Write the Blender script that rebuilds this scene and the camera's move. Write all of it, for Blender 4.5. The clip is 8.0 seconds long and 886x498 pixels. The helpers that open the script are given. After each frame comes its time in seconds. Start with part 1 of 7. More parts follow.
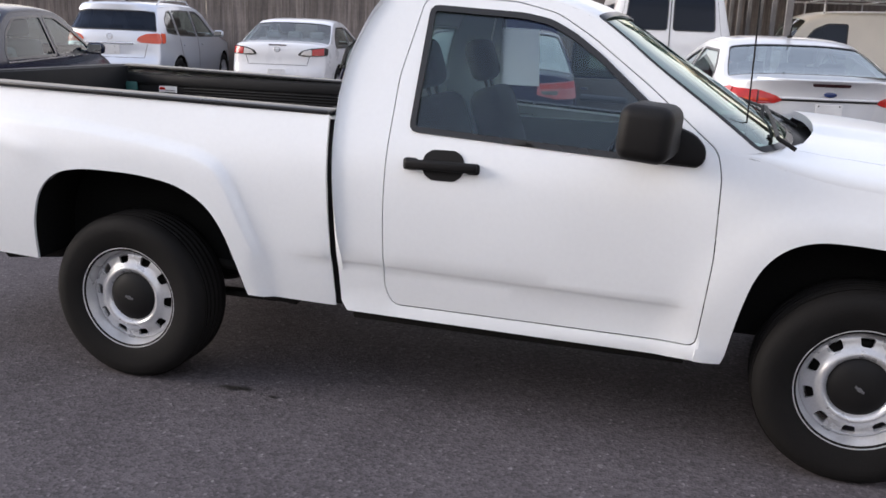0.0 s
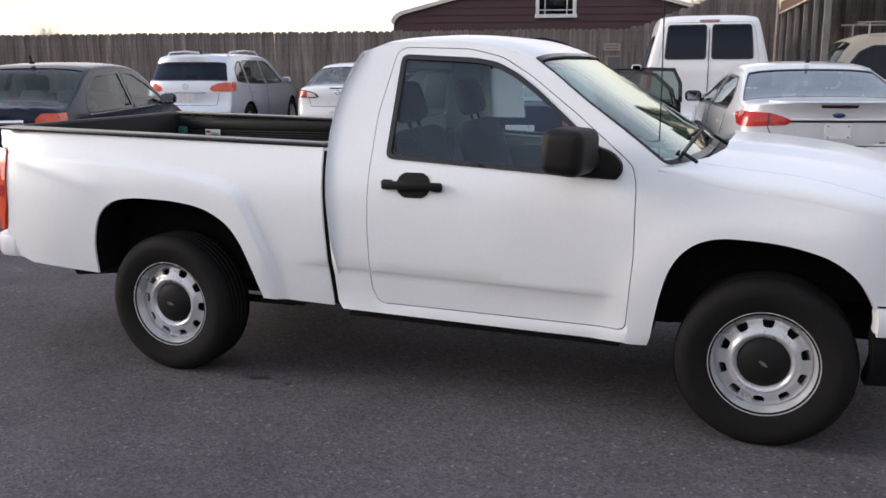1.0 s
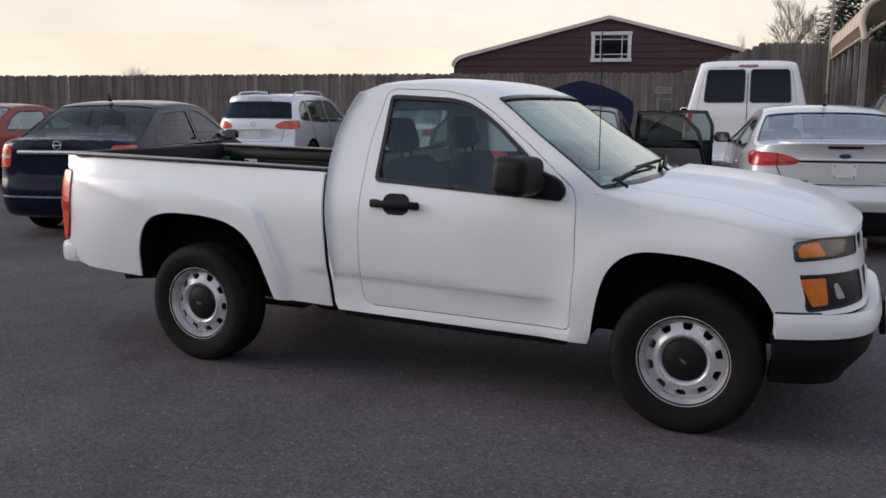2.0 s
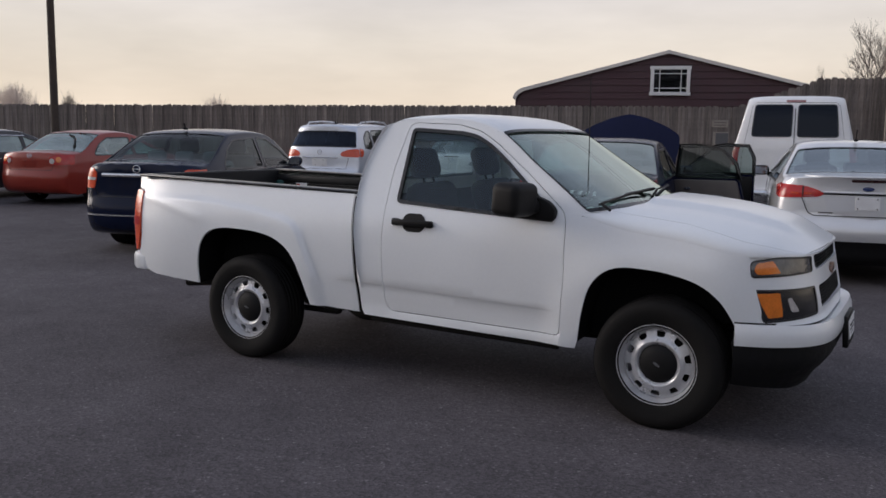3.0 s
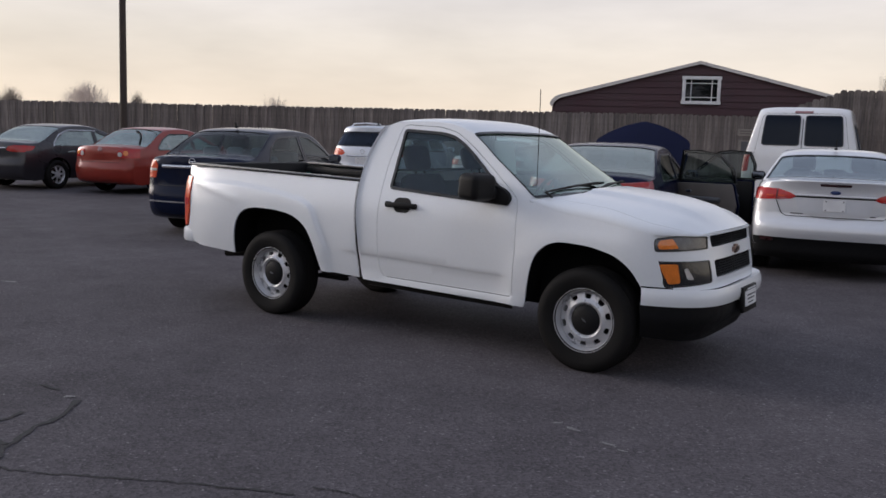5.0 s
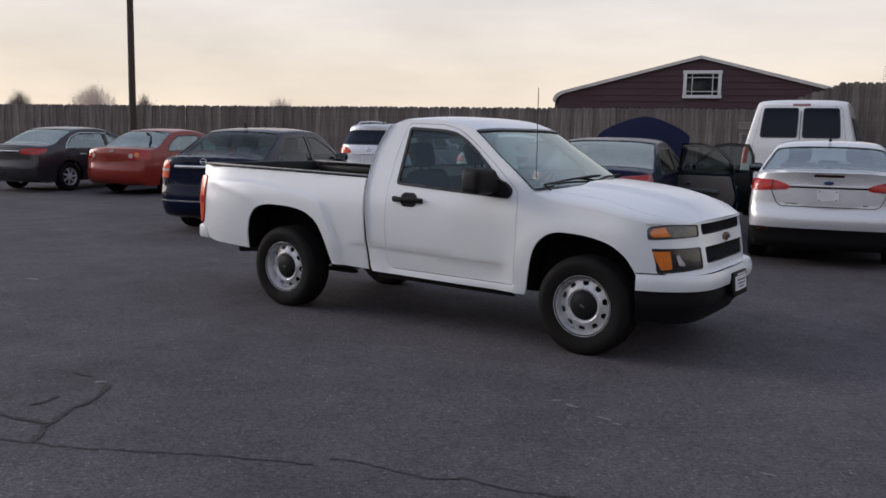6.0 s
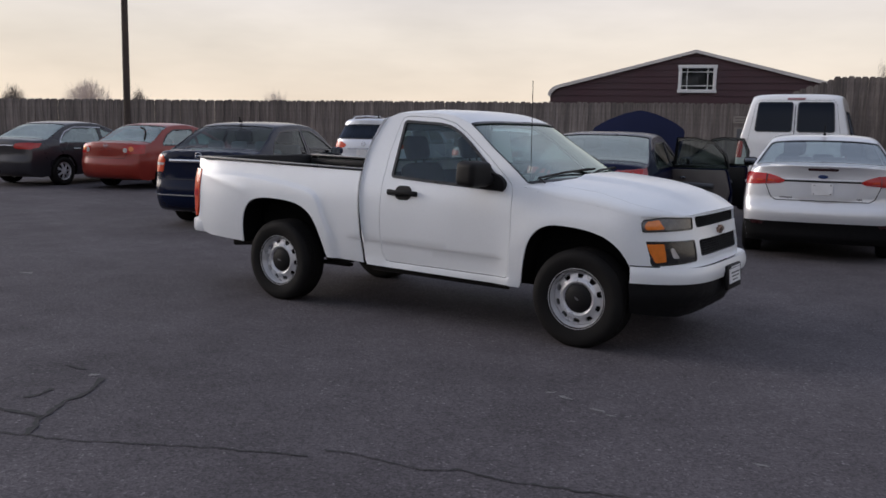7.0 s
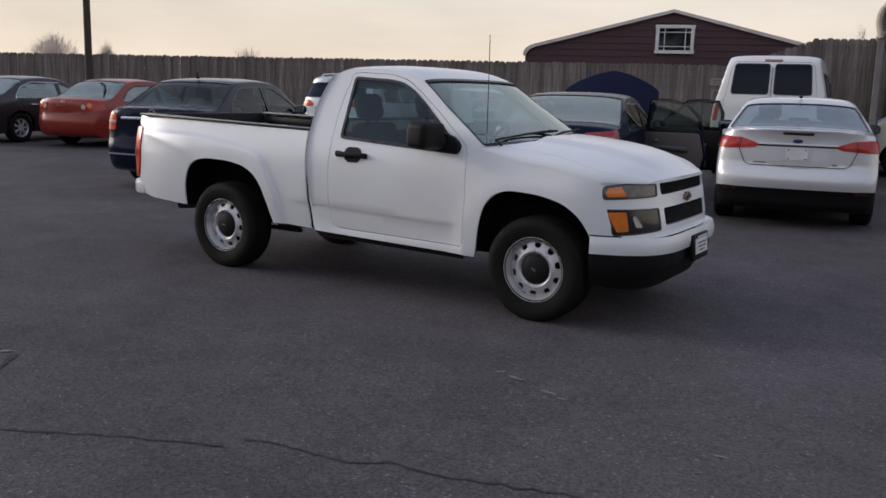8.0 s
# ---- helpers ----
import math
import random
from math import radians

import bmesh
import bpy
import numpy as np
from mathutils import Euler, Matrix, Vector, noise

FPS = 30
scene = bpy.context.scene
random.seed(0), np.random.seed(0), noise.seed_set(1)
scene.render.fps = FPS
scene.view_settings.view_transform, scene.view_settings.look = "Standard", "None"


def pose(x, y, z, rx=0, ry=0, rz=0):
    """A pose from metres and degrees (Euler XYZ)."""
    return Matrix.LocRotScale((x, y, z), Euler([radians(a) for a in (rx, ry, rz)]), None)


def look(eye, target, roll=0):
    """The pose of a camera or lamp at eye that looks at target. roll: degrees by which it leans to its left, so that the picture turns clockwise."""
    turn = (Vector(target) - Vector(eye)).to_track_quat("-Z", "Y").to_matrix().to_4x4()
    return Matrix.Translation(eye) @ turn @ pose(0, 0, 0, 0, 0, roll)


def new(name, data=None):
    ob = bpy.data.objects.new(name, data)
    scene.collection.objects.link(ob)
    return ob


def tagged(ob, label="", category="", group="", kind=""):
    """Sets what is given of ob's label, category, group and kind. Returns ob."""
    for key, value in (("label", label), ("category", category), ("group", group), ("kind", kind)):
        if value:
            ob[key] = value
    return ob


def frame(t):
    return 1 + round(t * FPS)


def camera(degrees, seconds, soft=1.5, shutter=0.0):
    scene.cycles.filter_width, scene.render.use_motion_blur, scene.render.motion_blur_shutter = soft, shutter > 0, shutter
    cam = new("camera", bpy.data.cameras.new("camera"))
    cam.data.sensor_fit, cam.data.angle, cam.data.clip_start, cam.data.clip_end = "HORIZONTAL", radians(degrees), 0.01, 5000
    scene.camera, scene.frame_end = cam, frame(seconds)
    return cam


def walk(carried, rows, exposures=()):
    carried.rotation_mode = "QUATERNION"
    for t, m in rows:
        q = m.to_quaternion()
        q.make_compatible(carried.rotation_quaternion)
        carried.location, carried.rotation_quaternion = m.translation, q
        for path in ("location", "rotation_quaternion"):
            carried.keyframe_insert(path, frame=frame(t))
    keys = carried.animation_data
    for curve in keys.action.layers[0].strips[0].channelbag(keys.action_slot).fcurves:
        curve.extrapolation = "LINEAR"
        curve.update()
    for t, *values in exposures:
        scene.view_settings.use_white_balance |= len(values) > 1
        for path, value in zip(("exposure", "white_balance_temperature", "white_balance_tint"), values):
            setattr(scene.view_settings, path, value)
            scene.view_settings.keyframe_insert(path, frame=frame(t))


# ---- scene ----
cam = camera(53.1, 8.0, 1.6)
PATH = [
    (0, (0.711, -3.911, 1.490), (0.224, -2.032, 1.005), 2.2),
    (0.2, (0.849, -4.035, 1.496), (0.294, -2.177, 1.006), 2.16),
    (0.5, (1.024, -4.193, 1.502), (0.410, -2.341, 1.064), 1.5),
    (0.7, (1.144, -4.305, 1.512), (0.495, -2.462, 1.085), 0.41),
    (1, (1.342, -4.424, 1.529), (0.674, -2.584, 1.119), -0.3),
    (1.2, (1.506, -4.521, 1.514), (0.788, -2.688, 1.159), -0.34),
    (1.5, (1.749, -4.621, 1.517), (0.963, -2.817, 1.157), 0.1),
    (1.7, (1.874, -4.727, 1.515), (1.075, -2.927, 1.168), 0.23),
    (2.8, (2.519, -5.251, 1.524), (1.569, -3.512, 1.260), 0.49),
    (3, (2.648, -5.329, 1.530), (1.671, -3.603, 1.274), 0.8),
    (3.2, (2.779, -5.455, 1.530), (1.780, -3.740, 1.279), 0.75),
    (3.5, (2.942, -5.615, 1.521), (1.941, -3.900, 1.284), 0.8),
    (3.7, (3.041, -5.698, 1.533), (2.031, -3.991, 1.276), 1.29),
    (4, (3.216, -5.806, 1.539), (2.178, -4.113, 1.303), 0.9),
    (4.2, (3.360, -5.876, 1.527), (2.309, -4.190, 1.294), 0.79),
    (4.5, (3.538, -5.974, 1.524), (2.463, -4.307, 1.264), 1.3),
    (4.7, (3.635, -6.040, 1.520), (2.558, -4.374, 1.261), 1.95),
    (5.8, (3.919, -6.405, 1.516), (2.809, -4.759, 1.277), 1.27),
    (6, (3.943, -6.425, 1.517), (2.846, -4.773, 1.260), 1.1),
    (6.2, (3.971, -6.451, 1.510), (2.887, -4.792, 1.244), 1.5),
    (6.5, (3.955, -6.448, 1.512), (2.878, -4.784, 1.241), 1.7),
    (6.7, (3.971, -6.448, 1.508), (2.876, -4.796, 1.238), 1.27),
    (7, (3.951, -6.425, 1.503), (2.863, -4.768, 1.235), 1.1),
    (7.2, (3.971, -6.417, 1.500), (2.903, -4.753, 1.199), 1.27),
    (7.5, (3.907, -6.278, 1.504), (2.852, -4.609, 1.191), 0.5),
    (7.7, (3.932, -6.197, 1.498), (2.879, -4.525, 1.186), 0.38),
    (8, (3.897, -5.983, 1.492), (2.858, -4.310, 1.138), 1.7),
]
walk(cam, [(t, look(eye, target, roll)) for t, eye, target, roll in PATH],
     [(t, e, k, 14) for t, e, k in ((0.0, 1.08, 6200), (0.5, 0.91, 6200), (1.0, 0.86, 6200), (1.5, 0.54, 6150), (1.8, 0.42, 6150), (3.0, 0.06, 6050), (3.5, -0.12, 6050), (4.0, 0.08, 6050), (5.0, 0.16, 6000), (6.5, 0.15, 6000), (8.0, 0.09, 6050))])

# ---------------------------------------------------------------- world and sun
SUN_AZ, SUN_EL = 254.0, 14.0      # degrees from +y, clockwise; low sun behind thin cloud
world = bpy.data.worlds.new("world")
scene.world = world
world.use_nodes = True
wn, wl = world.node_tree.nodes, world.node_tree.links
wn.clear()
w_out = wn.new("ShaderNodeOutputWorld")
w_bg = wn.new("ShaderNodeBackground")
w_sky = wn.new("ShaderNodeTexSky")
w_sky.sky_type = "NISHITA"
w_sky.sun_disc = False
w_sky.sun_elevation = radians(SUN_EL)
w_sky.sun_rotation = radians(SUN_AZ)
w_sky.dust_density = 3.0
w_coord = wn.new("ShaderNodeTexCoord")
w_sep = wn.new("ShaderNodeSeparateXYZ")
wl.new(w_coord.outputs["Generated"], w_sep.inputs[0])
# cloud deck: warm and pale near the horizon, greyer higher up
w_ramp = wn.new("ShaderNodeValToRGB")
for i, (p, c) in enumerate([(0.0, (10.6, 8.7, 6.3, 1)), (0.10, (10.0, 8.8, 7.1, 1)), (0.22, (9.0, 8.5, 8.2, 1)), (0.5, (5.2, 5.5, 6.3, 1)), (1.0, (4.9, 5.4, 6.5, 1))]):
    e = w_ramp.color_ramp.elements[i] if i < 2 else w_ramp.color_ramp.elements.new(p)
    e.position, e.color = p, c
wl.new(w_sep.outputs["Z"], w_ramp.inputs[0])
w_map = wn.new("ShaderNodeMapping")
w_map.inputs["Scale"].default_value = (1.6, 1.6, 6.5)
wl.new(w_coord.outputs["Generated"], w_map.inputs[0])
w_noise = wn.new("ShaderNodeTexNoise")
w_noise.inputs["Scale"].default_value = 1.5
w_noise.inputs["Detail"].default_value = 5.0
w_noise.inputs["Roughness"].default_value = 0.55
wl.new(w_map.outputs[0], w_noise.inputs["Vector"])
w_cl = wn.new("ShaderNodeMapRange")
w_cl.inputs[1].default_value, w_cl.inputs[2].default_value = 0.3, 0.7
w_cl.inputs[3].default_value, w_cl.inputs[4].default_value = 0.80, 1.08
wl.new(w_noise.outputs[0], w_cl.inputs[0])
w_mul = wn.new("ShaderNodeVectorMath")
w_mul.operation = "SCALE"
wl.new(w_ramp.outputs[0], w_mul.inputs[0])
wl.new(w_cl.outputs[0], w_mul.inputs["Scale"])
w_mix = wn.new("ShaderNodeMix")
w_mix.data_type = "RGBA"
w_mix.inputs[0].default_value = 0.85
wl.new(w_sky.outputs[0], w_mix.inputs[6])
wl.new(w_mul.outputs[0], w_mix.inputs[7])
wl.new(w_mix.outputs[2], w_bg.inputs[0])
w_bg.inputs[1].default_value = 0.096
wl.new(w_bg.outputs[0], w_out.inputs[0])

sun_data = bpy.data.lights.new("sun", "SUN")
sun_data.energy, sun_data.angle, sun_data.color = 1.85, radians(32), (1.0, 0.90, 0.78)
sun = new("sun", sun_data)
_az, _el = radians(SUN_AZ), radians(SUN_EL)
sun.matrix_world = look((0, 0, 30), Vector((0, 0, 30)) - Vector((math.sin(_az) * math.cos(_el), math.cos(_az) * math.cos(_el), math.sin(_el))))

# ---------------------------------------------------------------- materials
def material(name, colour, rough=0.5, metal=0.0, var=0.08, scale=6.0, bump=0.0, bump_scale=80.0, coat=0.0, fine=0.05, spec=0.5, coat_rough=0.06):
    """A surface with large stains and fine grain in its colour, uneven gloss and a little relief."""
    m = bpy.data.materials.new(name)
    m.use_nodes = True
    n, l = m.node_tree.nodes, m.node_tree.links
    b = n["Principled BSDF"]
    tc = n.new("ShaderNodeTexCoord")
    big = n.new("ShaderNodeTexNoise")
    big.inputs["Scale"].default_value, big.inputs["Detail"].default_value = scale, 4.0
    small = n.new("ShaderNodeTexNoise")
    small.inputs["Scale"].default_value, small.inputs["Detail"].default_value = bump_scale, 3.0
    l.new(tc.outputs["Object"], big.inputs["Vector"])
    l.new(tc.outputs["Object"], small.inputs["Vector"])
    r1 = n.new("ShaderNodeMapRange")
    r1.inputs[1].default_value, r1.inputs[2].default_value = 0.3, 0.7
    r1.inputs[3].default_value, r1.inputs[4].default_value = 1 - var, 1 + var * 0.6
    l.new(big.outputs[0], r1.inputs[0])
    r2 = n.new("ShaderNodeMapRange")
    r2.inputs[1].default_value, r2.inputs[2].default_value = 0.3, 0.7
    r2.inputs[3].default_value, r2.inputs[4].default_value = 1 - fine, 1 + fine
    l.new(small.outputs[0], r2.inputs[0])
    mu = n.new("ShaderNodeMath")
    mu.operation = "MULTIPLY"
    l.new(r1.outputs[0], mu.inputs[0])
    l.new(r2.outputs[0], mu.inputs[1])
    sc = n.new("ShaderNodeVectorMath")
    sc.operation = "SCALE"
    sc.inputs[0].default_value = colour
    l.new(mu.outputs[0], sc.inputs["Scale"])
    l.new(sc.outputs[0], b.inputs["Base Color"])
    rr = n.new("ShaderNodeMapRange")
    rr.inputs[1].default_value, rr.inputs[2].default_value = 0.3, 0.7
    rr.inputs[3].default_value, rr.inputs[4].default_value = max(0.02, rough * 0.85), min(1, rough * 1.15)
    l.new(big.outputs[0], rr.inputs[0])
    l.new(rr.outputs[0], b.inputs["Roughness"])
    b.inputs["Metallic"].default_value = metal
    b.inputs["Coat Weight"].default_value = coat
    b.inputs["Coat Roughness"].default_value = coat_rough
    b.inputs["Specular IOR Level"].default_value = spec
    if bump:
        bp = n.new("ShaderNodeBump")
        bp.inputs["Strength"].default_value = bump
        bp.inputs["Distance"].default_value = 0.004
        l.new(small.outputs[0], bp.inputs["Height"])
        l.new(bp.outputs[0], b.inputs["Normal"])
    return m


def glass(name, tint, gloss=0.02, face=0.08, power=3.4, sheen=(0.8, 0.8, 0.8)):
    """Thin glass: lets light through with a tint, mirrors at a glancing angle."""
    m = bpy.data.materials.new(name)
    m.use_nodes = True
    n, l = m.node_tree.nodes, m.node_tree.links
    n.clear()
    o = n.new("ShaderNodeOutputMaterial")
    mix = n.new("ShaderNodeMixShader")
    tr = n.new("ShaderNodeBsdfTransparent")
    gl = n.new("ShaderNodeBsdfGlossy")
    lw = n.new("ShaderNodeLayerWeight")
    lw.inputs[0].default_value = 0.5
    pw = n.new("ShaderNodeMath")
    pw.operation = "POWER"
    pw.inputs[1].default_value = power
    fr = n.new("ShaderNodeMapRange")
    fr.inputs[3].default_value, fr.inputs[4].default_value = face, 0.95
    l.new(lw.outputs["Facing"], pw.inputs[0])
    l.new(pw.outputs[0], fr.inputs[0])
    tc = n.new("ShaderNodeTexCoord")
    nz = n.new("ShaderNodeTexNoise")
    nz.inputs["Scale"].default_value = 3.0
    mr = n.new("ShaderNodeMapRange")
    mr.inputs[3].default_value, mr.inputs[4].default_value = gloss, gloss + 0.015
    l.new(tc.outputs["Object"], nz.inputs["Vector"])
    l.new(nz.outputs[0], mr.inputs[0])
    l.new(mr.outputs[0], gl.inputs["Roughness"])
    tr.inputs[0].default_value = (*tint, 1)
    gl.inputs[0].default_value = (*sheen, 1)
    l.new(fr.outputs[0], mix.inputs[0])
    l.new(tr.outputs[0], mix.inputs[1])
    l.new(gl.outputs[0], mix.inputs[2])
    l.new(mix.outputs[0], o.inputs[0])
    return m


WHITE = material("truck_white_paint", (0.81, 0.825, 0.83), 0.36, 0, 0.03, 2.0, 0, 60, 0.7, 0.01, 0.5, 0.18)
VAN_WHITE = material("van_white_paint", (0.76, 0.76, 0.76), 0.35, 0, 0.05, 2.0, 0, 60, 0.6, 0.01)
CREAM_PAINT = material("cream_white_paint", (0.72, 0.68, 0.60), 0.35, 0, 0.05, 2.0, 0, 60, 0.6, 0.01)
PEARL = material("pearl_white_paint", (0.74, 0.74, 0.75), 0.3, 0, 0.03, 2.0, 0, 60, 0.8, 0.01)
SILVER = material("silver_paint", (0.69, 0.695, 0.705), 0.32, 0.30, 0.04, 2.0, 0, 400, 0.9, 0.03)
SILVER_BLUE = material("pale_silver_paint", (0.62, 0.65, 0.71), 0.38, 0.7, 0.04, 2.0, 0, 400, 0.9, 0.03)
RED = material("red_paint", (0.25, 0.022, 0.011), 0.33, 0.1, 0.06, 2.0, 0, 400, 0.5, 0.03, 0.4)
NAVY = material("dark_navy_paint", (0.005, 0.009, 0.028), 0.18, 0.0, 0.1, 2.0, 0, 400, 0.10, 0.03, 0.2)
BLUE = material("deep_blue_paint", (0.0042, 0.0060, 0.028), 0.22, 0.0, 0.08, 2.0, 0, 400, 0.08, 0.03, 0.12)
BLACKCAR = material("dark_grey_paint", (0.028, 0.026, 0.031), 0.30, 0.1, 0.1, 2.0, 0, 400, 0.5, 0.03, 0.35)
PLASTIC = material("black_plastic", (0.009, 0.0085, 0.0085), 0.55, 0, 0.2, 4.0, 0.15, 300, 0, 0.1, 0.2)
SMOOTH_BLACK = material("gloss_black_trim", (0.012, 0.012, 0.013), 0.3, 0, 0.1, 4.0, 0, 100, 0, 0.03)
RUBBER = material("tyre_rubber", (0.010, 0.0092, 0.0088), 0.75, 0, 0.35, 5.0, 0.3, 200, 0, 0.15, 0.16)
LINER = material("bed_liner_plastic", (0.011, 0.011, 0.012), 0.6, 0, 0.25, 3.0, 0.2, 250, 0, 0.12, 0.25)
WELL = material("wheel_well_lining", (0.006, 0.006, 0.006), 0.95, 0, 0.3, 4.0, 0.2, 90, 0, 0.2, 0.1)
STEEL = material("silver_painted_steel", (0.60, 0.60, 0.61), 0.30, 0.45, 0.12, 7.0, 0.05, 120, 0.2, 0.05)
CHROME = material("chrome", (0.80, 0.80, 0.81), 0.22, 0.9, 0.05, 6.0, 0, 100, 0, 0.02)
ALLOY = material("alloy_wheel", (0.58, 0.58, 0.60), 0.38, 0.35, 0.1, 6.0, 0, 100, 0.3, 0.04)
DARKMETAL = material("dark_underbody_metal", (0.013, 0.012, 0.011), 0.8, 0.1, 0.4, 5.0, 0.3, 60, 0, 0.2, 0.2)
CLOTH = material("grey_seat_cloth", (0.022, 0.022, 0.025), 0.9, 0, 0.15, 8.0, 0, 900, 0, 0.05)
CLOTH_LIGHT = material("light_grey_seat_cloth", (0.22, 0.22, 0.23), 0.9, 0, 0.12, 8.0, 0, 900, 0, 0.05)
TRIM_GREY = material("grey_door_trim", (0.135, 0.116, 0.102), 0.7, 0, 0.12, 5.0, 0.1, 250, 0, 0.06)
DASH = material("dashboard_plastic", (0.10, 0.10, 0.105), 0.65, 0, 0.1, 5.0, 0.1, 250, 0, 0.06)
PLATE_WHITE = material("white_plate", (0.72, 0.72, 0.72), 0.45, 0, 0.08, 9.0, 0, 200, 0, 0.03)
MIRROR = material("mirror_glass", (0.32, 0.34, 0.38), 0.04, 1.0, 0.02, 4.0, 0, 60, 0, 0.01)
SEAM = material("panel_gap", (0.01, 0.01, 0.01), 0.8, 0, 0.1, 5.0, 0, 100, 0, 0.05)
LAMP_RED = material("red_lens", (0.42, 0.014, 0.011), 0.16, 0, 0.15, 14.0, 0.25, 120, 0.35, 0.1)
LAMP_AMBER = material("amber_lens", (0.75, 0.20, 0.02), 0.2, 0, 0.12, 14.0, 0.25, 120, 0.8, 0.1)
LAMP_ORANGE = material("orange_red_lens", (0.62, 0.065, 0.018), 0.18, 0, 0.12, 14.0, 0.25, 120, 0.35, 0.1)
LAMP_CLEAR = material("clear_lens_over_reflector", (0.17, 0.165, 0.16), 0.2, 0.3, 0.25, 22.0, 0.3, 90, 0.9, 0.15)
LAMP_DARK = material("smoked_lens", (0.022, 0.022, 0.024), 0.2, 0.0, 0.3, 18.0, 0.2, 90, 0.4, 0.15)
LENS_PALE = material("pale_clear_lens", (0.55, 0.52, 0.50), 0.2, 0.2, 0.2, 22.0, 0.2, 90, 0.8, 0.1)
HEAD_CLEAR = material("clear_lens_over_dark_reflector", (0.085, 0.085, 0.09), 0.14, 0.2, 0.35, 16.0, 0.2, 60, 0.7, 0.15)
GRILLE = material("grille_mesh_plastic", (0.006, 0.006, 0.0065), 0.7, 0, 0.2, 20.0, 0.2, 200, 0, 0.1, 0.2)
BRAKE_DARK = material("dark_red_lens", (0.035, 0.006, 0.007), 0.3, 0, 0.15, 14.0, 0.2, 120, 0.1, 0.1)
LAMP_PINK = material("pink_clear_lens", (0.46, 0.11, 0.12), 0.2, 0, 0.3, 22.0, 0.25, 90, 0.5, 0.15)
DULL_LENS = material("dull_faded_lens", (0.27, 0.13, 0.13), 0.4, 0, 0.15, 14.0, 0.2, 120, 0.2, 0.1)
RECESS = material("silver_plastic_recess", (0.64, 0.65, 0.67), 0.4, 0.2, 0.06, 4.0, 0, 200, 0.3, 0.03)
GOLD = material("worn_emblem_metal", (0.22, 0.15, 0.12), 0.3, 0.8, 0.1, 9.0, 0, 100, 0, 0.05)
BLUE_BADGE = material("blue_badge_enamel", (0.02, 0.04, 0.14), 0.25, 0.1, 0.1, 9.0, 0, 100, 0.6, 0.05)
GLASS_TRUCK = glass("truck_side_glass", (0.74, 0.82, 0.85), 0.004, 0.075, 3.4, (0.52, 0.62, 0.72))
GLASS_FRONT = glass("windshield_glass", (0.50, 0.68, 0.60), 0.010, 0.29, 3.0, (0.74, 0.82, 0.77))
GLASS_REAR = glass("cab_rear_glass", (0.68, 0.84, 0.80), 0.006, 0.20)
GLASS_CAR = glass("car_glass", (0.76, 0.87, 0.85), 0.006, 0.10)
GLASS_TINT = glass("smoked_car_glass", (0.46, 0.58, 0.58), 0.006, 0.03, 5.0)
GLASS_PALE = glass("pale_green_car_glass", (0.62, 0.78, 0.72), 0.010, 0.30, 3.0, (0.74, 0.82, 0.78))
GLASS_HAZE = glass("hazy_rear_glass", (0.52, 0.62, 0.62), 0.012, 0.30, 3.0, (0.74, 0.80, 0.82))
GLASS_OLIVE = glass("pale_olive_car_glass", (0.60, 0.74, 0.66), 0.012, 0.44, 3.0, (0.84, 0.88, 0.78))
GLASS_DARK = glass("privacy_glass", (0.04, 0.045, 0.06), 0.006, 0.03, 3.6, (0.6, 0.7, 0.9))
GLASS_BARN = glass("dusty_gable_glass", (0.07, 0.08, 0.12), 0.05, 0.09, 3.4, (0.6, 0.68, 0.9))
GLASS_DOOR = glass("green_tinted_door_glass", (0.34, 0.42, 0.40), 0.006, 0.05)


def paper_material():
    """White paper that lets some light through."""
    m = material("white_paper", (0.80, 0.80, 0.79), 0.8, 0, 0.04, 6.0, 0.1, 200, 0, 0.02, 0.1)
    n, l = m.node_tree.nodes, m.node_tree.links
    tl = n.new("ShaderNodeBsdfTranslucent")
    tl.inputs[0].default_value = (0.80, 0.80, 0.79, 1)
    mx = n.new("ShaderNodeMixShader")
    mx.inputs[0].default_value = 0.55
    l.new(n["Principled BSDF"].outputs[0], mx.inputs[1])
    l.new(tl.outputs[0], mx.inputs[2])
    l.new(mx.outputs[0], n["Material Output"].inputs[0])
    return m


PAPER = paper_material()
WOOD_POLE = material("weathered_pole_wood", (0.060, 0.045, 0.036), 0.85, 0, 0.3, 3.0, 0.5, 30, 0, 0.2)
BARN = material("maroon_siding", (0.050, 0.016, 0.022), 0.55, 0, 0.12, 1.2, 0.1, 40, 0, 0.06)
BARN_TRIM = material("off_white_metal_trim", (0.62, 0.58, 0.55), 0.5, 0, 0.12, 3.0, 0, 60, 0, 0.04)
WHITE_FRAME = material("white_window_frame", (0.70, 0.70, 0.70), 0.5, 0, 0.06, 5.0, 0, 60, 0, 0.03)
BROWN_WOOD = material("brown_stained_wood", (0.105, 0.055, 0.035), 0.75, 0, 0.3, 3.0, 0.4, 40, 0, 0.15)
POST_GREY = material("weathered_grey_post", (0.175, 0.165, 0.158), 0.85, 0, 0.25, 4.0, 0.4, 40, 0, 0.12)
PALE_BOARD = material("pale_weathered_board", (0.27, 0.24, 0.21), 0.85, 0, 0.25, 4.0, 0.4, 40, 0, 0.12)
CREAM = material("cream_painted_trim", (0.55, 0.47, 0.36), 0.6, 0, 0.15, 4.0, 0.1, 60, 0, 0.05)
BARK = material("bare_twig_bark", (0.16, 0.13, 0.115), 0.9, 0, 0.25, 4.0, 0.4, 60, 0, 0.15)
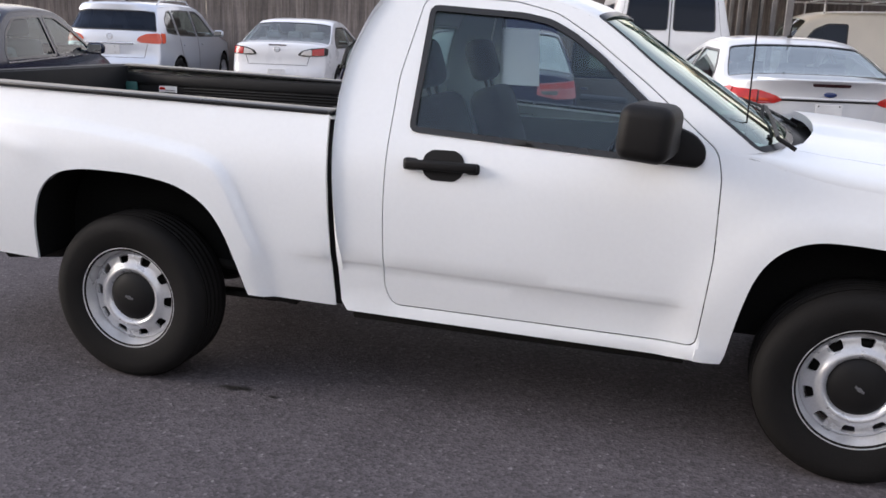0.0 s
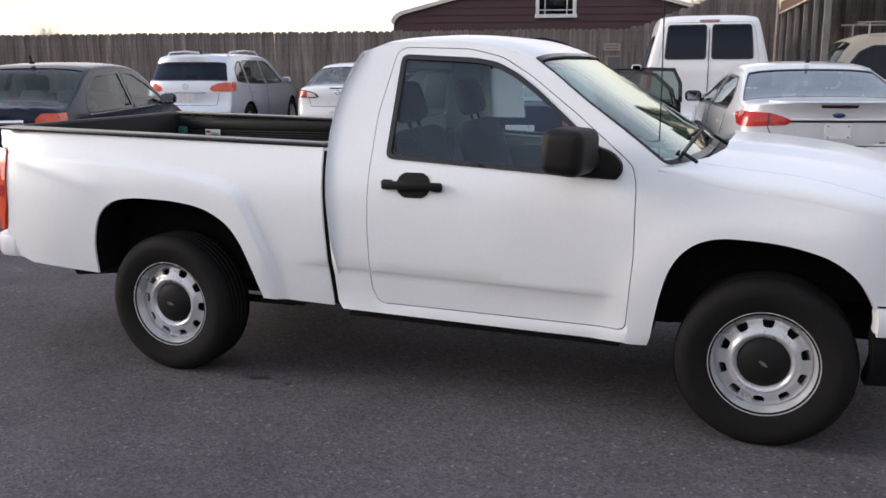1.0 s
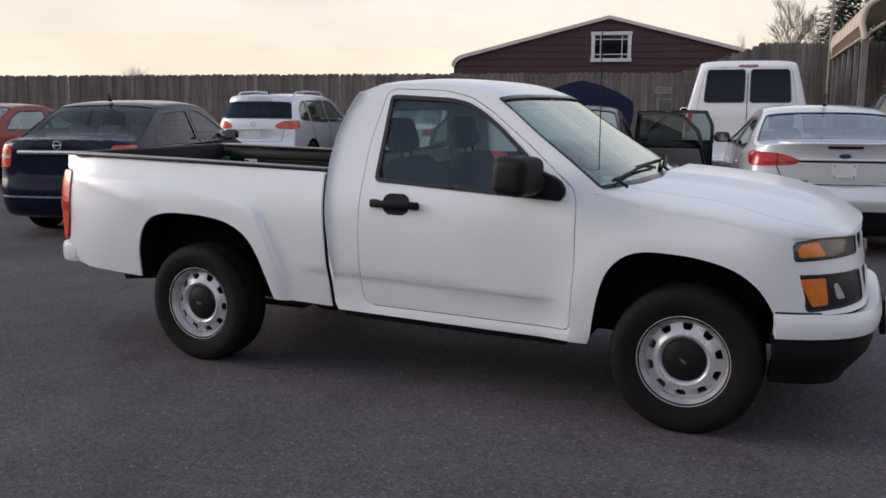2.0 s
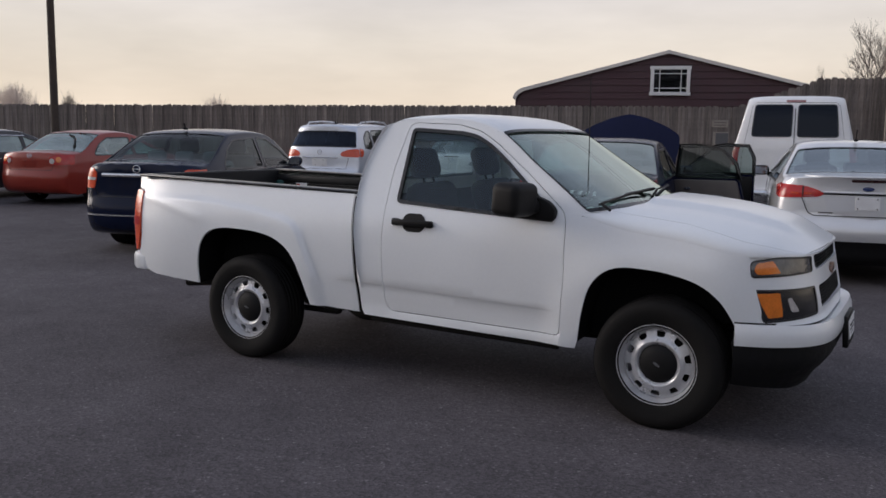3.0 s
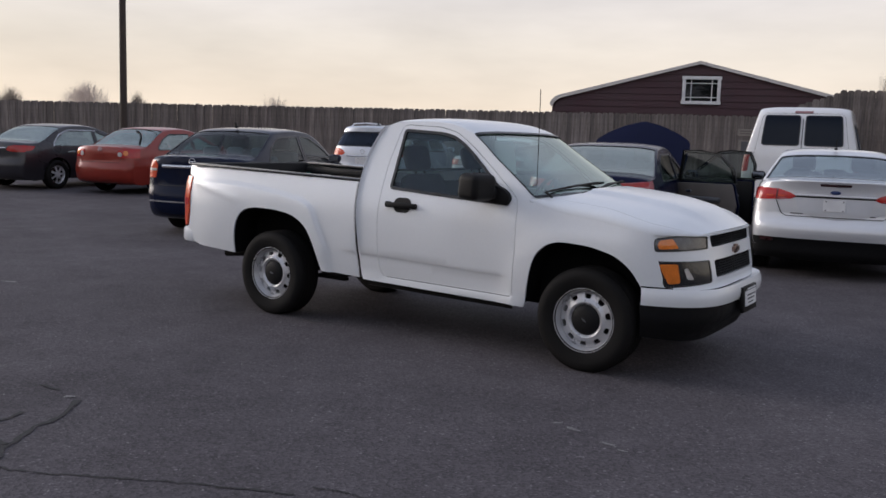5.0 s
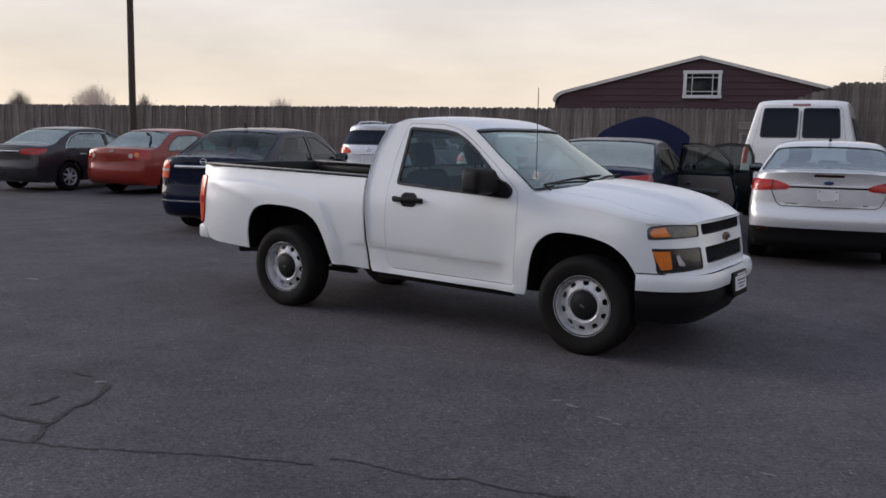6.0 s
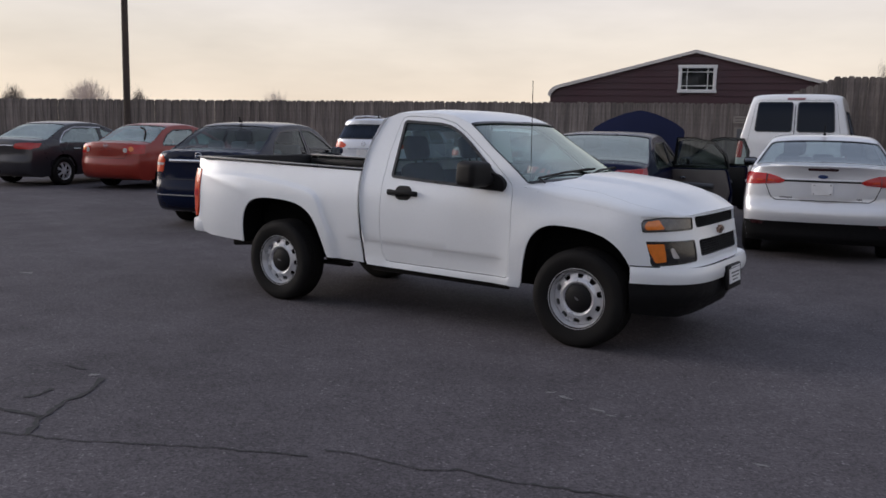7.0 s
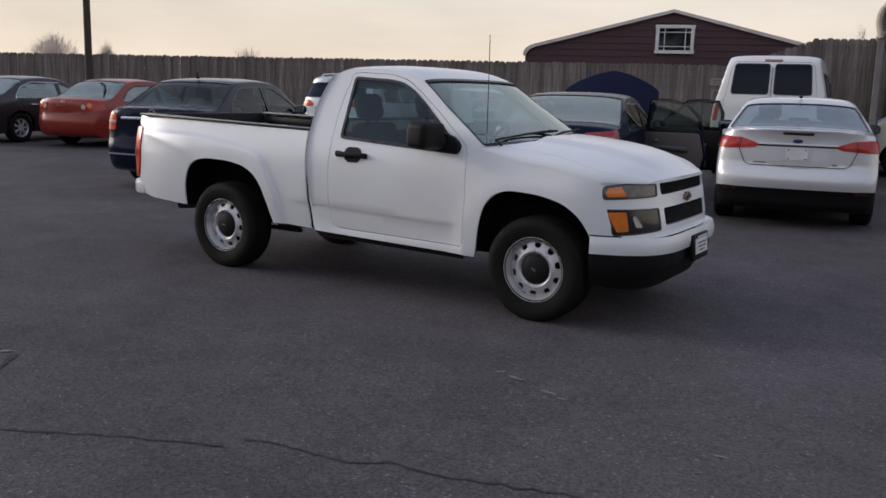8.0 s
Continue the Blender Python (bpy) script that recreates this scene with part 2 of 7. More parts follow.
NEEDLES = material("evergreen_needles", (0.022, 0.035, 0.018), 0.9, 0, 0.35, 2.0, 0.2, 50, 0, 0.25)


def picket_material():
    """Weathered grey pine, each board a little different, streaked along its length."""
    m = material("weathered_picket_wood", (0.176, 0.150, 0.135), 0.9, 0, 0.3, 2.5, 0.5, 30, 0, 0.12)
    n, l = m.node_tree.nodes, m.node_tree.links
    b = n["Principled BSDF"]
    src = b.inputs["Base Color"].links[0].from_socket
    tc = [x for x in n if x.type == "TEX_COORD"][0]
    mp = n.new("ShaderNodeMapping")
    mp.inputs["Scale"].default_value = (26, 26, 1.2)
    l.new(tc.outputs["Object"], mp.inputs[0])
    oi = n.new("ShaderNodeObjectInfo")
    ad = n.new("ShaderNodeVectorMath")
    ad.operation = "ADD"
    cx = n.new("ShaderNodeVectorMath")
    cx.operation = "SCALE"
    cx.inputs[0].default_value = (17, 31, 53)
    l.new(oi.outputs["Random"], cx.inputs["Scale"])
    l.new(mp.outputs[0], ad.inputs[0])
    l.new(cx.outputs[0], ad.inputs[1])
    nz = n.new("ShaderNodeTexNoise")
    nz.inputs["Scale"].default_value, nz.inputs["Detail"].default_value = 1.0, 4.0
    l.new(ad.outputs[0], nz.inputs["Vector"])
    r = n.new("ShaderNodeMapRange")
    r.inputs[1].default_value, r.inputs[2].default_value = 0.3, 0.7
    r.inputs[3].default_value, r.inputs[4].default_value = 0.6, 1.3
    l.new(nz.outputs[0], r.inputs[0])
    r2 = n.new("ShaderNodeMapRange")
    r2.inputs[3].default_value, r2.inputs[4].default_value = 0.74, 1.26
    l.new(oi.outputs["Random"], r2.inputs[0])
    mu = n.new("ShaderNodeMath")
    mu.operation = "MULTIPLY"
    l.new(r.outputs[0], mu.inputs[0])
    l.new(r2.outputs[0], mu.inputs[1])
    sc = n.new("ShaderNodeVectorMath")
    sc.operation = "SCALE"
    l.new(src, sc.inputs[0])
    l.new(mu.outputs[0], sc.inputs["Scale"])
    l.new(sc.outputs[0], b.inputs["Base Color"])
    return m


PICKET = picket_material()


def asphalt_material():
    """Worn asphalt: grey-brown stones of several sizes, tar stains, pale dust patches."""
    m = bpy.data.materials.new("worn_asphalt")
    m.use_nodes = True
    n, l = m.node_tree.nodes, m.node_tree.links
    b = n["Principled BSDF"]
    tc = n.new("ShaderNodeTexCoord")

    def noise_node(scale, detail=4.0, rough=0.6):
        z = n.new("ShaderNodeTexNoise")
        z.inputs["Scale"].default_value, z.inputs["Detail"].default_value, z.inputs["Roughness"].default_value = scale, detail, rough
        l.new(tc.outputs["Object"], z.inputs["Vector"])
        return z.outputs[0]

    def ramp(src, a, bb, lo, hi):
        r = n.new("ShaderNodeMapRange")
        r.inputs[1].default_value, r.inputs[2].default_value, r.inputs[3].default_value, r.inputs[4].default_value = a, bb, lo, hi
        l.new(src, r.inputs[0])
        return r.outputs[0]

    def times(a, bb):
        q = n.new("ShaderNodeMath")
        q.operation = "MULTIPLY"
        l.new(a, q.inputs[0])
        l.new(bb, q.inputs[1])
        return q.outputs[0]

    patches = ramp(noise_node(0.45, 5), 0.3, 0.7, 0.80, 1.15)
    blot = ramp(noise_node(2.6, 5), 0.3, 0.7, 0.86, 1.12)
    vor = n.new("ShaderNodeTexVoronoi")
    vor.inputs["Scale"].default_value = 85.0
    l.new(tc.outputs["Object"], vor.inputs["Vector"])
    sepc = n.new("ShaderNodeSeparateColor")
    l.new(vor.outputs["Color"], sepc.inputs[0])
    stones = ramp(sepc.outputs[0], 0.0, 1.0, 0.70, 1.30)
    fine = ramp(noise_node(240, 3), 0.3, 0.7, 0.75, 1.25)
    light = ramp(sepc.outputs[1], 0.94, 1.0, 1.0, 1.8)
    v = times(times(times(patches, blot), times(stones, fine)), light)
    sc = n.new("ShaderNodeVectorMath")
    sc.operation = "SCALE"
    sc.inputs[0].default_value = (0.0945, 0.0845, 0.0893)
    l.new(v, sc.inputs["Scale"])
    l.new(sc.outputs[0], b.inputs["Base Color"])
    l.new(ramp(noise_node(1.1, 4), 0.3, 0.7, 0.72, 0.92), b.inputs["Roughness"])
    b.inputs["Specular IOR Level"].default_value = 0.12
    bp = n.new("ShaderNodeBump")
    bp.inputs["Strength"].default_value, bp.inputs["Distance"].default_value = 0.55, 0.004
    l.new(vor.outputs["Distance"], bp.inputs["Height"])
    l.new(bp.outputs[0], b.inputs["Normal"])
    return m


ASPHALT = asphalt_material()
TAR = material("crack_filled_with_dirt", (0.030, 0.028, 0.028), 0.9, 0, 0.3, 9.0, 0.4, 120, 0, 0.2)
SPLASH = material("dried_pale_splash", (0.20, 0.19, 0.185), 0.85, 0, 0.3, 30.0, 0.3, 200, 0, 0.2)
OIL = material("oil_stain", (0.024, 0.022, 0.021), 0.5, 0, 0.4, 12.0, 0.3, 90, 0, 0.2)
# twig colour lifted well above bark: the haze of distance is painted in
HAZE_TWIG = material("haze_paled_twigs", (0.62, 0.53, 0.47), 0.95, 0, 0.2, 2.0, 0, 50, 0, 0.1)

# ---------------------------------------------------------------- shapes
from mathutils.geometry import delaunay_2d_cdt


def inside(P, poly):
    """Which of the points P (n x 2) lie within the polygon."""
    P, poly = np.asarray(P, float), np.asarray(poly, float)
    x, y = P[:, 0], P[:, 1]
    res = np.zeros(len(P), bool)
    x1, y1 = poly[-1]
    for x2, y2 in poly:
        if y1 != y2:
            res ^= ((y1 > y) != (y2 > y)) & (x < (x2 - x1) * (y - y1) / (y2 - y1) + x1)
        x1, y1 = x2, y2
    return res


def resample(poly, step, closed=True):
    poly = [tuple(p) for p in poly]
    res = []
    n = len(poly)
    for i in range(n if closed else n - 1):
        a, b = poly[i], poly[(i + 1) % n]
        k = max(1, int(math.ceil(math.dist(a, b) / step)))
        res += [(a[0] + (b[0] - a[0]) * j / k, a[1] + (b[1] - a[1]) * j / k) for j in range(k)]
    if not closed:
        res.append(poly[-1])
    return res


def rounded(poly, r, n=4):
    """Rounds the corners of a polygon by radius r (cut back where edges are short)."""
    res = []
    m = len(poly)
    for i in range(m):
        p0, p1, p2 = Vector(poly[i - 1]), Vector(poly[i]), Vector(poly[(i + 1) % m])
        a, b = p0 - p1, p2 - p1
        k = min(r, a.length * 0.45, b.length * 0.45)
        A, B = p1 + a.normalized() * k, p1 + b.normalized() * k
        for j in range(n + 1):
            t = j / n
            q = A * (1 - t) ** 2 + p1 * 2 * t * (1 - t) + B * t * t
            res.append((q.x, q.y))
    return res


def grown(poly, d):
    """The polygon moved outwards by d along its edges' normals."""
    m = len(poly)
    area = sum(poly[i - 1][0] * poly[i][1] - poly[i][0] * poly[i - 1][1] for i in range(m))
    sg = 1 if area > 0 else -1
    res = []
    for i in range(m):
        p0, p1, p2 = Vector(poly[i - 1]), Vector(poly[i]), Vector(poly[(i + 1) % m])
        e1, e2 = (p1 - p0), (p2 - p1)
        if e1.length < 1e-7 or e2.length < 1e-7:
            res.append((p1.x, p1.y))
            continue
        n1 = Vector((e1.y, -e1.x)).normalized() * sg
        n2 = Vector((e2.y, -e2.x)).normalized() * sg
        q = n1 + n2
        k = d / max(0.35, q.length_squared / 2)
        res.append((p1.x + q.x * k, p1.y + q.y * k))
    return res


def normals_of(V, F):
    N = np.zeros_like(V)
    for f in F:
        a, b, c = V[f[0]], V[f[1]], V[f[2]]
        n = np.cross(b - a, c - a)
        for i in f:
            N[i] += n
    L = np.linalg.norm(N, axis=1, keepdims=True)
    L[L == 0] = 1
    return N / L


def patch(outline, fn, step, holes=(), out=(0, 0, 1), thick=0.0, lift=0.0, inner=None, lines=()):
    """A sheet: the plane polygon, less its holes, laid on the surface fn(a, b) -> (x, y, z), moved out by lift, with rims turned in by thick."""
    loops = [resample(outline, step)] + [resample(h, step) for h in holes]
    pts, edges = [], []
    for lp in loops:
        k = len(pts)
        pts += lp
        edges += [(k + i, k + (i + 1) % len(lp)) for i in range(len(lp))]
    for ln in lines:
        ln = resample(ln, step * 0.4, False)
        k = len(pts)
        pts += ln
        edges += [(k + i, k + i + 1) for i in range(len(ln) - 1)]
    o = np.array(loops[0])
    lo, hi = o.min(0), o.max(0)
    gstep = inner or step
    gx = np.arange(lo[0] + gstep * 0.5, hi[0], gstep)
    gy = np.arange(lo[1] + gstep * 0.5, hi[1], gstep)
    if len(gx) and len(gy):
        G = np.array([(a + (0.25 * gstep if j % 2 else 0), b) for j, b in enumerate(gy) for a in gx])
        ok = inside(G, loops[0])
        for h in loops[1:]:
            ok &= ~inside(G, h)
        G = G[ok]
        B = np.array(pts)
        if len(G):
            keep = []
            for s in range(0, len(G), 400):
                D = np.linalg.norm(G[s:s + 400, None, :] - B[None], axis=2).min(1)
                keep.append(D > gstep * 0.4)
            pts = pts + [tuple(g) for g in G[np.concatenate(keep)]]
    v2, _, f2, *_ = delaunay_2d_cdt([Vector(p) for p in pts], edges, [], 0, 1e-6)
    c = np.array([[sum(v2[i][k] for i in f) / len(f) for k in (0, 1)] for f in f2])
    ok = inside(c, loops[0])
    for h in loops[1:]:
        ok &= ~inside(c, h)
    F = [tuple(f) for f, k in zip(f2, ok) if k]
    V = np.array([fn(p[0], p[1]) for p in v2], float)
    tot = np.zeros(3)
    for f in F:
        tot += np.cross(V[f[1]] - V[f[0]], V[f[2]] - V[f[0]])
    if np.dot(tot, np.array(out, float)) < 0:
        F = [f[::-1] for f in F]
    N = normals_of(V, F)
    V = V + N * lift
    if thick:
        count = {}
        for f in F:
            for i in range(len(f)):
                a, b = f[i], f[(i + 1) % len(f)]
                count[(a, b)] = 1
        rim = [(a, b) for a, b in count if (b, a) not in count]
        top, bot, VV = {}, {}, [V]
        k = len(V)
        extra = []
        for a, b in rim:
            for i in (a, b):
                if i not in top:
                    top[i] = k + len(extra)
                    extra.append(V[i])
                    bot[i] = k + len(extra)
                    extra.append(V[i] - N[i] * thick)
        if extra:
            V = np.vstack([V, np.array(extra)])
            F += [(top[b], top[a], bot[a], bot[b]) for a, b in rim]
    return V, F


def join(*geos):
    V, F, k = [], [], 0
    for g in geos:
        v, f = g
        V.append(np.asarray(v, float))
        F += [tuple(i + k for i in q) for q in f]
        k += len(v)
    return np.vstack(V), F


def moved(geo, m):
    V = np.asarray(geo[0], float)
    R = np.array(m.to_3x3())
    flip = np.linalg.det(R) < 0
    return V @ R.T + np.array(m.translation), [tuple(f[::-1]) for f in geo[1]] if flip else geo[1]


def mirrored(geo):
    V = np.array(geo[0], float)
    V[:, 1] *= -1
    return V, [tuple(f[::-1]) for f in geo[1]]


def from_bm(bm):
    bm.verts.ensure_lookup_table()
    bm.verts.index_update()
    g = np.array([v.co[:] for v in bm.verts]), [tuple(v.index for v in f.verts) for f in bm.faces]
    bm.free()
    return g


def rbox(c, size, bev=0.01, seg=2, rot=(0, 0, 0)):
    """A box with rounded edges, centre c."""
    bm = bmesh.new()
    bmesh.ops.create_cube(bm, size=1)
    bmesh.ops.scale(bm, vec=size, verts=bm.verts)
    if bev:
        bmesh.ops.bevel(bm, geom=list(bm.edges), offset=min(bev, min(size) * 0.49), segments=seg, affect="EDGES", profile=0.5)
    g = from_bm(bm)
    return moved(g, pose(*c, *rot))


def lathe(profile, n=32, axis="y"):
    """A body of revolution; profile is a list of (radius, height) along the axis."""
    V, F = [], []
    for r, h in profile:
        for i in range(n):
            a = 2 * math.pi * i / n
            if axis == "y":
                V.append((r * math.cos(a), h, r * math.sin(a)))
            else:
                V.append((r * math.cos(a), r * math.sin(a), h))
    for j in range(len(profile) - 1):
        for i in range(n):
            a, b = j * n + i, j * n + (i + 1) % n
            F.append((a, b, b + n, a + n) if axis != "y" else (b, a, a + n, b + n))
    return np.array(V, float), F


def tube(path, r, n=8, taper=1.0):
    """A round bar along a path."""
    P = [Vector(p) for p in path]
    V, F = [], []
    for i, p in enumerate(P):
        d = (P[min(i + 1, len(P) - 1)] - P[max(i - 1, 0)]).normalized()
        s = d.orthogonal().normalized() if i == 0 else (s - d * s.dot(d)).normalized()
        q = d.cross(s)
        rr = r * (1 + (taper - 1) * i / max(1, len(P) - 1))
        for k in range(n):
            a = 2 * math.pi * k / n
            V.append(p + (s * math.cos(a) + q * math.sin(a)) * rr)
    for i in range(len(P) - 1):
        for k in range(n):
            a, b = i * n + k, i * n + (k + 1) % n
            F.append((a, b, b + n, a + n))
    F.append(tuple(range(n))[::-1])
    F.append(tuple(range(len(V) - n, len(V))))
    return np.array([v[:] for v in V]), F


def prism(poly, d0, d1, plane="xz", bev=0.0):
    """A plane polygon given thickness from d0 to d1 along the axis left over."""
    n = len(poly)

    def at(p, d):
        return (p[0], d, p[1]) if plane == "xz" else ((d, p[0], p[1]) if plane == "yz" else (p[0], p[1], d))
    bm = bmesh.new()
    lo = [bm.verts.new(at(p, d0)) for p in poly]
    hi = [bm.verts.new(at(p, d1)) for p in poly]
    bm.faces.new(lo)
    bm.faces.new(hi[::-1])
    for i in range(n):
        bm.faces.new((lo[i], hi[i], hi[(i + 1) % n], lo[(i + 1) % n]))
    bmesh.ops.recalc_face_normals(bm, faces=bm.faces)
    if bev:
        bmesh.ops.bevel(bm, geom=list(bm.edges), offset=bev, segments=2, affect="EDGES", profile=0.5)
    return from_bm(bm)


def mesh_of(name, geo, mat, smooth=True):
    me = bpy.data.meshes.new(name)
    me.from_pydata([tuple(v) for v in geo[0]], [], geo[1])
    me.materials.append(mat)
    if smooth:
        me.polygons.foreach_set("use_smooth", [True] * len(me.polygons))
        try:
            me.set_sharp_from_angle(angle=radians(40))
        except AttributeError:
            pass
    me.update()
    return me


def part(name, geo, mat, parent, label="", smooth=True, m=None):
    ob = new(name, mesh_of(name, geo, mat, smooth))
    ob.parent = parent
    if m is not None:
        ob.matrix_basis = m
    return tagged(ob, label)


def thing(name, label, category, m=Matrix(), group="", kind=""):
    ob = new(name)
    ob.empty_display_size = 0.2
    ob.matrix_basis = m
    return tagged(ob, label, category, group, kind)


def solid(name, geo, mat, label, category, m=Matrix(), group="", kind="", smooth=True):
    ob = new(name, mesh_of(name, geo, mat, smooth))
    ob.matrix_basis = m
    return tagged(ob, label, category, group, kind)


def pchip(T, Y):
    """Smooth interpolation through points without overshoot."""
    T, Y = np.asarray(T, float), np.asarray(Y, float)
    h, d = np.diff(T), np.diff(Y) / np.diff(T)
    s = np.zeros(len(T))
    for i in range(1, len(T) - 1):
        if d[i - 1] * d[i] > 0:
            w1, w2 = 2 * h[i] + h[i - 1], h[i] + 2 * h[i - 1]
            s[i] = (w1 + w2) / (w1 / d[i - 1] + w2 / d[i])
    s[0], s[-1] = d[0], d[-1]

    def f(t):
        t = min(max(t, T[0]), T[-1])
        i = min(max(int(np.searchsorted(T, t, side="right")) - 1, 0), len(h) - 1)
        u = (t - T[i]) / h[i]
        return ((1 + 2 * u) * (1 - u) ** 2 * Y[i] + u * (1 - u) ** 2 * h[i] * s[i] + u * u * (3 - 2 * u) * Y[i + 1] + u * u * (u - 1) * h[i] * s[i + 1])
    return f


def smooth01(a, b, x):
    t = min(1.0, max(0.0, (x - a) / (b - a)))
    return t * t * (3 - 2 * t)


def arch(xc, zc, r, z_low, n=18):
    """The points of a round wheel opening from its front foot over the top to its rear foot, x falling."""
    a0 = math.asin(max(-1, min(1, (z_low - zc) / r)))
    return [(xc + r * math.cos(a0 + (math.pi - 2 * a0) * i / n), zc + r * math.sin(a0 + (math.pi - 2 * a0) * i / n)) for i in range(n + 1)]


class Hull:
    """The skin of a vehicle: a strip over the middle from the rear bumper to the front one, rounded into two sides."""

    def __init__(self, P, E, W, n=2.6):
        self.T = np.concatenate([[0], np.cumsum([max(0.02, math.dist(P[i], P[i + 1])) for i in range(len(P) - 1)])])
        self.px, self.pz = pchip(self.T, [p[0] for p in P]), pchip(self.T, [p[1] for p in P])
        self.ex, self.ez = pchip(self.T, [p[0] for p in E]), pchip(self.T, [p[1] for p in E])
        self.W, self.n = W, n

    def top(self, s, u):
        u = max(-1.0, min(1.0, u))
        q = 2 / self.n
        v = math.copysign(abs(math.sin(u * math.pi / 2)) ** q, u)
        d = 1 - abs(math.cos(u * math.pi / 2)) ** q
        ex, ez, px, pz = self.ex(s), self.ez(s), self.px(s), self.pz(s)
        return px + (ex - px) * d, v * self.W(ex, ez), pz + (ez - pz) * d

    def side(self, x, z):
        return x, -self.W(x, z), z

    def rear(self, u, z, s0, s1):
        for _ in range(22):
            m = (s0 + s1) / 2
            if self.top(m, u)[2] < z:
                s0 = m
            else:
                s1 = m
        return self.top((s0 + s1) / 2, u)

    def edge(self, s0, s1, step=0.05):
        k = max(2, int((s1 - s0) / step))
        return [(self.ex(s0 + (s1 - s0) * i / k), self.ez(s0 + (s1 - s0) * i / k)) for i in range(k + 1)]

# ---------------------------------------------------------------- ground
SLOPE = 0.008


def land(y):
    """The lot climbs gently towards the fence."""
    return SLOPE * min(max(y - 0.3, 0.0), 45.0)


ground_v = [(-400, -300, 0), (400, -300, 0), (-400, 0.3, 0), (400, 0.3, 0), (-400, 45.3, 0.36), (400, 45.3, 0.36), (-400, 600, 0.36), (400, 600, 0.36)]
ground = solid("ground", (np.array(ground_v, float), [(0, 1, 3, 2), (2, 3, 5, 4), (4, 5, 7, 6)]), ASPHALT, "worn dark grey asphalt car park with fine cracks", "ground", kind="structure", smooth=False)


def ribbon(points, width, z, seed):
    """A ragged thin strip lying on the ground."""
    rnd = random.Random(seed)
    P = []
    for i in range(len(points) - 1):
        a, b = Vector(points[i]), Vector(points[i + 1])
        k = max(2, int((b - a).length / 0.035))
        P += [a.lerp(b, j / k) for j in range(k)]
    P.append(Vector(points[-1]))
    P = [p + Vector((rnd.uniform(-1, 1), rnd.uniform(-1, 1))) * 0.012 for p in P]
    V, F = [], []
    for i, p in enumerate(P):
        d = (P[min(i + 1, len(P) - 1)] - P[max(i - 1, 0)]).normalized()
        s = Vector((-d.y, d.x)) * width * rnd.uniform(0.35, 1.2)
        V += [(p.x - s.x, p.y - s.y, z), (p.x + s.x, p.y + s.y, z)]
        if i:
            F.append((2 * i - 2, 2 * i - 1, 2 * i + 1, 2 * i))
    return np.array(V), F


def splat(x, y, rx, ry, z, seed, turn=0.0, n=26):
    rnd = random.Random(seed)
    V = [(x, y, z)]
    c, s = math.cos(turn), math.sin(turn)
    for i in range(n):
        a = 2 * math.pi * i / n
        k = rnd.uniform(0.45, 1.15)
        u, w = rx * k * math.cos(a), ry * k * math.sin(a)
        V.append((x + u * c - w * s, y + u * s + w * c, z))
    return np.array(V), [(0, i + 1, (i + 1) % n + 1) for i in range(n)]


crack_main = [(-3.2, -4.9), (-2.2, -4.75), (-1.2, -4.42), (-0.55, -4.28), (-0.09, -4.12), (0.13, -4.05), (0.32, -3.96), (0.56, -3.84), (0.89, -3.66), (1.17, -3.54), (1.31, -3.49)]
crack_east = [(1.30, -3.39), (1.43, -3.35), (1.61, -3.33), (1.81, -3.32), (1.95, -3.22), (2.11, -3.22), (2.27, -3.18), (2.46, -3.12), (2.66, -3.07), (3.3, -2.95), (4.4, -2.7), (5.6, -2.6)]
crack_side = [(0.03, -4.07), (-0.12, -3.93), (-0.18, -3.84), (-0.30, -3.66), (-0.33, -3.53), (-0.42, -3.38), (-0.52, -3.26)]
solid("pavement_crack", join(ribbon(crack_main, 0.0075, 0.004, 3), ribbon(crack_east, 0.0075, 0.004, 6)), TAR, "thin dark crack running across the asphalt", "crack", kind="structure", smooth=False)
broken = [ribbon(crack_side, 0.020, 0.005, 4), ribbon([(-0.62, -3.97), (-0.43, -3.92), (-0.34, -3.91), (-0.17, -3.87)], 0.016, 0.005, 5), ribbon([(-0.54, -3.74), (-0.52, -3.66), (-0.55, -3.55)], 0.016, 0.005, 7), ribbon([(-0.95, -3.22), (-0.78, -3.2)], 0.015, 0.005, 9)]
solid("pavement_crack", join(*broken), TAR, "branching dark crack in the broken asphalt", "crack", kind="structure", smooth=False)
solid("oil_stain", join(splat(-0.97, -0.80, 0.10, 0.025, 0.004, 8, 0.1), splat(-0.78, -0.83, 0.03, 0.012, 0.004, 9)), OIL, "small dark oil stain on asphalt", "stain", kind="structure", smooth=False)
rs = random.Random(21)
spl = [splat(1.75, -1.91, 0.035, 0.014, 0.004, 11, 0.4), splat(1.86, -1.95, 0.06, 0.02, 0.004, 12, -0.2), splat(2.1, -2.05, 0.05, 0.015, 0.004, 13), splat(2.2, -2.1, 0.035, 0.012, 0.004, 14), splat(-0.616, -3.247, 0.05, 0.02, 0.004, 15, 0.7), splat(3.05, -2.35, 0.05, 0.012, 0.004, 16), splat(-7.9, 1.56, 0.25, 0.07, 0.004, 17, 0.3), splat(-4.3, -1.4, 0.1, 0.03, 0.004, 18, 0.3)]
for _ in range(190):
    spl.append(splat(rs.uniform(-4, 5), rs.uniform(-4.5, -0.9), rs.uniform(0.004, 0.013), rs.uniform(0.003, 0.008), 0.004, rs.random(), rs.uniform(0, 3), 9))
tagged(solid("pale_splash", join(*spl), SPLASH, "dried pale splashes and grit on asphalt", "stain", kind="stuff", smooth=False))

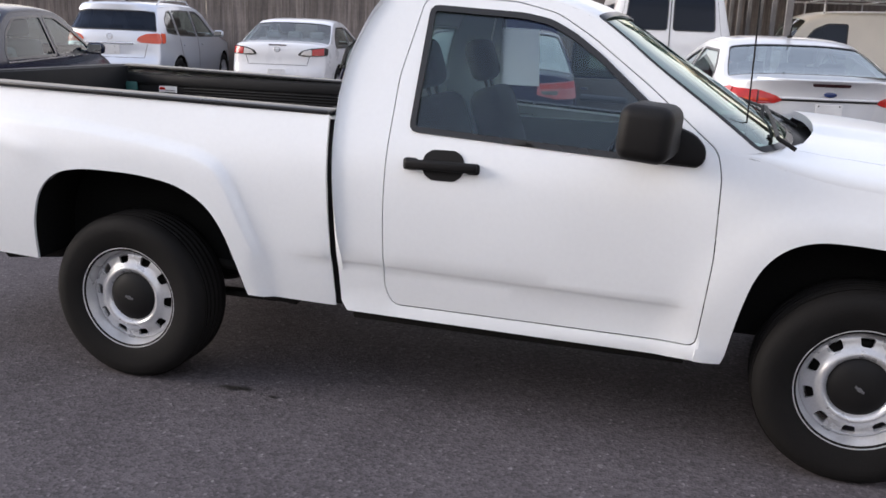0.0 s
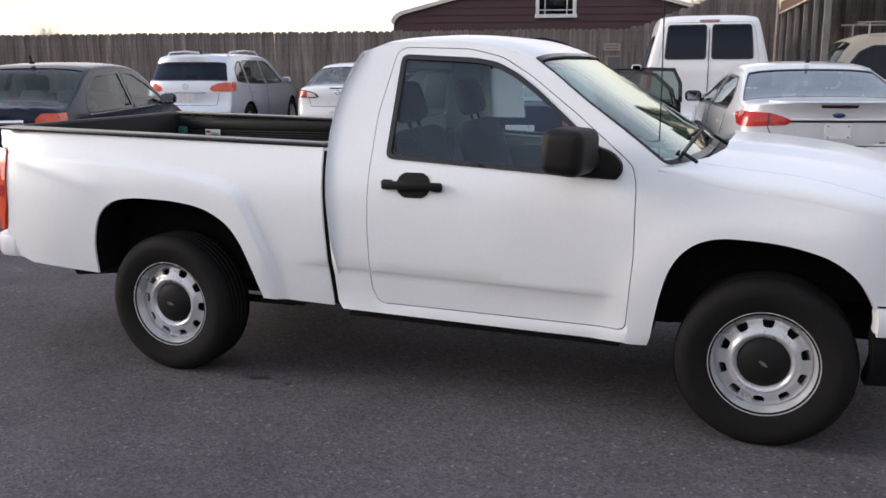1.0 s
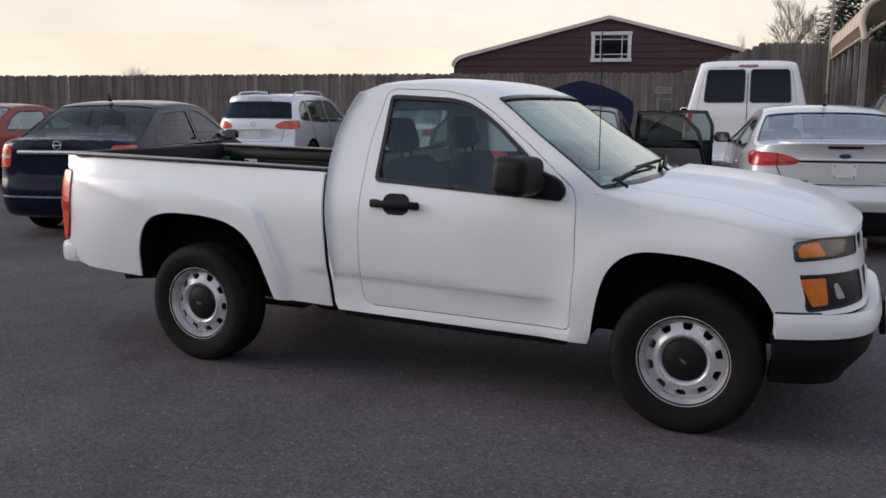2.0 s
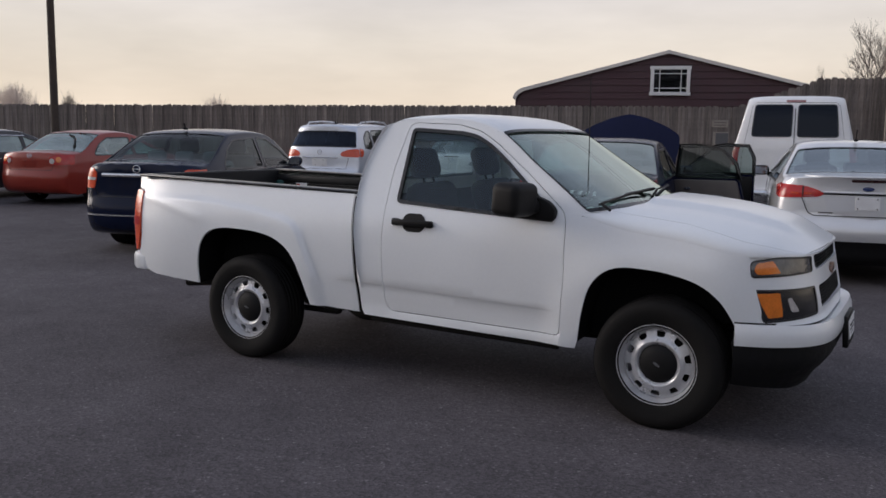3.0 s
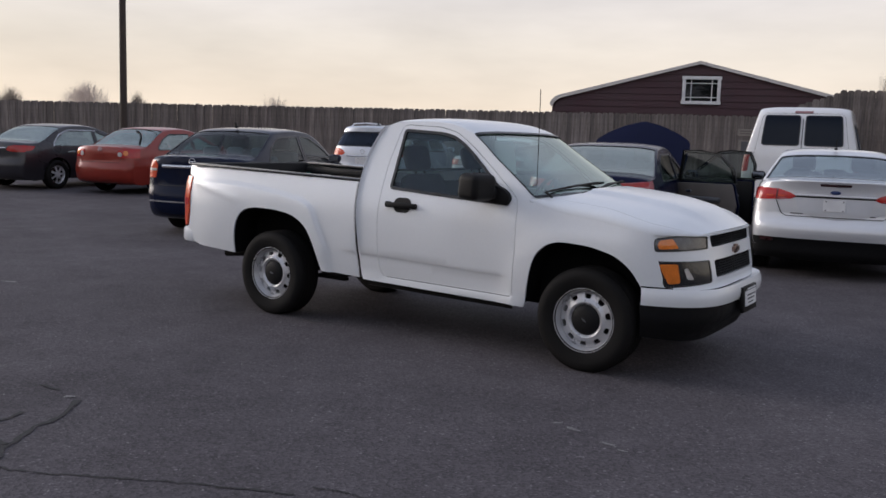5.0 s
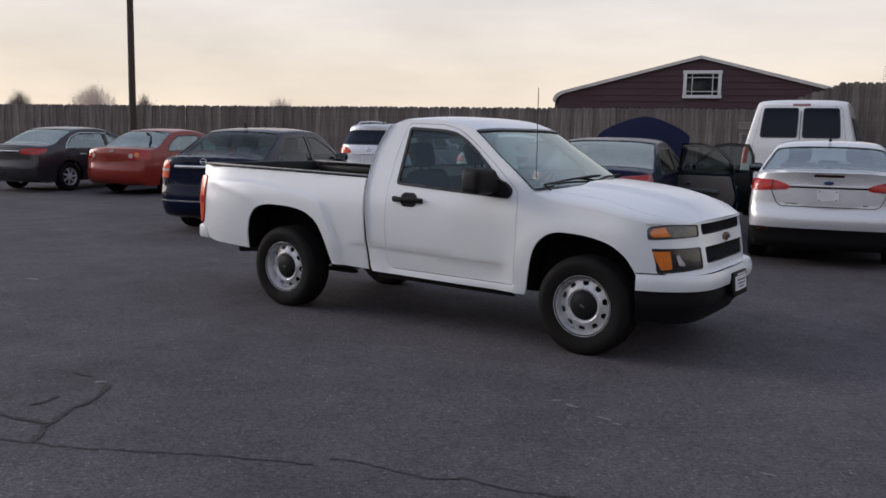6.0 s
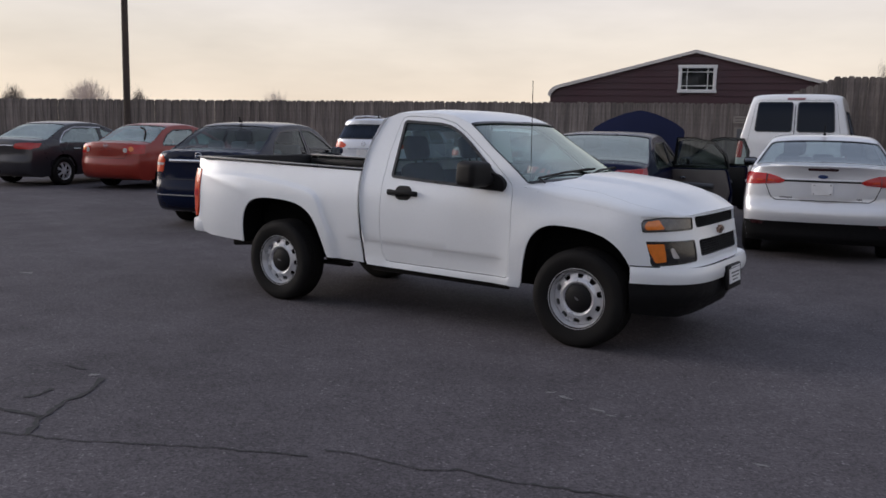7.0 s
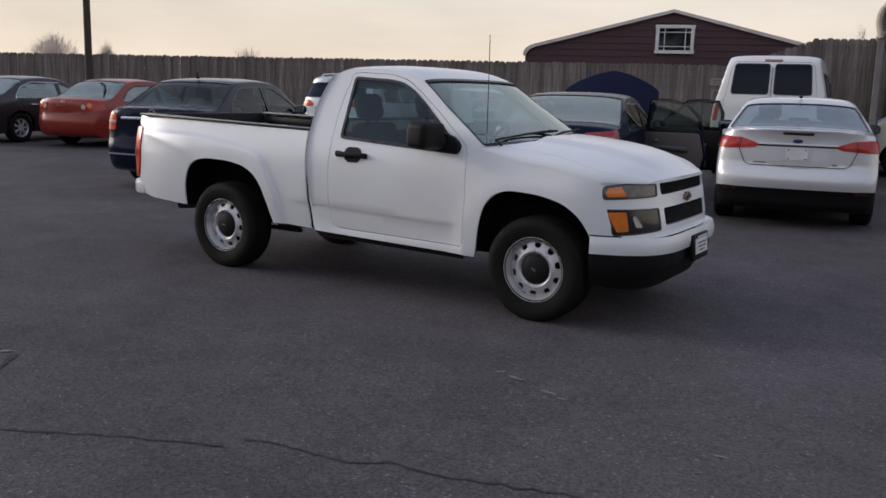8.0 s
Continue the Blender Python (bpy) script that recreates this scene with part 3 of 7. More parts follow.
# ---------------------------------------------------------------- board fence
FENCE_A, FENCE_B = Vector((-34.0, 6.636)), Vector((9.0, 18.547))
fence_dir = (FENCE_B - FENCE_A).normalized()
fence_nrm = Vector((fence_dir.y, -fence_dir.x))
fence = thing("fence", "weathered grey-brown dog-ear board fence, stepped up at one end", "fence", kind="structure")
fence_yaw = math.degrees(math.atan2(fence_dir.y, fence_dir.x))
PITCH = 0.146


def picket_mesh(h, w=0.156, t=0.016):
    poly = [(-w / 2, 0), (w / 2, 0), (w / 2, h - 0.045), (w / 2 - 0.035, h), (-w / 2 + 0.035, h), (-w / 2, h - 0.045)]
    return mesh_of("picket", prism(poly, -t / 2, t / 2, "xz"), PICKET, smooth=False)


def fence_height(x):
    return 2.15 + 0.63 * smooth01(-1.75, 0.30, x)


low_mesh = picket_mesh(2.15)
rf = random.Random(5)
far_pickets = []
n_boards = int((FENCE_B - FENCE_A).length / PITCH)
near0, near1 = -27.0, 8.5
for k in range(n_boards):
    q = FENCE_A + fence_dir * (k * PITCH)
    h = fence_height(q.x)
    z = rf.uniform(-0.012, 0.012) + land(q.y) - 0.02
    gap = rf.uniform(-0.001, 0.001)
    m = pose(q.x + gap, q.y + rf.uniform(-0.003, 0.003) + (0.009 if k % 2 else -0.009), z, 0, rf.gauss(0, 0.10), fence_yaw)
    if near0 < q.x < near1:
        ob = new("picket", low_mesh if h < 2.16 else picket_mesh(round(h * 20) / 20 if h < 2.75 else 2.78))
        ob.parent = fence
        ob.matrix_basis = m
    else:
        far_pickets.append(moved(prism([(-0.069, 0), (0.069, 0), (0.069, h - 0.045), (0.034, h), (-0.034, h), (-0.069, h - 0.045)], -0.009, 0.009, "xz"), m))
if far_pickets:
    tagged(part("far_pickets", join(*far_pickets), PICKET, fence, smooth=False), kind="stuff")
for z in (0.35, 1.1, 1.85):
    c = (FENCE_A + FENCE_B) / 2 - fence_nrm * 0.045
    part("fence_rail", moved(rbox((0, 0, 0), ((FENCE_B - FENCE_A).length, 0.04, 0.09), 0.004, 1), pose(c.x, c.y, z + land(c.y), 0, 0, fence_yaw)), PICKET, fence)
for k in range(0, n_boards, 17):
    q = FENCE_A + fence_dir * (k * PITCH) - fence_nrm * 0.10
    part("fence_post", rbox((q.x, q.y, 0.98 + land(q.y)), (0.09, 0.09, 1.96), 0.006, 1), PICKET, fence)
# small notice on the boards
qs = FENCE_A + fence_dir * ((-1.95 - FENCE_A.x) / fence_dir.x) + fence_nrm * 0.022
notice = thing("notice_board", "small pale sign screwed to the fence", "sign", pose(qs.x, qs.y, 1.86, 0, 0, fence_yaw))
part("sign_panel", rbox((0, 0, 0), (0.36, 0.012, 0.16), 0.003, 1), PALE_BOARD, notice)
for k in range(2):
    part("sign_bar", rbox((0, -0.008, 0.03 - 0.06 * k), (0.26, 0.004, 0.022), 0.001, 1), TRIM_GREY, notice)

qs = qs + fence_dir * 0.03
faded = thing("notice_board", "dark faded notice with a pale edge on the fence", "sign", pose(qs.x, qs.y, 1.52, 0, 0, fence_yaw))
part("sign_panel", rbox((0, 0, 0), (0.34, 0.012, 0.30), 0.003, 1), PALE_BOARD, faded)
part("sign_face", rbox((0.025, -0.008, 0), (0.27, 0.004, 0.26), 0.001, 1), DASH, faded)

# ---------------------------------------------------------------- utility pole
pole = solid("utility_pole", lathe([(0.0005, 0), (0.105, 0), (0.10, 1), (0.088, 5), (0.08, 9), (0.0005, 9)], 16, "z"), WOOD_POLE, "tall dark wooden utility pole beside the fence", "pole", pose(-17.26, 9.65, land(9.65)))

# ---------------------------------------------------------------- maroon barn behind the fence
barn = thing("barn", "dark maroon metal barn with white trim and a gable window", "barn", pose(-3.62, 17.05, 0.04, 0, 0, 15.5))
HALF, EAVE, RIDGE = 3.85, 2.56, 3.60
gable = [(-HALF, 0), (HALF, 0), (HALF, EAVE - 0.15)] + [(HALF - 0.45 * (1 - math.cos(a)), EAVE - 0.15 + 0.30 * math.sin(a)) for a in np.linspace(0.2, 1.3, 5)] + [(0, RIDGE)] + [(-HALF + 0.45 * (1 - math.cos(a)), EAVE - 0.15 + 0.30 * math.sin(a)) for a in np.linspace(1.3, 0.2, 5)] + [(-HALF, EAVE - 0.15)]
win_w, win_h, win_x, win_z = 0.84, 0.60, 0.06, 2.90
hole = [(win_x - win_w / 2, win_z - win_h / 2), (win_x + win_w / 2, win_z - win_h / 2), (win_x + win_w / 2, win_z + win_h / 2), (win_x - win_w / 2, win_z + win_h / 2)]


strips = []
zz = 1.6
while zz < RIDGE:
    lo, hi = zz, min(zz + 0.17, RIDGE)
    # one board: the part of the gable between two heights, tilted out at its foot
    xs_lo = [p for p in np.linspace(-HALF, HALF, 78) if inside([(p, lo + 1e-3)], gable)[0]]
    xs_hi = [p for p in np.linspace(-HALF, HALF, 78) if inside([(p, hi - 1e-3)], gable)[0]]
    if len(xs_lo) > 1 and len(xs_hi) > 1:
        l0, l1, h0, h1 = xs_lo[0], xs_lo[-1], xs_hi[0], xs_hi[-1]
        segs = [((l0, l1), (h0, h1))]
        if lo < win_z + win_h / 2 and hi > win_z - win_h / 2:
            segs = [((l0, win_x - win_w / 2), (h0, win_x - win_w / 2)), ((win_x + win_w / 2, l1), (win_x + win_w / 2, h1))]
        for (a0, a1), (b0, b1) in segs:
            if a1 > a0:
                strips.append((np.array([(a0, -0.022, lo), (a1, -0.022, lo), (max(b1, b0), -0.002, hi), (b0, -0.002, hi), (a0, 0, lo), (a1, 0, lo)]), [(0, 1, 2, 3), (4, 5, 1, 0)]))
    zz += 0.17
part("gable_siding", join(*strips, prism([p for p in gable], 0.02, 0.05, "xz")), BARN, barn, "dark maroon lapped siding", smooth=False)
part("side_wall", join(rbox((-HALF + 0.03, 3.5, EAVE / 2), (0.05, 7.0, EAVE - 0.2), 0.005, 1), rbox((HALF - 0.03, 3.5, EAVE / 2), (0.05, 7.0, EAVE - 0.2), 0.005, 1), rbox((0, 7.0, 1.2), (2 * HALF, 0.05, 2.4), 0.005, 1)), BARN, barn)
prof = [p for p in gable[2:]]
outer = prof
V, F = [], []
for y in (-0.10, 7.1):
    for x, z in outer:
        V.append((x * 1.012, y, z + 0.05))
    for x, z in outer:
        V.append((x * 0.995, y, z - 0.01))
k = len(outer)
for i in range(k - 1):
    F += [(i, i + 1, 2 * k + i + 1, 2 * k + i), (k + i + 1, k + i, 3 * k + i, 3 * k + i + 1), (i + 1, i, k + i, k + i + 1), (2 * k + i, 2 * k + i + 1, 3 * k + i + 1, 3 * k + i)]
part("roof", (np.array(V), F), BARN_TRIM, barn, "off-white metal roof with rounded eaves", smooth=False)
trim = []
for i in range(k - 1):
    (x0, z0), (x1, z1) = outer[i], outer[i + 1]
    d = Vector((x1 - x0, z1 - z0))
    if d.length < 0.01:
        continue
    nn = Vector((-d.y, d.x)).normalized()
    sgn = -1 if (Vector((x0, z0 - 1.5)).dot(nn) > 0) else 1
    nn = nn * sgn
    trim.append((np.array([(x0 * 1.012, -0.105, z0 + 0.05), (x1 * 1.012, -0.105, z1 + 0.05), (x1 + nn.x * 0.03, -0.105, z1 + nn.y * 0.03), (x0 + nn.x * 0.03, -0.105, z0 + nn.y * 0.03)]), [(0, 1, 2, 3)]))
part("roof_edge_trim", join(*trim), BARN_TRIM, barn, smooth=False)
bw = part("window", join(*[rbox((win_x, -0.045, win_z + sg * (win_h / 2 + 0.02)), (win_w + 0.16, 0.05, 0.085), 0.006, 1) for sg in (-1, 1)], *[rbox((win_x + sg * (win_w / 2 + 0.02), -0.045, win_z), (0.085, 0.05, win_h), 0.006, 1) for sg in (-1, 1)]), WHITE_FRAME, barn, "white framed window with prairie grid")
part("pane", rbox((win_x, 0.0, win_z), (win_w, 0.01, win_h), 0.002, 1), GLASS_BARN, bw)
for sg in (-1, 1):
    part("grid_bar", rbox((win_x + sg * 0.26, -0.014, win_z), (0.022, 0.016, win_h), 0.003, 1), WHITE_FRAME, bw)
    part("grid_bar", rbox((win_x, -0.012, win_z + sg * 0.18), (win_w, 0.012, 0.022), 0.003, 1), WHITE_FRAME, bw)

# ---------------------------------------------------------------- carport beside the vans
CP_A, CP_B = Vector((1.49, 16.05)), Vector((2.04, 10.05))
cp_dir = CP_B - CP_A
CPL = cp_dir.length
carport = thing("carport", "open carport with a cream metal roof and brown side beam", "carport", pose(CP_A.x, CP_A.y, land(CP_A.y), 0, 0, math.degrees(math.atan2(cp_dir.y, cp_dir.x))))
CP_W = 5.0
eave = [(-0.05, 2.60), (-0.045, 2.72), (-0.015, 2.82), (0.05, 2.90), (0.16, 2.96)]
roof_line = eave + [(CP_W / 2, 3.62)] + [(CP_W - a, b) for a, b in eave[::-1]]
for k in range(6):
    x = CPL * k / 5
    part("post", rbox((x, 0.035, 1.18), (0.05, 0.075 if k < 5 else 0.10, 2.44), 0.006, 1), POST_GREY, carport, "weathered grey post")
    part("post", rbox((x, CP_W - 0.035, 1.18), (0.05, 0.075, 2.44), 0.006, 1), POST_GREY, carport, "weathered grey post")
for y in (-0.02, CP_W + 0.02):
    part("side_beam", rbox((CPL / 2, y, 2.51), (CPL + 0.06, 0.035, 0.21), 0.006, 1), BROWN_WOOD, carport, "brown stained side beam")
    part("beam_edge", rbox((CPL / 2, y - 0.005 if y < 0 else y + 0.005, 2.395), (CPL + 0.06, 0.05, 0.025), 0.004, 1), CREAM, carport, "cream painted lower edge")
V, F = [], []
for x in (-0.1, CPL + 0.08):
    V += [(x, a, b) for a, b in roof_line] + [(x, a + (0.02 if a < CP_W / 2 else -0.02), b - 0.03) for a, b in roof_line]
k = len(roof_line)
for i in range(k - 1):
    F += [(i, i + 1, 2 * k + i + 1, 2 * k + i), (k + i + 1, k + i, 3 * k + i, 3 * k + i + 1), (i + 1, i, k + i, k + i + 1), (2 * k + i, 2 * k + i + 1, 3 * k + i + 1, 3 * k + i)]
part("roof", (np.array(V), F), CREAM, carport, "cream metal roof with rounded eaves", smooth=False)
for i in range(9):
    x = CPL * (i + 0.5) / 9
    part("roof_rib", join(*[tube([(x, a, b + 0.008) for a, b in roof_line], 0.014, 5)]), CREAM, carport)
for x in (0.0, CPL):
    part("end_frame", join(tube([(x + 0.05, a + 0.02, b) for a, b in [(0.0, 2.38)] + roof_line + [(CP_W, 2.38)]], 0.045, 8), tube([(x + 0.02, 0.05, 2.45), (x + 0.02, 1.0, 3.12)], 0.022, 6), tube([(x + 0.02, CP_W - 0.05, 2.45), (x + 0.02, CP_W - 1.0, 3.12)], 0.022, 6)), CREAM, carport, "cream end frame with knee braces")
solid("metal_pole", lathe([(0.0005, 0), (0.038, 0), (0.036, 2.5), (0.034, 5.2), (0.0005, 5.2)], 12, "z"), PALE_BOARD, "thin pale pole standing against the board fence", "pole", pose(1.42, 16.2, land(16.2)))


# ---------------------------------------------------------------- trees beyond the fence
def bare_tree(height, seed, depth=5, spread=0.55):
    rnd = random.Random(seed)
    geos = []

    def limb(p, d, length, r, lev):
        q = [p]
        dd = d.copy()
        for i in range(3):
            dd = (dd + Vector((rnd.uniform(-1, 1), rnd.uniform(-1, 1), rnd.uniform(-0.3, 0.6))) * 0.13).normalized()
            q.append(q[-1] + dd * length / 3)
        geos.append(tube(q, r, 5 if lev < 2 else 3, 0.6))
        if lev >= depth:
            return
        for _ in range(4):
            k = rnd.choice((1, 2, 3, 3))
            nd = (dd + Vector((rnd.uniform(-1, 1), rnd.uniform(-1, 1), rnd.uniform(-0.3, 0.8))) * spread).normalized()
            limb(q[k], nd, length * rnd.uniform(0.55, 0.82), max(r * 0.52, 0.008), lev + 1)
    limb(Vector((0, 0, 0)), Vector((0, 0, 1)), height * 0.36, height * 0.018, 0)
    return geos


def plant_bare(x, y, h, spread, seed, label, depth=5):
    g = bare_tree(h, seed, depth)
    every = np.vstack([np.array(q[0]) for q in g])
    wide = np.percentile(np.abs(every[:, :2]), 99)
    fit = np.array((spread / 2 / wide, spread / 2 / wide, h / every[:, 2].max()))
    g = [(np.array(q[0]) * fit, q[1]) for q in g]
    t = thing("tree", label, "tree", pose(x, y, land(y), 0, 0, seed * 40), "bare trees beyond the fence")
    part("trunk", g[0], BARK, t)
    part("crown", join(*g[1:]), BARK, t)


plant_bare(-3.3, 91, 13.4 - land(91), 8.0, 2, "bare winter tree with fine grey-brown twigs", 6)
plant_bare(-10.2, 101, 10.1 - land(101), 2.0, 7, "thin bare winter tree far beyond the fence")


def bush(x, y, h, w, seed, n=1500, mat=HAZE_TWIG):
    """A dome of fine bare twigs."""
    rnd = random.Random(seed)
    t = thing("bare_bush", "leafless rounded thicket of fine twigs on the skyline", "bush", pose(x, y, land(y)), "bushes on the skyline")
    part("trunk", tube([(0, 0, 0), (0.1, 0, h * 0.35), (0.05, 0.1, h * 0.6)], 0.12, 6, 0.4), BARK, t)
    V, F = [], []
    for _ in range(n):
        a, e = rnd.uniform(0, 2 * math.pi), rnd.uniform(0.15, 1.5)
        r = rnd.uniform(0.25, 1.0) ** 0.5
        c = Vector((math.cos(a) * math.cos(e) * w / 2 * r, math.sin(a) * math.cos(e) * w / 2 * r, h * (0.35 + 0.62 * math.sin(e) * r * rnd.uniform(0.8, 1.1))))
        d = (c - Vector((0, 0, h * 0.2))).normalized() + Vector((rnd.uniform(-1, 1), rnd.uniform(-1, 1), rnd.uniform(-0.6, 0.6))) * 0.6
        s = d.orthogonal().normalized() * 0.006
        k = len(V)
        V += [c - s, c + s, c + d * rnd.uniform(0.15, 0.45)]
        F.append((k, k + 1, k + 2))
    part("crown", (np.array([v[:] for v in V]), F), mat, t)


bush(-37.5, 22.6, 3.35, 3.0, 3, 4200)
bush(-35.6, 24.3, 2.95, 1.3, 4, 1500, BARK)
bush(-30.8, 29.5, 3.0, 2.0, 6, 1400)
bush(-43.2, 21.9, 3.1, 1.9, 8, 3000, BARK)


def evergreen(x, y, h, seed):
    rnd = random.Random(seed)
    t = thing("evergreen_tree", "dark green evergreen with uneven feathery crown", "tree", pose(x, y, land(y)), "evergreens beyond the fence")
    part("trunk", tube([(0, 0, 0), (0.05, 0, h * 0.5), (0, 0, h * 0.97)], 0.16, 7, 0.2), BARK, t)
    V, F = [], []
    for _ in range(11000):
        z = h * rnd.uniform(0.12, 1.0) ** 0.9
        r = (1 - z / h) ** 0.8 * h * 0.27 * math.sqrt(rnd.random()) * rnd.uniform(0.8, 1.25) + 0.05
        a = rnd.uniform(0, 2 * math.pi)
        c = Vector((r * math.cos(a), r * math.sin(a), z))
        d = Vector((math.cos(a), math.sin(a), rnd.uniform(-0.5, 0.4))).normalized()
        s = d.orthogonal().normalized() * rnd.uniform(0.02, 0.055)
        e = d * rnd.uniform(0.12, 0.34)
        k = len(V)
        V += [c - s, c + s, c + e + s * 0.3, c + e - s * 0.3]
        F.append((k, k + 1, k + 2, k + 3))
    part("crown", (np.array([v[:] for v in V]), F), NEEDLES, t)


evergreen(2.1, 38, 9.5, 1)
evergreen(3.8, 39, 8.6, 2)
# a low belt of woods closes the horizon
rw = random.Random(77)
wv, wf = [], []
for i in range(900):
    a = 2 * math.pi * rw.random()
    d = rw.uniform(150, 190)
    h = rw.uniform(1.0, 2.6)
    c = Vector((d * math.cos(a), d * math.sin(a), 0))
    s = Vector((-math.sin(a), math.cos(a), 0)) * rw.uniform(2, 5)
    k = len(wv)
    wv += [c - s, c + s, c + s * 0.5 + Vector((0, 0, h)), c - s * 0.6 + Vector((0, 0, h * 0.9))]
    wf.append((k, k + 1, k + 2, k + 3))
solid("far_woods", (np.array([v[:] for v in wv]), wf), NEEDLES, "low far belt of dark woods on the horizon", "woods", kind="stuff", smooth=False)

# unseen trees behind the camera, added to darken reflections and low light
tb = random.Random(31)
bv, bf = [], []
for i in range(7000):
    a = radians(tb.uniform(185, 340))
    d = tb.uniform(42, 56)
    z = tb.uniform(0.0, 1.0) ** 0.7 * (7.4 + 1.6 * math.sin(a * 9) + 1.2 * math.sin(a * 23 + 1))
    c = Vector((d * math.cos(a), d * math.sin(a), z))
    k = len(bv)
    for _ in range(4):
        bv.append(c + Vector((tb.uniform(-1, 1), tb.uniform(-1, 1), tb.uniform(-0.7, 0.7))) * 0.9)
    bf.append((k, k + 1, k + 2, k + 3))
solid("unseen_tree_belt", (np.array([v[:] for v in bv]), bf), NEEDLES, "unseen belt of dark trees added to darken reflections", "woods", kind="stuff", smooth=False)

# ---------------------------------------------------------------- wheels
def tyre_geo(R, rim, w):
    h = w / 2
    prof = [(rim - 0.012, h - 0.012), (rim + 0.004, h - 0.004), (rim + 0.02, h), (R * 0.80, h + 0.012), (R * 0.90, h + 0.008), (R * 0.955, h - 0.006), (R * 0.985, h - 0.024), (R, h - 0.045)]
    tread = []
    for k in range(5):
        a = (h - 0.045) - (2 * (h - 0.045)) * k / 4
        tread += [(R, a + 0.012), (R - 0.007, a + 0.006), (R - 0.007, a - 0.006), (R, a - 0.012)]
    full = prof + tread + [(r, -y) for r, y in prof[::-1]]
    return lathe(full, 56)


def standing(geo, z_low):
    """A tyre pressed flat where it meets the ground, its wall swelling a little there."""
    V = np.array(geo[0])
    sag = np.clip(z_low + 0.05 - V[:, 2], 0, 0.06)
    V[:, 1] *= 1 + 0.9 * sag
    V[:, 2] = np.maximum(V[:, 2], z_low)
    return V, geo[1]


def steel_wheel(parent, m, R=0.345, spin=0.0, stand=None):
    """Ten-hole silver steel wheel with a black plastic centre cap; the outer face looks along -y."""
    rim_r = 0.216
    y0 = -0.075

    dfn = pchip([0, 0.100, 0.112, 0.122, 0.138, 0.150, 0.186, 0.196, 0.22], [0.010, 0.010, -0.004, -0.008, 0.002, 0.008, 0.018, 0.036, 0.04])
    ring = [(0.190 * math.cos(a), 0.190 * math.sin(a)) for a in np.linspace(0, 2 * math.pi, 60, endpoint=False)]
    holes = []
    for k in range(10):
        a = 2 * math.pi * (k + 0.35) / 10
        c, s = math.cos(a), math.sin(a)
        quad = rounded([(0.145, -0.019), (0.178, -0.025), (0.178, 0.025), (0.145, 0.019)], 0.010, 3)
        holes.append([(p * c - q * s, p * s + q * c) for p, q in quad])
    inner = [(0.142 * math.cos(a), 0.142 * math.sin(a)) for a in np.linspace(0, 2 * math.pi, 60, endpoint=False)]
    disc = patch(ring, lambda a, b: (a, y0 + dfn(math.hypot(a, b)), b), 0.011, holes + [inner], (0, -1, 0), 0.012)
    disc = join(disc, lathe([(r, y0 + dfn(r)) for r in np.linspace(0.09, 0.1425, 12)], 60))
    lip = lathe([(0.187, y0 + 0.060), (0.189, y0 + 0.030), (0.193, y0 + 0.012), (0.199, y0 + 0.002), (0.204, y0 - 0.014), (0.213, y0 - 0.032), (0.219, y0 - 0.031), (0.221, y0 - 0.020), (0.214, y0 + 0.02), (0.20, y0 + 0.10), (0.20, y0 + 0.16)], 56)
    wheel = part("wheel", join(disc, lip), STEEL, parent, "silver steel wheel with ten slots", m=m)
    part("tyre", standing(tyre_geo(R, rim_r, 0.225), -(stand or R)), RUBBER, wheel, m=pose(0, 0, 0, 0, -spin, 0))
    cap = lathe([(0.0005, y0 - 0.020), (0.03, y0 - 0.019), (0.06, y0 - 0.014), (0.090, y0 - 0.004), (0.103, y0 + 0.008), (0.103, y0 + 0.03)], 32)
    part("centre_cap", cap, PLASTIC, wheel, "black plastic centre cap")
    bow = prism([(-0.018, -0.004), (-0.006, -0.004), (-0.006, -0.007), (0.006, -0.007), (0.006, -0.004), (0.018, -0.004), (0.018, 0.004), (0.006, 0.004), (0.006, 0.007), (-0.006, 0.007), (-0.006, 0.004), (-0.018, 0.004)], y0 - 0.024, y0 - 0.016)
    part("cap_badge", bow, DASH, wheel)
    part("brake_drum", lathe([(0.0005, y0 + 0.05), (0.15, y0 + 0.05), (0.165, y0 + 0.06), (0.165, y0 + 0.15)], 32), DARKMETAL, wheel)
    return wheel


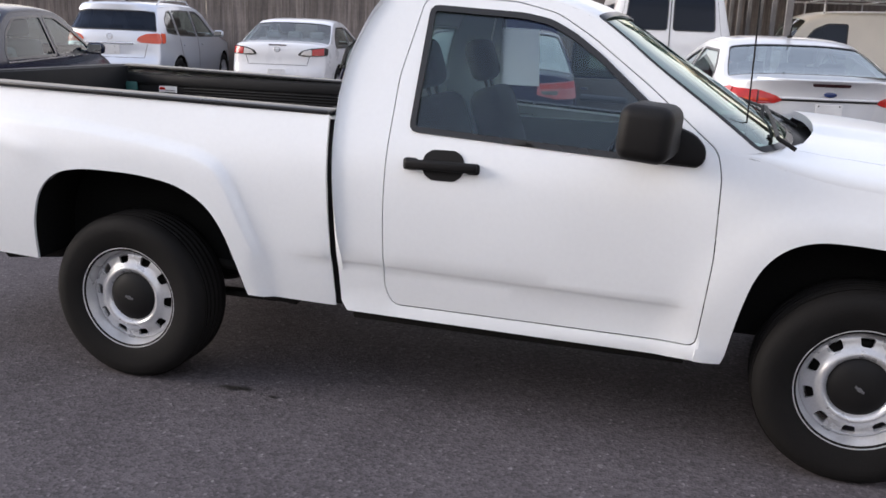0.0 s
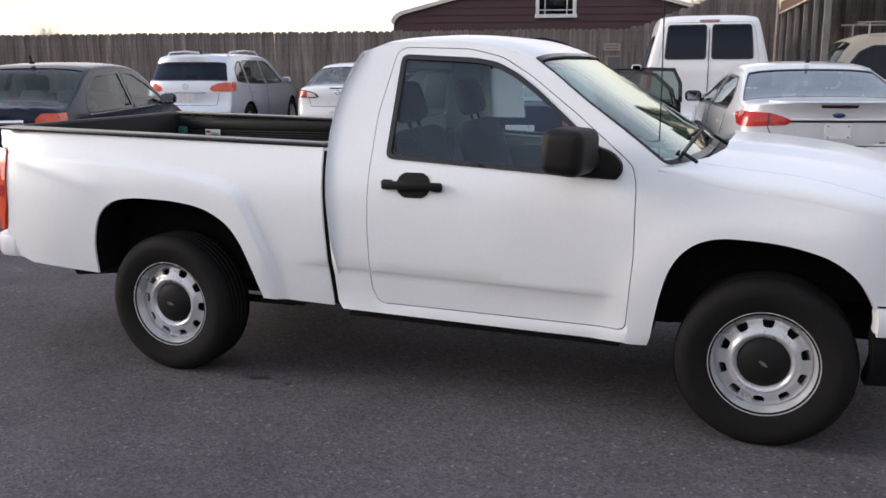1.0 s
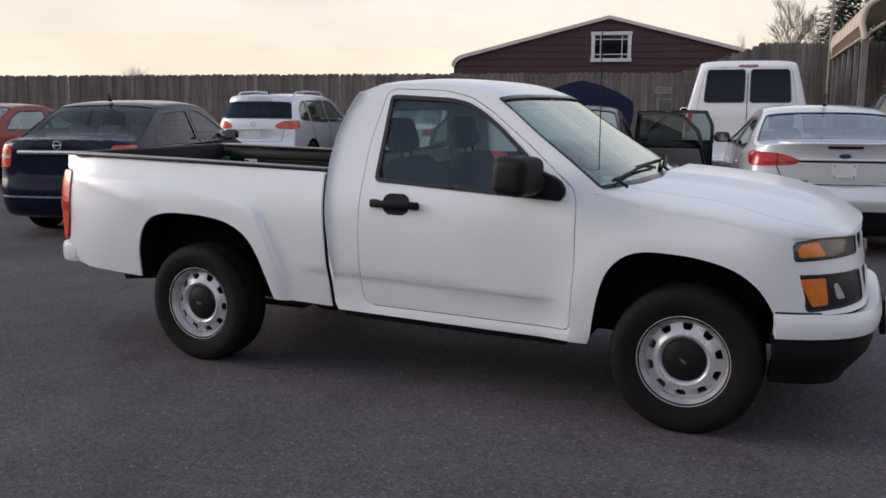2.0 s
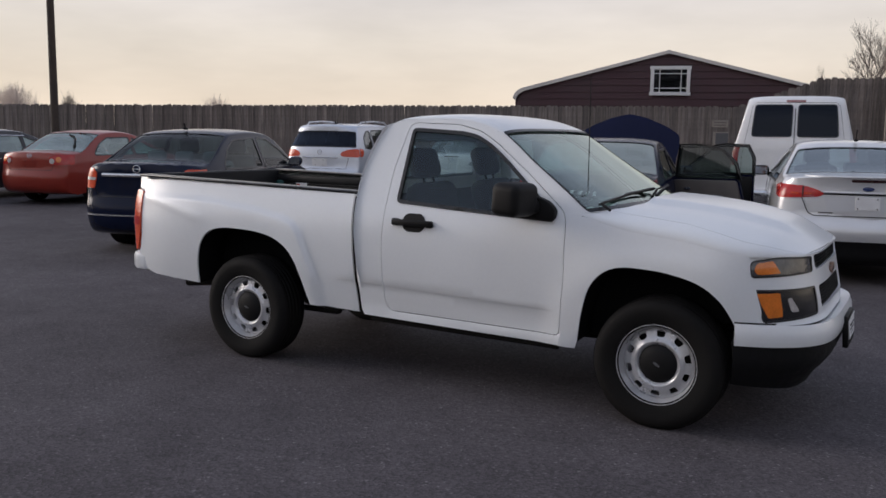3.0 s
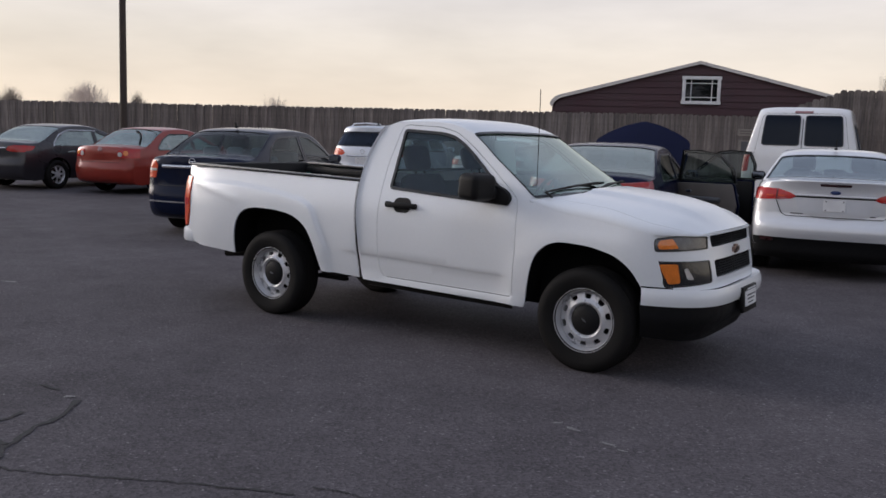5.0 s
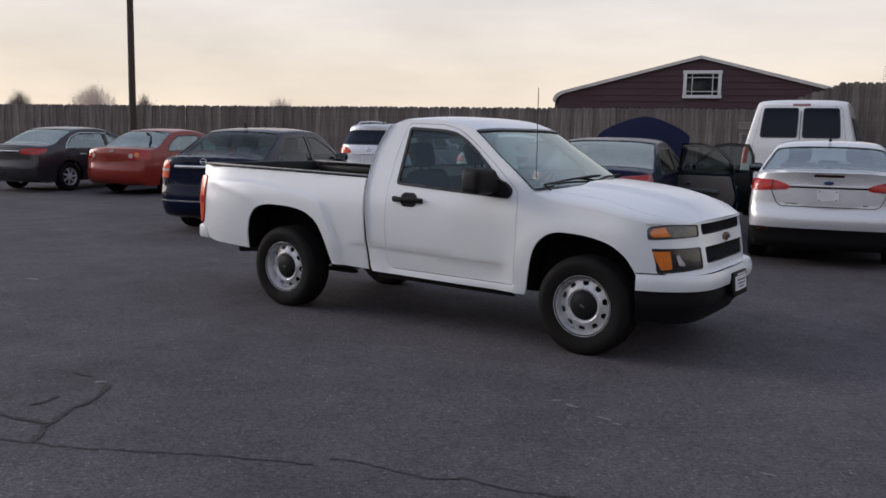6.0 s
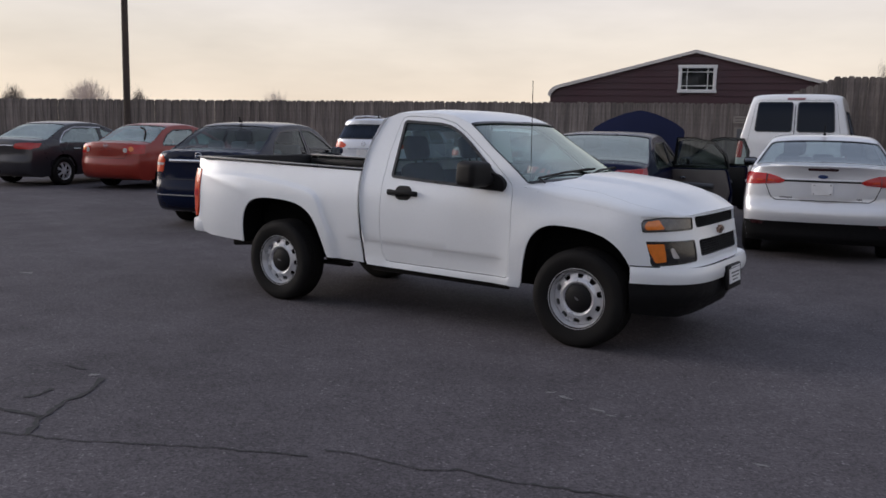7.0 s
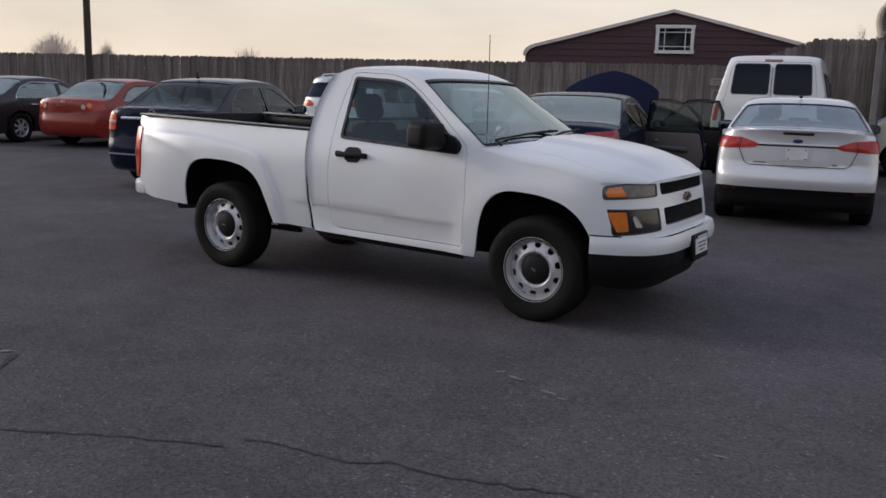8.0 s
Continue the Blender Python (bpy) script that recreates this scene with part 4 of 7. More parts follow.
def alloy_wheel(parent, m, R=0.32, spokes=7, mat=None):
    """A plain alloy wheel for the parked cars."""
    mat = mat or ALLOY
    rim_r = R * 0.66
    y0 = -0.075
    ring = [(rim_r * 0.93 * math.cos(a), rim_r * 0.93 * math.sin(a)) for a in np.linspace(0, 2 * math.pi, 42, endpoint=False)]
    holes = []
    for k in range(spokes):
        a = 2 * math.pi * k / spokes
        c, s = math.cos(a), math.sin(a)
        t = math.pi / spokes
        r1, r2 = rim_r * 0.34, rim_r * 0.84
        quad = rounded([(r1, -r1 * t * 0.45), (r2, -r2 * t * 0.72), (r2, r2 * t * 0.72), (r1, r1 * t * 0.45)], 0.012, 2)
        holes.append([(p * c - q * s, p * s + q * c) for p, q in quad])
    disc = patch(ring, lambda a, b: (a, y0 - 0.018 + 0.03 * (math.hypot(a, b) / rim_r) ** 2, b), 0.035, holes, (0, -1, 0), 0.02)
    lip = lathe([(rim_r * 0.92, y0 + 0.012), (rim_r * 0.96, y0 - 0.012), (rim_r, y0 - 0.018), (rim_r + 0.004, y0 - 0.008), (rim_r * 0.97, y0 + 0.05), (rim_r * 0.95, y0 + 0.15)], 36)
    wheel = part("wheel", join(disc, lip), mat, parent, m=m)
    part("tyre", tyre_geo(R, rim_r, 0.205), RUBBER, wheel)
    part("brake_disc", lathe([(0.0005, y0 + 0.05), (rim_r * 0.8, y0 + 0.05), (rim_r * 0.8, y0 + 0.09)], 24), DARKMETAL, wheel)
    return wheel


def wheels_of(parent, xs, yw, R, maker, **kw):
    for x in xs:
        for y, turn in ((-yw, 0), (yw, 180)):
            spin = random.uniform(0, 40)
            maker(parent, pose(x, y, kw["stand"] - 0.02, 0, spin, turn), R=R, spin=spin, **kw)


def seat_geo(w=0.52, back=0.62, lean=14):
    """Cushion, back and headrest of a car seat, facing +x, hinge of the back at the origin."""
    cushion = rbox((0.24, 0, 0.0), (0.52, w, 0.17), 0.06, 3)
    b = moved(rbox((0, 0, back / 2), (0.15, w, back), 0.065, 3), pose(0, 0, 0.03, 0, -lean, 0))
    hr = moved(rbox((0, 0, back + 0.13), (0.11, w * 0.58, 0.20), 0.05, 3), pose(0, 0, 0.03, 0, -lean, 0))
    post = moved(tube([(0, 0.06, back - 0.02), (0, 0.06, back + 0.08)], 0.008), pose(0, 0, 0.03, 0, -lean, 0))
    post2 = moved(tube([(0, -0.06, back - 0.02), (0, -0.06, back + 0.08)], 0.008), pose(0, 0, 0.03, 0, -lean, 0))
    return join(cushion, b, hr, post, post2)


# ---------------------------------------------------------------- the white pickup
FRONT_X, REAR_X = 1.392, -1.436
truck = thing("pickup_truck", "white regular-cab pickup truck with silver steel wheels on asphalt", "pickup truck", pose(0, 0, 0.02))


def nose(x):
    """How the plan narrows towards the front bumper."""
    return 1.0 if x <= 1.6 else max(0.0, 1 - ((min(x, 2.152) - 1.6) / 0.553) ** 1.876) ** 0.2286


def bow(s):
    """Depth of the nose across its breadth: nearly flat in the middle, turned back hard at the corners."""
    return max(0.0, 1 - abs(s) ** 3.5) ** 0.533


FLARE = [(-0.77, 0.35), (-0.817, 0.613), (-0.916, 0.84), (-0.945, 0.90), (-0.99, 0.945), (-1.08, 0.983), (-1.30, 1.02), (-1.62, 1.057), (-1.83, 1.07), (-2.50, 1.085)]


def flare_depth(x, z):
    """How far inside the outline of the rear wheel flare a point lies."""
    best, ins = 9.0, False
    for (a, b), (c, d) in zip(FLARE[:-1], FLARE[1:]):
        k = max(0.0, min(1.0, ((x - a) * (c - a) + (z - b) * (d - b)) / ((c - a) ** 2 + (d - b) ** 2)))
        r = math.hypot(x - a - k * (c - a), z - b - k * (d - b))
        if r < best:
            best, ins = r, (c - a) * (z - b) - (d - b) * (x - a) > 0
    return best if ins else 0.0


def truck_half(x, z):
    w = 0.852
    if z < 0.85:
        w -= 0.052 * ((0.85 - z) / 0.45) ** 2
    else:
        w -= 0.045 * ((min(z, 1.10) - 0.85) / 0.25) ** 2
    if z > 1.10:
        w -= (z - 1.10) * 0.32
    crease_z = 0.595 - 0.03 * (x + 0.5)
    w -= 0.008 * (1 - smooth01(crease_z - 0.014, crease_z + 0.001, z)) * smooth01(-0.75, -0.55, x) * (1 - smooth01(0.7, 0.85, x))
    if x < -2.0:
        w -= 0.055 * ((-2.0 - x) / 0.55) ** 2.5
    if x < -0.6:
        w += 0.027 * smooth01(0.0, 0.040, flare_depth(x, z)) * smooth01(-2.45, -1.75, x + 0.9 * max(0, 0.95 - z))
        d = abs((z - 0.908) * 0.976 + (x + 1.75) * 0.212)
        w += 0.009 * max(0, 1 - d / 0.06) ** 1.5 * smooth01(-2.50, -2.30, x) * (1 - smooth01(-1.86, -1.70, x))
    if z < 0.43 and -0.512 < x < 1.0:
        w += 0.020 * smooth01(0.428, 0.395, z) * (1 - smooth01(0.86, 0.95, x))
    df = math.hypot(x - 1.36, (z - 0.39) * 1.0)
    w += 0.014 * (1 - smooth01(0.50, 0.66, df)) * (1 - smooth01(0.86, 0.96, z))
    return w * nose(x)


cab = Hull(
    [(-0.50, 0.55), (-0.50, 1.15), (-0.475, 1.30), (-0.42, 1.48), (-0.33, 1.59), (-0.20, 1.632), (0.0, 1.642), (0.2, 1.628), (0.36, 1.585), (0.42, 1.56), (0.70, 1.39), (0.95, 1.235), (1.13, 1.125)],
    [(-0.502, 0.55), (-0.528, 1.15), (-0.511, 1.30), (-0.455, 1.46), (-0.39, 1.555), (-0.27, 1.598), (0.0, 1.60), (0.18, 1.585), (0.31, 1.555), (0.37, 1.53), (0.62, 1.345), (0.80, 1.215), (0.95, 1.10)],
    truck_half, 2.8)
CT = cab.T
CW = 0.75      # strip breadth used to scale the cross direction


def cab_top(s, b):
    return cab.top(s, b / CW)


door_line = [(-0.285, 0.43), (-0.315, 0.50), (-0.318, 0.79), (-0.312, 1.03), (-0.295, 1.29), (-0.232, 1.56), (-0.19, 1.578), (0.11, 1.568), (0.26, 1.532), (0.39, 1.455), (0.60, 1.30), (0.845, 1.10), (0.864, 1.02), (0.866, 0.74), (0.838, 0.415)]
door_line = rounded(door_line, 0.03, 3)
window_line = [(-0.205, 1.545), (0.14, 1.527), (0.24, 1.508), (0.33, 1.463), (0.43, 1.392), (0.64, 1.215), (0.79, 1.085), (0.79, 1.045), (0.47, 1.060), (-0.235, 1.10)]
window_line = rounded(window_line, 0.03, 3)
glass_line = grown(window_line, -0.017)

cab_outline = cab.edge(0, CT[-1], 0.06) + [(0.884, 1.06), (0.878, 1.02), (0.880, 0.74), (0.852, 0.41), (0.84, 0.358), (0.40, 0.366), (-0.47, 0.385), (-0.497, 0.42)]


def crease(x0, x1):
    return [[(x, 0.595 - 0.03 * (x + 0.5) + d) for x in (x0, x1)] for d in (0.001, -0.007, -0.014)]


side_r = patch(cab_outline, cab.side, 0.055, [grown(door_line, 0.004)], (0, -1, 0), 0.02, lines=crease(-0.48, -0.335))
rear_hole = rounded([(CT[1] + 0.06, -0.50), (CT[3] + 0.0, -0.47), (CT[3] + 0.0, 0.47), (CT[1] + 0.06, 0.50)], 0.06, 4)
ws_hole = rounded([(CT[9] + 0.03, -0.685), (CT[12] - 0.012, -0.70), (CT[12] - 0.012, 0.70), (CT[9] + 0.03, 0.685)], 0.03, 3)
shell = patch([(0, -CW), (CT[-1], -CW), (CT[-1], CW), (0, CW)], cab_top, 0.06, [rear_hole, ws_hole], (0, 0, 1), 0.02)
part("cab_body", join(shell, side_r, mirrored(side_r)), WHITE, truck)
part("windshield", patch(grown(ws_hole, 0.004), cab_top, 0.07, (), (1, 0, 1), 0, -0.008), GLASS_FRONT, truck, "clear windshield with a light green tint")
part("windshield_seal", patch(grown(ws_hole, 0.010), cab_top, 0.05, [grown(ws_hole, -0.018)], (1, 0, 1), 0.004, 0.003), SMOOTH_BLACK, truck)
part("rear_window", patch(grown(rear_hole, 0.004), cab_top, 0.08, (), (-1, 0, 0), 0, -0.006), GLASS_REAR, truck)
part("rear_window_seal", patch(grown(rear_hole, 0.012), cab_top, 0.05, [grown(rear_hole, -0.02)], (-1, 0, 0), 0.004, 0.003), SMOOTH_BLACK, truck)


def truck_door(mir):
    g = (lambda q: mirrored(q)) if mir else (lambda q: q)
    door = part("door", g(patch(door_line, cab.side, 0.05, [window_line], (0, -1, 0), 0.03, lines=crease(-0.30, 0.84))), WHITE, truck)
    part("window_trim", g(patch(grown(window_line, 0.004), cab.side, 0.04, [glass_line], (0, -1, 0), 0.016, 0.006)), SMOOTH_BLACK, door, "black rubber window surround")
    part("window_pane", g(patch(grown(glass_line, 0.004), cab.side, 0.08, (), (0, -1, 0), 0, -0.010)), GLASS_TRUCK, door, "tinted side window, fully closed")
    # pull handle in a bowl
    hy = truck_half(-0.1, 0.985)
    bowl = rounded([(-0.178, 0.985), (-0.166, 1.022), (-0.138, 1.040), (-0.052, 1.040), (-0.026, 1.022), (-0.012, 0.985), (-0.026, 0.950), (-0.052, 0.931), (-0.138, 0.931), (-0.166, 0.950)], 0.010, 3)
    bowl_g = patch(bowl, cab.side, 0.02, (), (0, -1, 0), 0.012, 0.004)
    handle = part("door_handle", g(join(bowl_g, rbox((-0.10, -hy - 0.028, 0.987), (0.27, 0.026, 0.036), 0.011, 3), rbox((-0.215, -hy - 0.014, 0.987), (0.055, 0.03, 0.044), 0.012, 3), rbox((0.017, -hy - 0.014, 0.983), (0.05, 0.03, 0.040), 0.012, 3))), PLASTIC, door, "black plastic door handle")
    if not mir:
        part("lock_cylinder", moved(lathe([(0.0005, -0.003), (0.009, -0.003), (0.010, 0.002)], 14), pose(-0.222, -hy - 0.0285, 0.99)), STEEL, handle)
    my = truck_half(0.75, 1.10)
    head = moved(rbox((0, 0, 0), (0.175, 0.235, 0.182), 0.044, 5), pose(0.622, -my - 0.165, 1.168, 0, 4, -9))
    foot = prism(rounded([(0.58, 1.058), (0.80, 1.048), (0.812, 1.105), (0.77, 1.155), (0.67, 1.19), (0.60, 1.14)], 0.03, 3), -my - 0.045, -my + 0.005, "xz", 0.008)
    arm = rbox((0.665, -my - 0.07, 1.125), (0.11, 0.10, 0.08), 0.03, 3)
    mirror = part("side_mirror", g(join(head, foot, arm)), PLASTIC, door, "black plastic side mirror")
    part("mirror_glass", g(moved(rbox((-0.0868, 0, 0.0), (0.003, 0.15, 0.10), 0.001, 1), pose(0.622, -my - 0.165, 1.168, 0, 4, -9))), CHROME, mirror)
    return door


truck_door(False)
truck_door(True)

def swept(pts, n=4):
    """A smooth open curve through the points."""
    T = np.concatenate([[0], np.cumsum([math.dist(pts[i], pts[i + 1]) for i in range(len(pts) - 1)])])
    res = []
    for i in range(len(pts) - 1):
        for j in range(n):
            u = j / n
            p0, p1, p2, p3 = pts[max(0, i - 1)], pts[i], pts[i + 1], pts[min(len(pts) - 1, i + 2)]
            res.append(tuple(0.5 * (2 * b + (c - a) * u + (2 * a - 5 * b + 4 * c - d) * u * u + (3 * b - a - 3 * c + d) * u ** 3) for a, b, c, d in zip(p0, p1, p2, p3)))
    return res + [pts[-1]]


# bed
rear_arch = swept([(-0.885, 0.405), (-0.925, 0.54), (-0.975, 0.67), (-1.045, 0.765), (-1.16, 0.830), (-1.30, 0.858), (-1.45, 0.867), (-1.60, 0.864), (-1.715, 0.835), (-1.795, 0.755), (-1.838, 0.62), (-1.850, 0.46)])
bed_line = [(-0.524, 0.392), (-0.75, 0.402)] + rear_arch + [(-2.28, 0.485), (-2.43, 0.525), (-2.468, 0.62), (-2.44, 0.68), (-2.425, 0.76), (-2.42, 1.085), (-2.485, 1.10), (-2.50, 1.178), (-1.6, 1.160), (-0.556, 1.136)]


def bed_side(x, z):
    return x, -truck_half(x, z) + (0.004 if x > -0.54 else 0), z


flare_lines = [[(a - d * nx, b - d * nz) for a, b, nx, nz in ((-0.81, 0.60, 0.94, 0.33), (-0.916, 0.84, 0.90, 0.43), (-0.99, 0.945, 0.70, 0.71), (-1.08, 0.983, 0.35, 0.94), (-1.30, 1.02, 0.15, 0.99), (-1.62, 1.057, 0.10, 0.99), (-2.30, 1.078, 0.05, 1.0))] for d in (-0.008, 0.004, 0.02, 0.034, 0.046)]
ridge_lines = [[(-2.38, 1.045 + d), (-1.80, 0.919 + d)] for d in (-0.055, -0.03, 0.0, 0.03)]
bed_r = patch(bed_line, bed_side, 0.045, (), (0, -1, 0), 0.03, lines=crease(-0.75, -0.55) + flare_lines + ridge_lines)
bed_front = rbox((-0.578, 0, 0.86), (0.03, 1.52, 0.54), 0.008)
tail_in = rbox((-2.475, 0, 0.87), (0.07, 1.50, 0.62), 0.02)
bed = part("bed_body", join(bed_r, mirrored(bed_r), bed_front), WHITE, truck, "white steel cargo bed with flared wheel arches")
part("tailgate", tail_in, WHITE, bed)
for sg in (-1, 1):
    part("bed_rail", moved(rbox((0, 0, 0), (1.90, 0.112, 0.018), 0.006, 2), pose(-1.508, sg * 0.745, 1.166, 0, 1.3, 0)), SMOOTH_BLACK, bed, "black plastic rail cap")
part("tailgate_cap", rbox((-2.470, 0, 1.184), (0.075, 1.40, 0.020), 0.008), PLASTIC, bed)
part("bed_front_cap", rbox((-0.592, 0, 1.138), (0.07, 1.42, 0.022), 0.008), PLASTIC, bed)
floor_ribs = join(rbox((-1.5, 0, 0.66), (1.94, 1.16, 0.03), 0.004), *[rbox((-1.5, -0.5 + 0.1 * k, 0.68), (1.90, 0.045, 0.02), 0.006, 1) for k in range(11)])
part("bed_floor_liner", floor_ribs, LINER, bed)
for sg in (-1, 1):
    wall = [rbox((-1.5, sg * 0.70, 1.015), (1.93, 0.03, 0.27), 0.006), rbox((-1.5, sg * 0.688, 1.115), (1.93, 0.03, 0.06), 0.012)]
    wall += [rbox((-1.40, sg * 0.51, 0.77), (1.05, 0.16, 0.24), 0.04, 3), rbox((-1.5, sg * 0.645, 0.895), (1.93, 0.10, 0.03), 0.01, 2)]
    part("bed_wall_liner", join(*wall), LINER, bed, "ribbed black plastic bed liner")
    for k in range(8):
        part("liner_rib", rbox((-1.34, sg * 0.681, 0.966 + 0.0155 * k), (1.42, 0.014, 0.008), 0.003, 1), LINER, bed)
part("bed_front_liner", join(rbox((-0.612, 0, 0.90), (0.03, 1.38, 0.47), 0.006), *[rbox((-0.630, -0.55 + 0.16 * k, 0.88), (0.018, 0.06, 0.36), 0.006, 1) for k in range(8)]), LINER, bed)
part("tailgate_liner", rbox((-2.425, 0, 0.918), (0.03, 1.38, 0.54), 0.006), LINER, bed)
sticker = part("warning_label", rbox((-2.14, 0.664, 1.066), (0.115, 0.003, 0.036), 0.001, 1), PLATE_WHITE, bed, "white paper warning label with a red corner")
part("label_corner", rbox((-2.175, 0.6615, 1.07), (0.035, 0.002, 0.014), 0.0005, 1), LAMP_RED, sticker)
for k in range(2):
    part("label_line", rbox((-2.125, 0.6615, 1.060 - 0.010 * k), (0.065, 0.002, 0.004), 0.0005, 1), DASH, sticker)
part("corner_pad", rbox((-2.37, 0.655, 1.045), (0.075, 0.025, 0.11), 0.012, 2), material("teal_plastic", (0.02, 0.085, 0.08), 0.5), bed, "small teal plastic corner block")

# tail lamps and rear bumper
lamp_line = rounded([(-2.470, 0.645), (-2.428, 0.80), (-2.424, 1.075), (-2.50, 1.085), (-2.552, 0.98), (-2.556, 0.86), (-2.525, 0.645)], 0.02, 3)


def lamp_skin(x, z):
    return x, -truck_half(x, z) - 0.006 + 0.05 * smooth01(-2.48, -2.60, x), z


for mir in (False, True):
    g = mirrored if mir else (lambda q: q)
    tl = part("tail_lamp", g(patch(lamp_line, lamp_skin, 0.03, (), (0, -1, 0), 0.07, 0.004)), LAMP_ORANGE, truck, "tall orange-red tail lamp")
    part("lamp_reverse_lens", g(patch(rounded([(-2.435, 0.83), (-2.435, 0.89), (-2.55, 0.89), (-2.55, 0.83)], 0.01), lamp_skin, 0.03, (), (0, -1, 0), 0.003, 0.008)), LAMP_RED, tl)
bumper_plan = [(-2.37, -0.822), (-2.50, -0.826), (-2.585, -0.765), (-2.635, -0.5), (-2.64, 0), (-2.635, 0.5), (-2.585, 0.765), (-2.50, 0.826), (-2.37, 0.822), (-2.45, 0.70), (-2.50, 0.6), (-2.50, -0.6), (-2.45, -0.70)]
part("rear_bumper", prism(rounded(bumper_plan, 0.03, 2), 0.495, 0.625, "xy", 0.03), WHITE, truck, "white rear bumper")

# front fenders, hood and nose
zc_hood = pchip([0.88, 1.06, 1.25, 1.59, 1.85, 1.98, 2.10, 2.17, 2.21, 2.23], [1.158, 1.157, 1.150, 1.118, 1.070, 1.034, 0.984, 0.948, 0.936, 0.932])
zs_hood = pchip([0.86, 0.95, 1.08, 1.22, 1.5, 1.85, 2.0, 2.23], [1.090, 1.084, 1.050, 1.020, 0.988, 0.930, 0.930, 0.930])


def bonnet(x, b):
    u = max(-1, min(1, b / 0.8))
    q = 2 / 2.5
    v = math.copysign(abs(math.sin(u * math.pi / 2)) ** q, u)
    d = abs(math.cos(u * math.pi / 2)) ** q
    zs = zs_hood(x)
    bulge = 0.022 * (1 - smooth01(0.34, 0.43, abs(v) * 0.85)) * smooth01(2.15, 1.9, x) * 1.0
    xx = x if x < 1.7 else 1.7 + (x - 1.7) * 0.868
    y = v * truck_half(xx, zs)
    return xx - 0.05 * smooth01(1.85, 2.11, xx) * min(1.0, (y / 0.56) ** 2), y, zs + (zc_hood(x) - zs) * d + bulge


front_arch = swept([(1.790, 0.555), (1.752, 0.632), (1.695, 0.710), (1.60, 0.777), (1.46, 0.817), (1.32, 0.832), (1.185, 0.830), (1.085, 0.788), (1.015, 0.70), (0.973, 0.56), (0.943, 0.39)])
fender_top = [(x, zs_hood(x)) for x in np.linspace(0.868, 1.828, 16)]
fender_line = fender_top + [(1.838, 0.845), (1.868, 0.76), (1.895, 0.66), (1.895, 0.607), (1.815, 0.603)] + front_arch + [(0.93, 0.352), (0.836, 0.357), (0.844, 0.415), (0.8718, 0.74), (0.870, 1.02)]
fend_side = patch(fender_line, cab.side, 0.045, (), (0, -1, 0), 0.03, 0.0015)
fend_top = patch([(0.866, -0.8), (2.168, -0.8), (2.168, -0.655), (1.80, -0.60), (1.5, -0.53), (1.06, -0.515), (0.97, -0.515), (0.90, -0.60), (0.862, -0.68)], bonnet, 0.045, (), (0, 0, 1), 0.02)
for mir in (False, True):
    g = mirrored if mir else (lambda q: q)
    part("front_fender", g(join(fend_side, fend_top)), WHITE, truck)
hood_line = [(1.205, 0), (1.19, -0.2), (1.13, -0.40), (1.062, -0.51), (1.5, -0.525), (1.80, -0.595), (2.168, -0.650), (2.168, 0.650), (1.80, 0.595), (1.5, 0.525), (1.062, 0.51), (1.13, 0.40), (1.19, 0.2)]
part("hood", patch(hood_line, bonnet, 0.045, (), (0, 0, 1), 0.03), WHITE, truck, "white hood with a shallow raised centre")


def fascia(off_top=0.0):
    def fn(a, z):
        s = math.sin(radians(max(-89.0, min(89.0, a * 100))))
        w = truck_half(1.55, z) - 0.012
        lean = -0.05 * smooth01(0.60, 0.93, z)
        return 1.6 + (0.553 + lean) * bow(s), -w * math.copysign(abs(s) ** 0.8, s), z
    return fn


fas = fascia()
head_line = rounded([(0.314, 0.846), (0.50, 0.838), (0.672, 0.828), (0.686, 0.862), (0.672, 0.908), (0.55, 0.926), (0.322, 0.920)], 0.014, 3)
low_line = rounded([(0.312, 0.632), (0.630, 0.602), (0.660, 0.69), (0.686, 0.764), (0.314, 0.770)], 0.014, 3)
grill_up = rounded([(-0.268, 0.850), (0.268, 0.850), (0.292, 0.925), (-0.292, 0.925)], 0.015, 3)
grill_lo = rounded([(-0.258, 0.655), (0.258, 0.655), (0.262, 0.768), (-0.262, 0.768)], 0.02, 3)


def flip2(poly):
    return [(-a, b) for a, b in poly]


face_line = [(-0.715, 0.585), (0.715, 0.585), (0.69, 0.70), (0.70, 0.83), (0.705, 0.929), (0.2, 0.935), (-0.2, 0.935), (-0.705, 0.929), (-0.70, 0.83), (-0.69, 0.70)]
part("front_fascia", patch(face_line, fas, 0.03, [head_line, flip2(head_line), low_line, flip2(low_line), grill_up, grill_lo], (1, 0, 0), 0.03), WHITE, truck, "white grille surround with a broad centre bar")
for nm, gl in (("upper_grille", grill_up), ("lower_grille", grill_lo)):
    back = patch(grown(gl, 0.01), fas, 0.04, (), (1, 0, 0), 0, -0.028)
    lo, hi = min(p[1] for p in gl), max(p[1] for p in gl)
    bars = []
    for k in range(int((hi - lo) / 0.016)):
        zz = lo + 0.008 + 0.016 * k
        bars.append(tube([fas(a, zz) for a in np.linspace(-0.258, 0.258, 15)], 0.004, 5))
    for a in np.linspace(-0.245, 0.245, 26):
        bars.append(tube([fas(a, lo), fas(a, hi)], 0.0035, 5))
    part(nm, moved(join(back, moved(join(*bars), pose(-0.015, 0, 0))), pose(0, 0, 0)), GRILLE, truck, "black grille mesh")
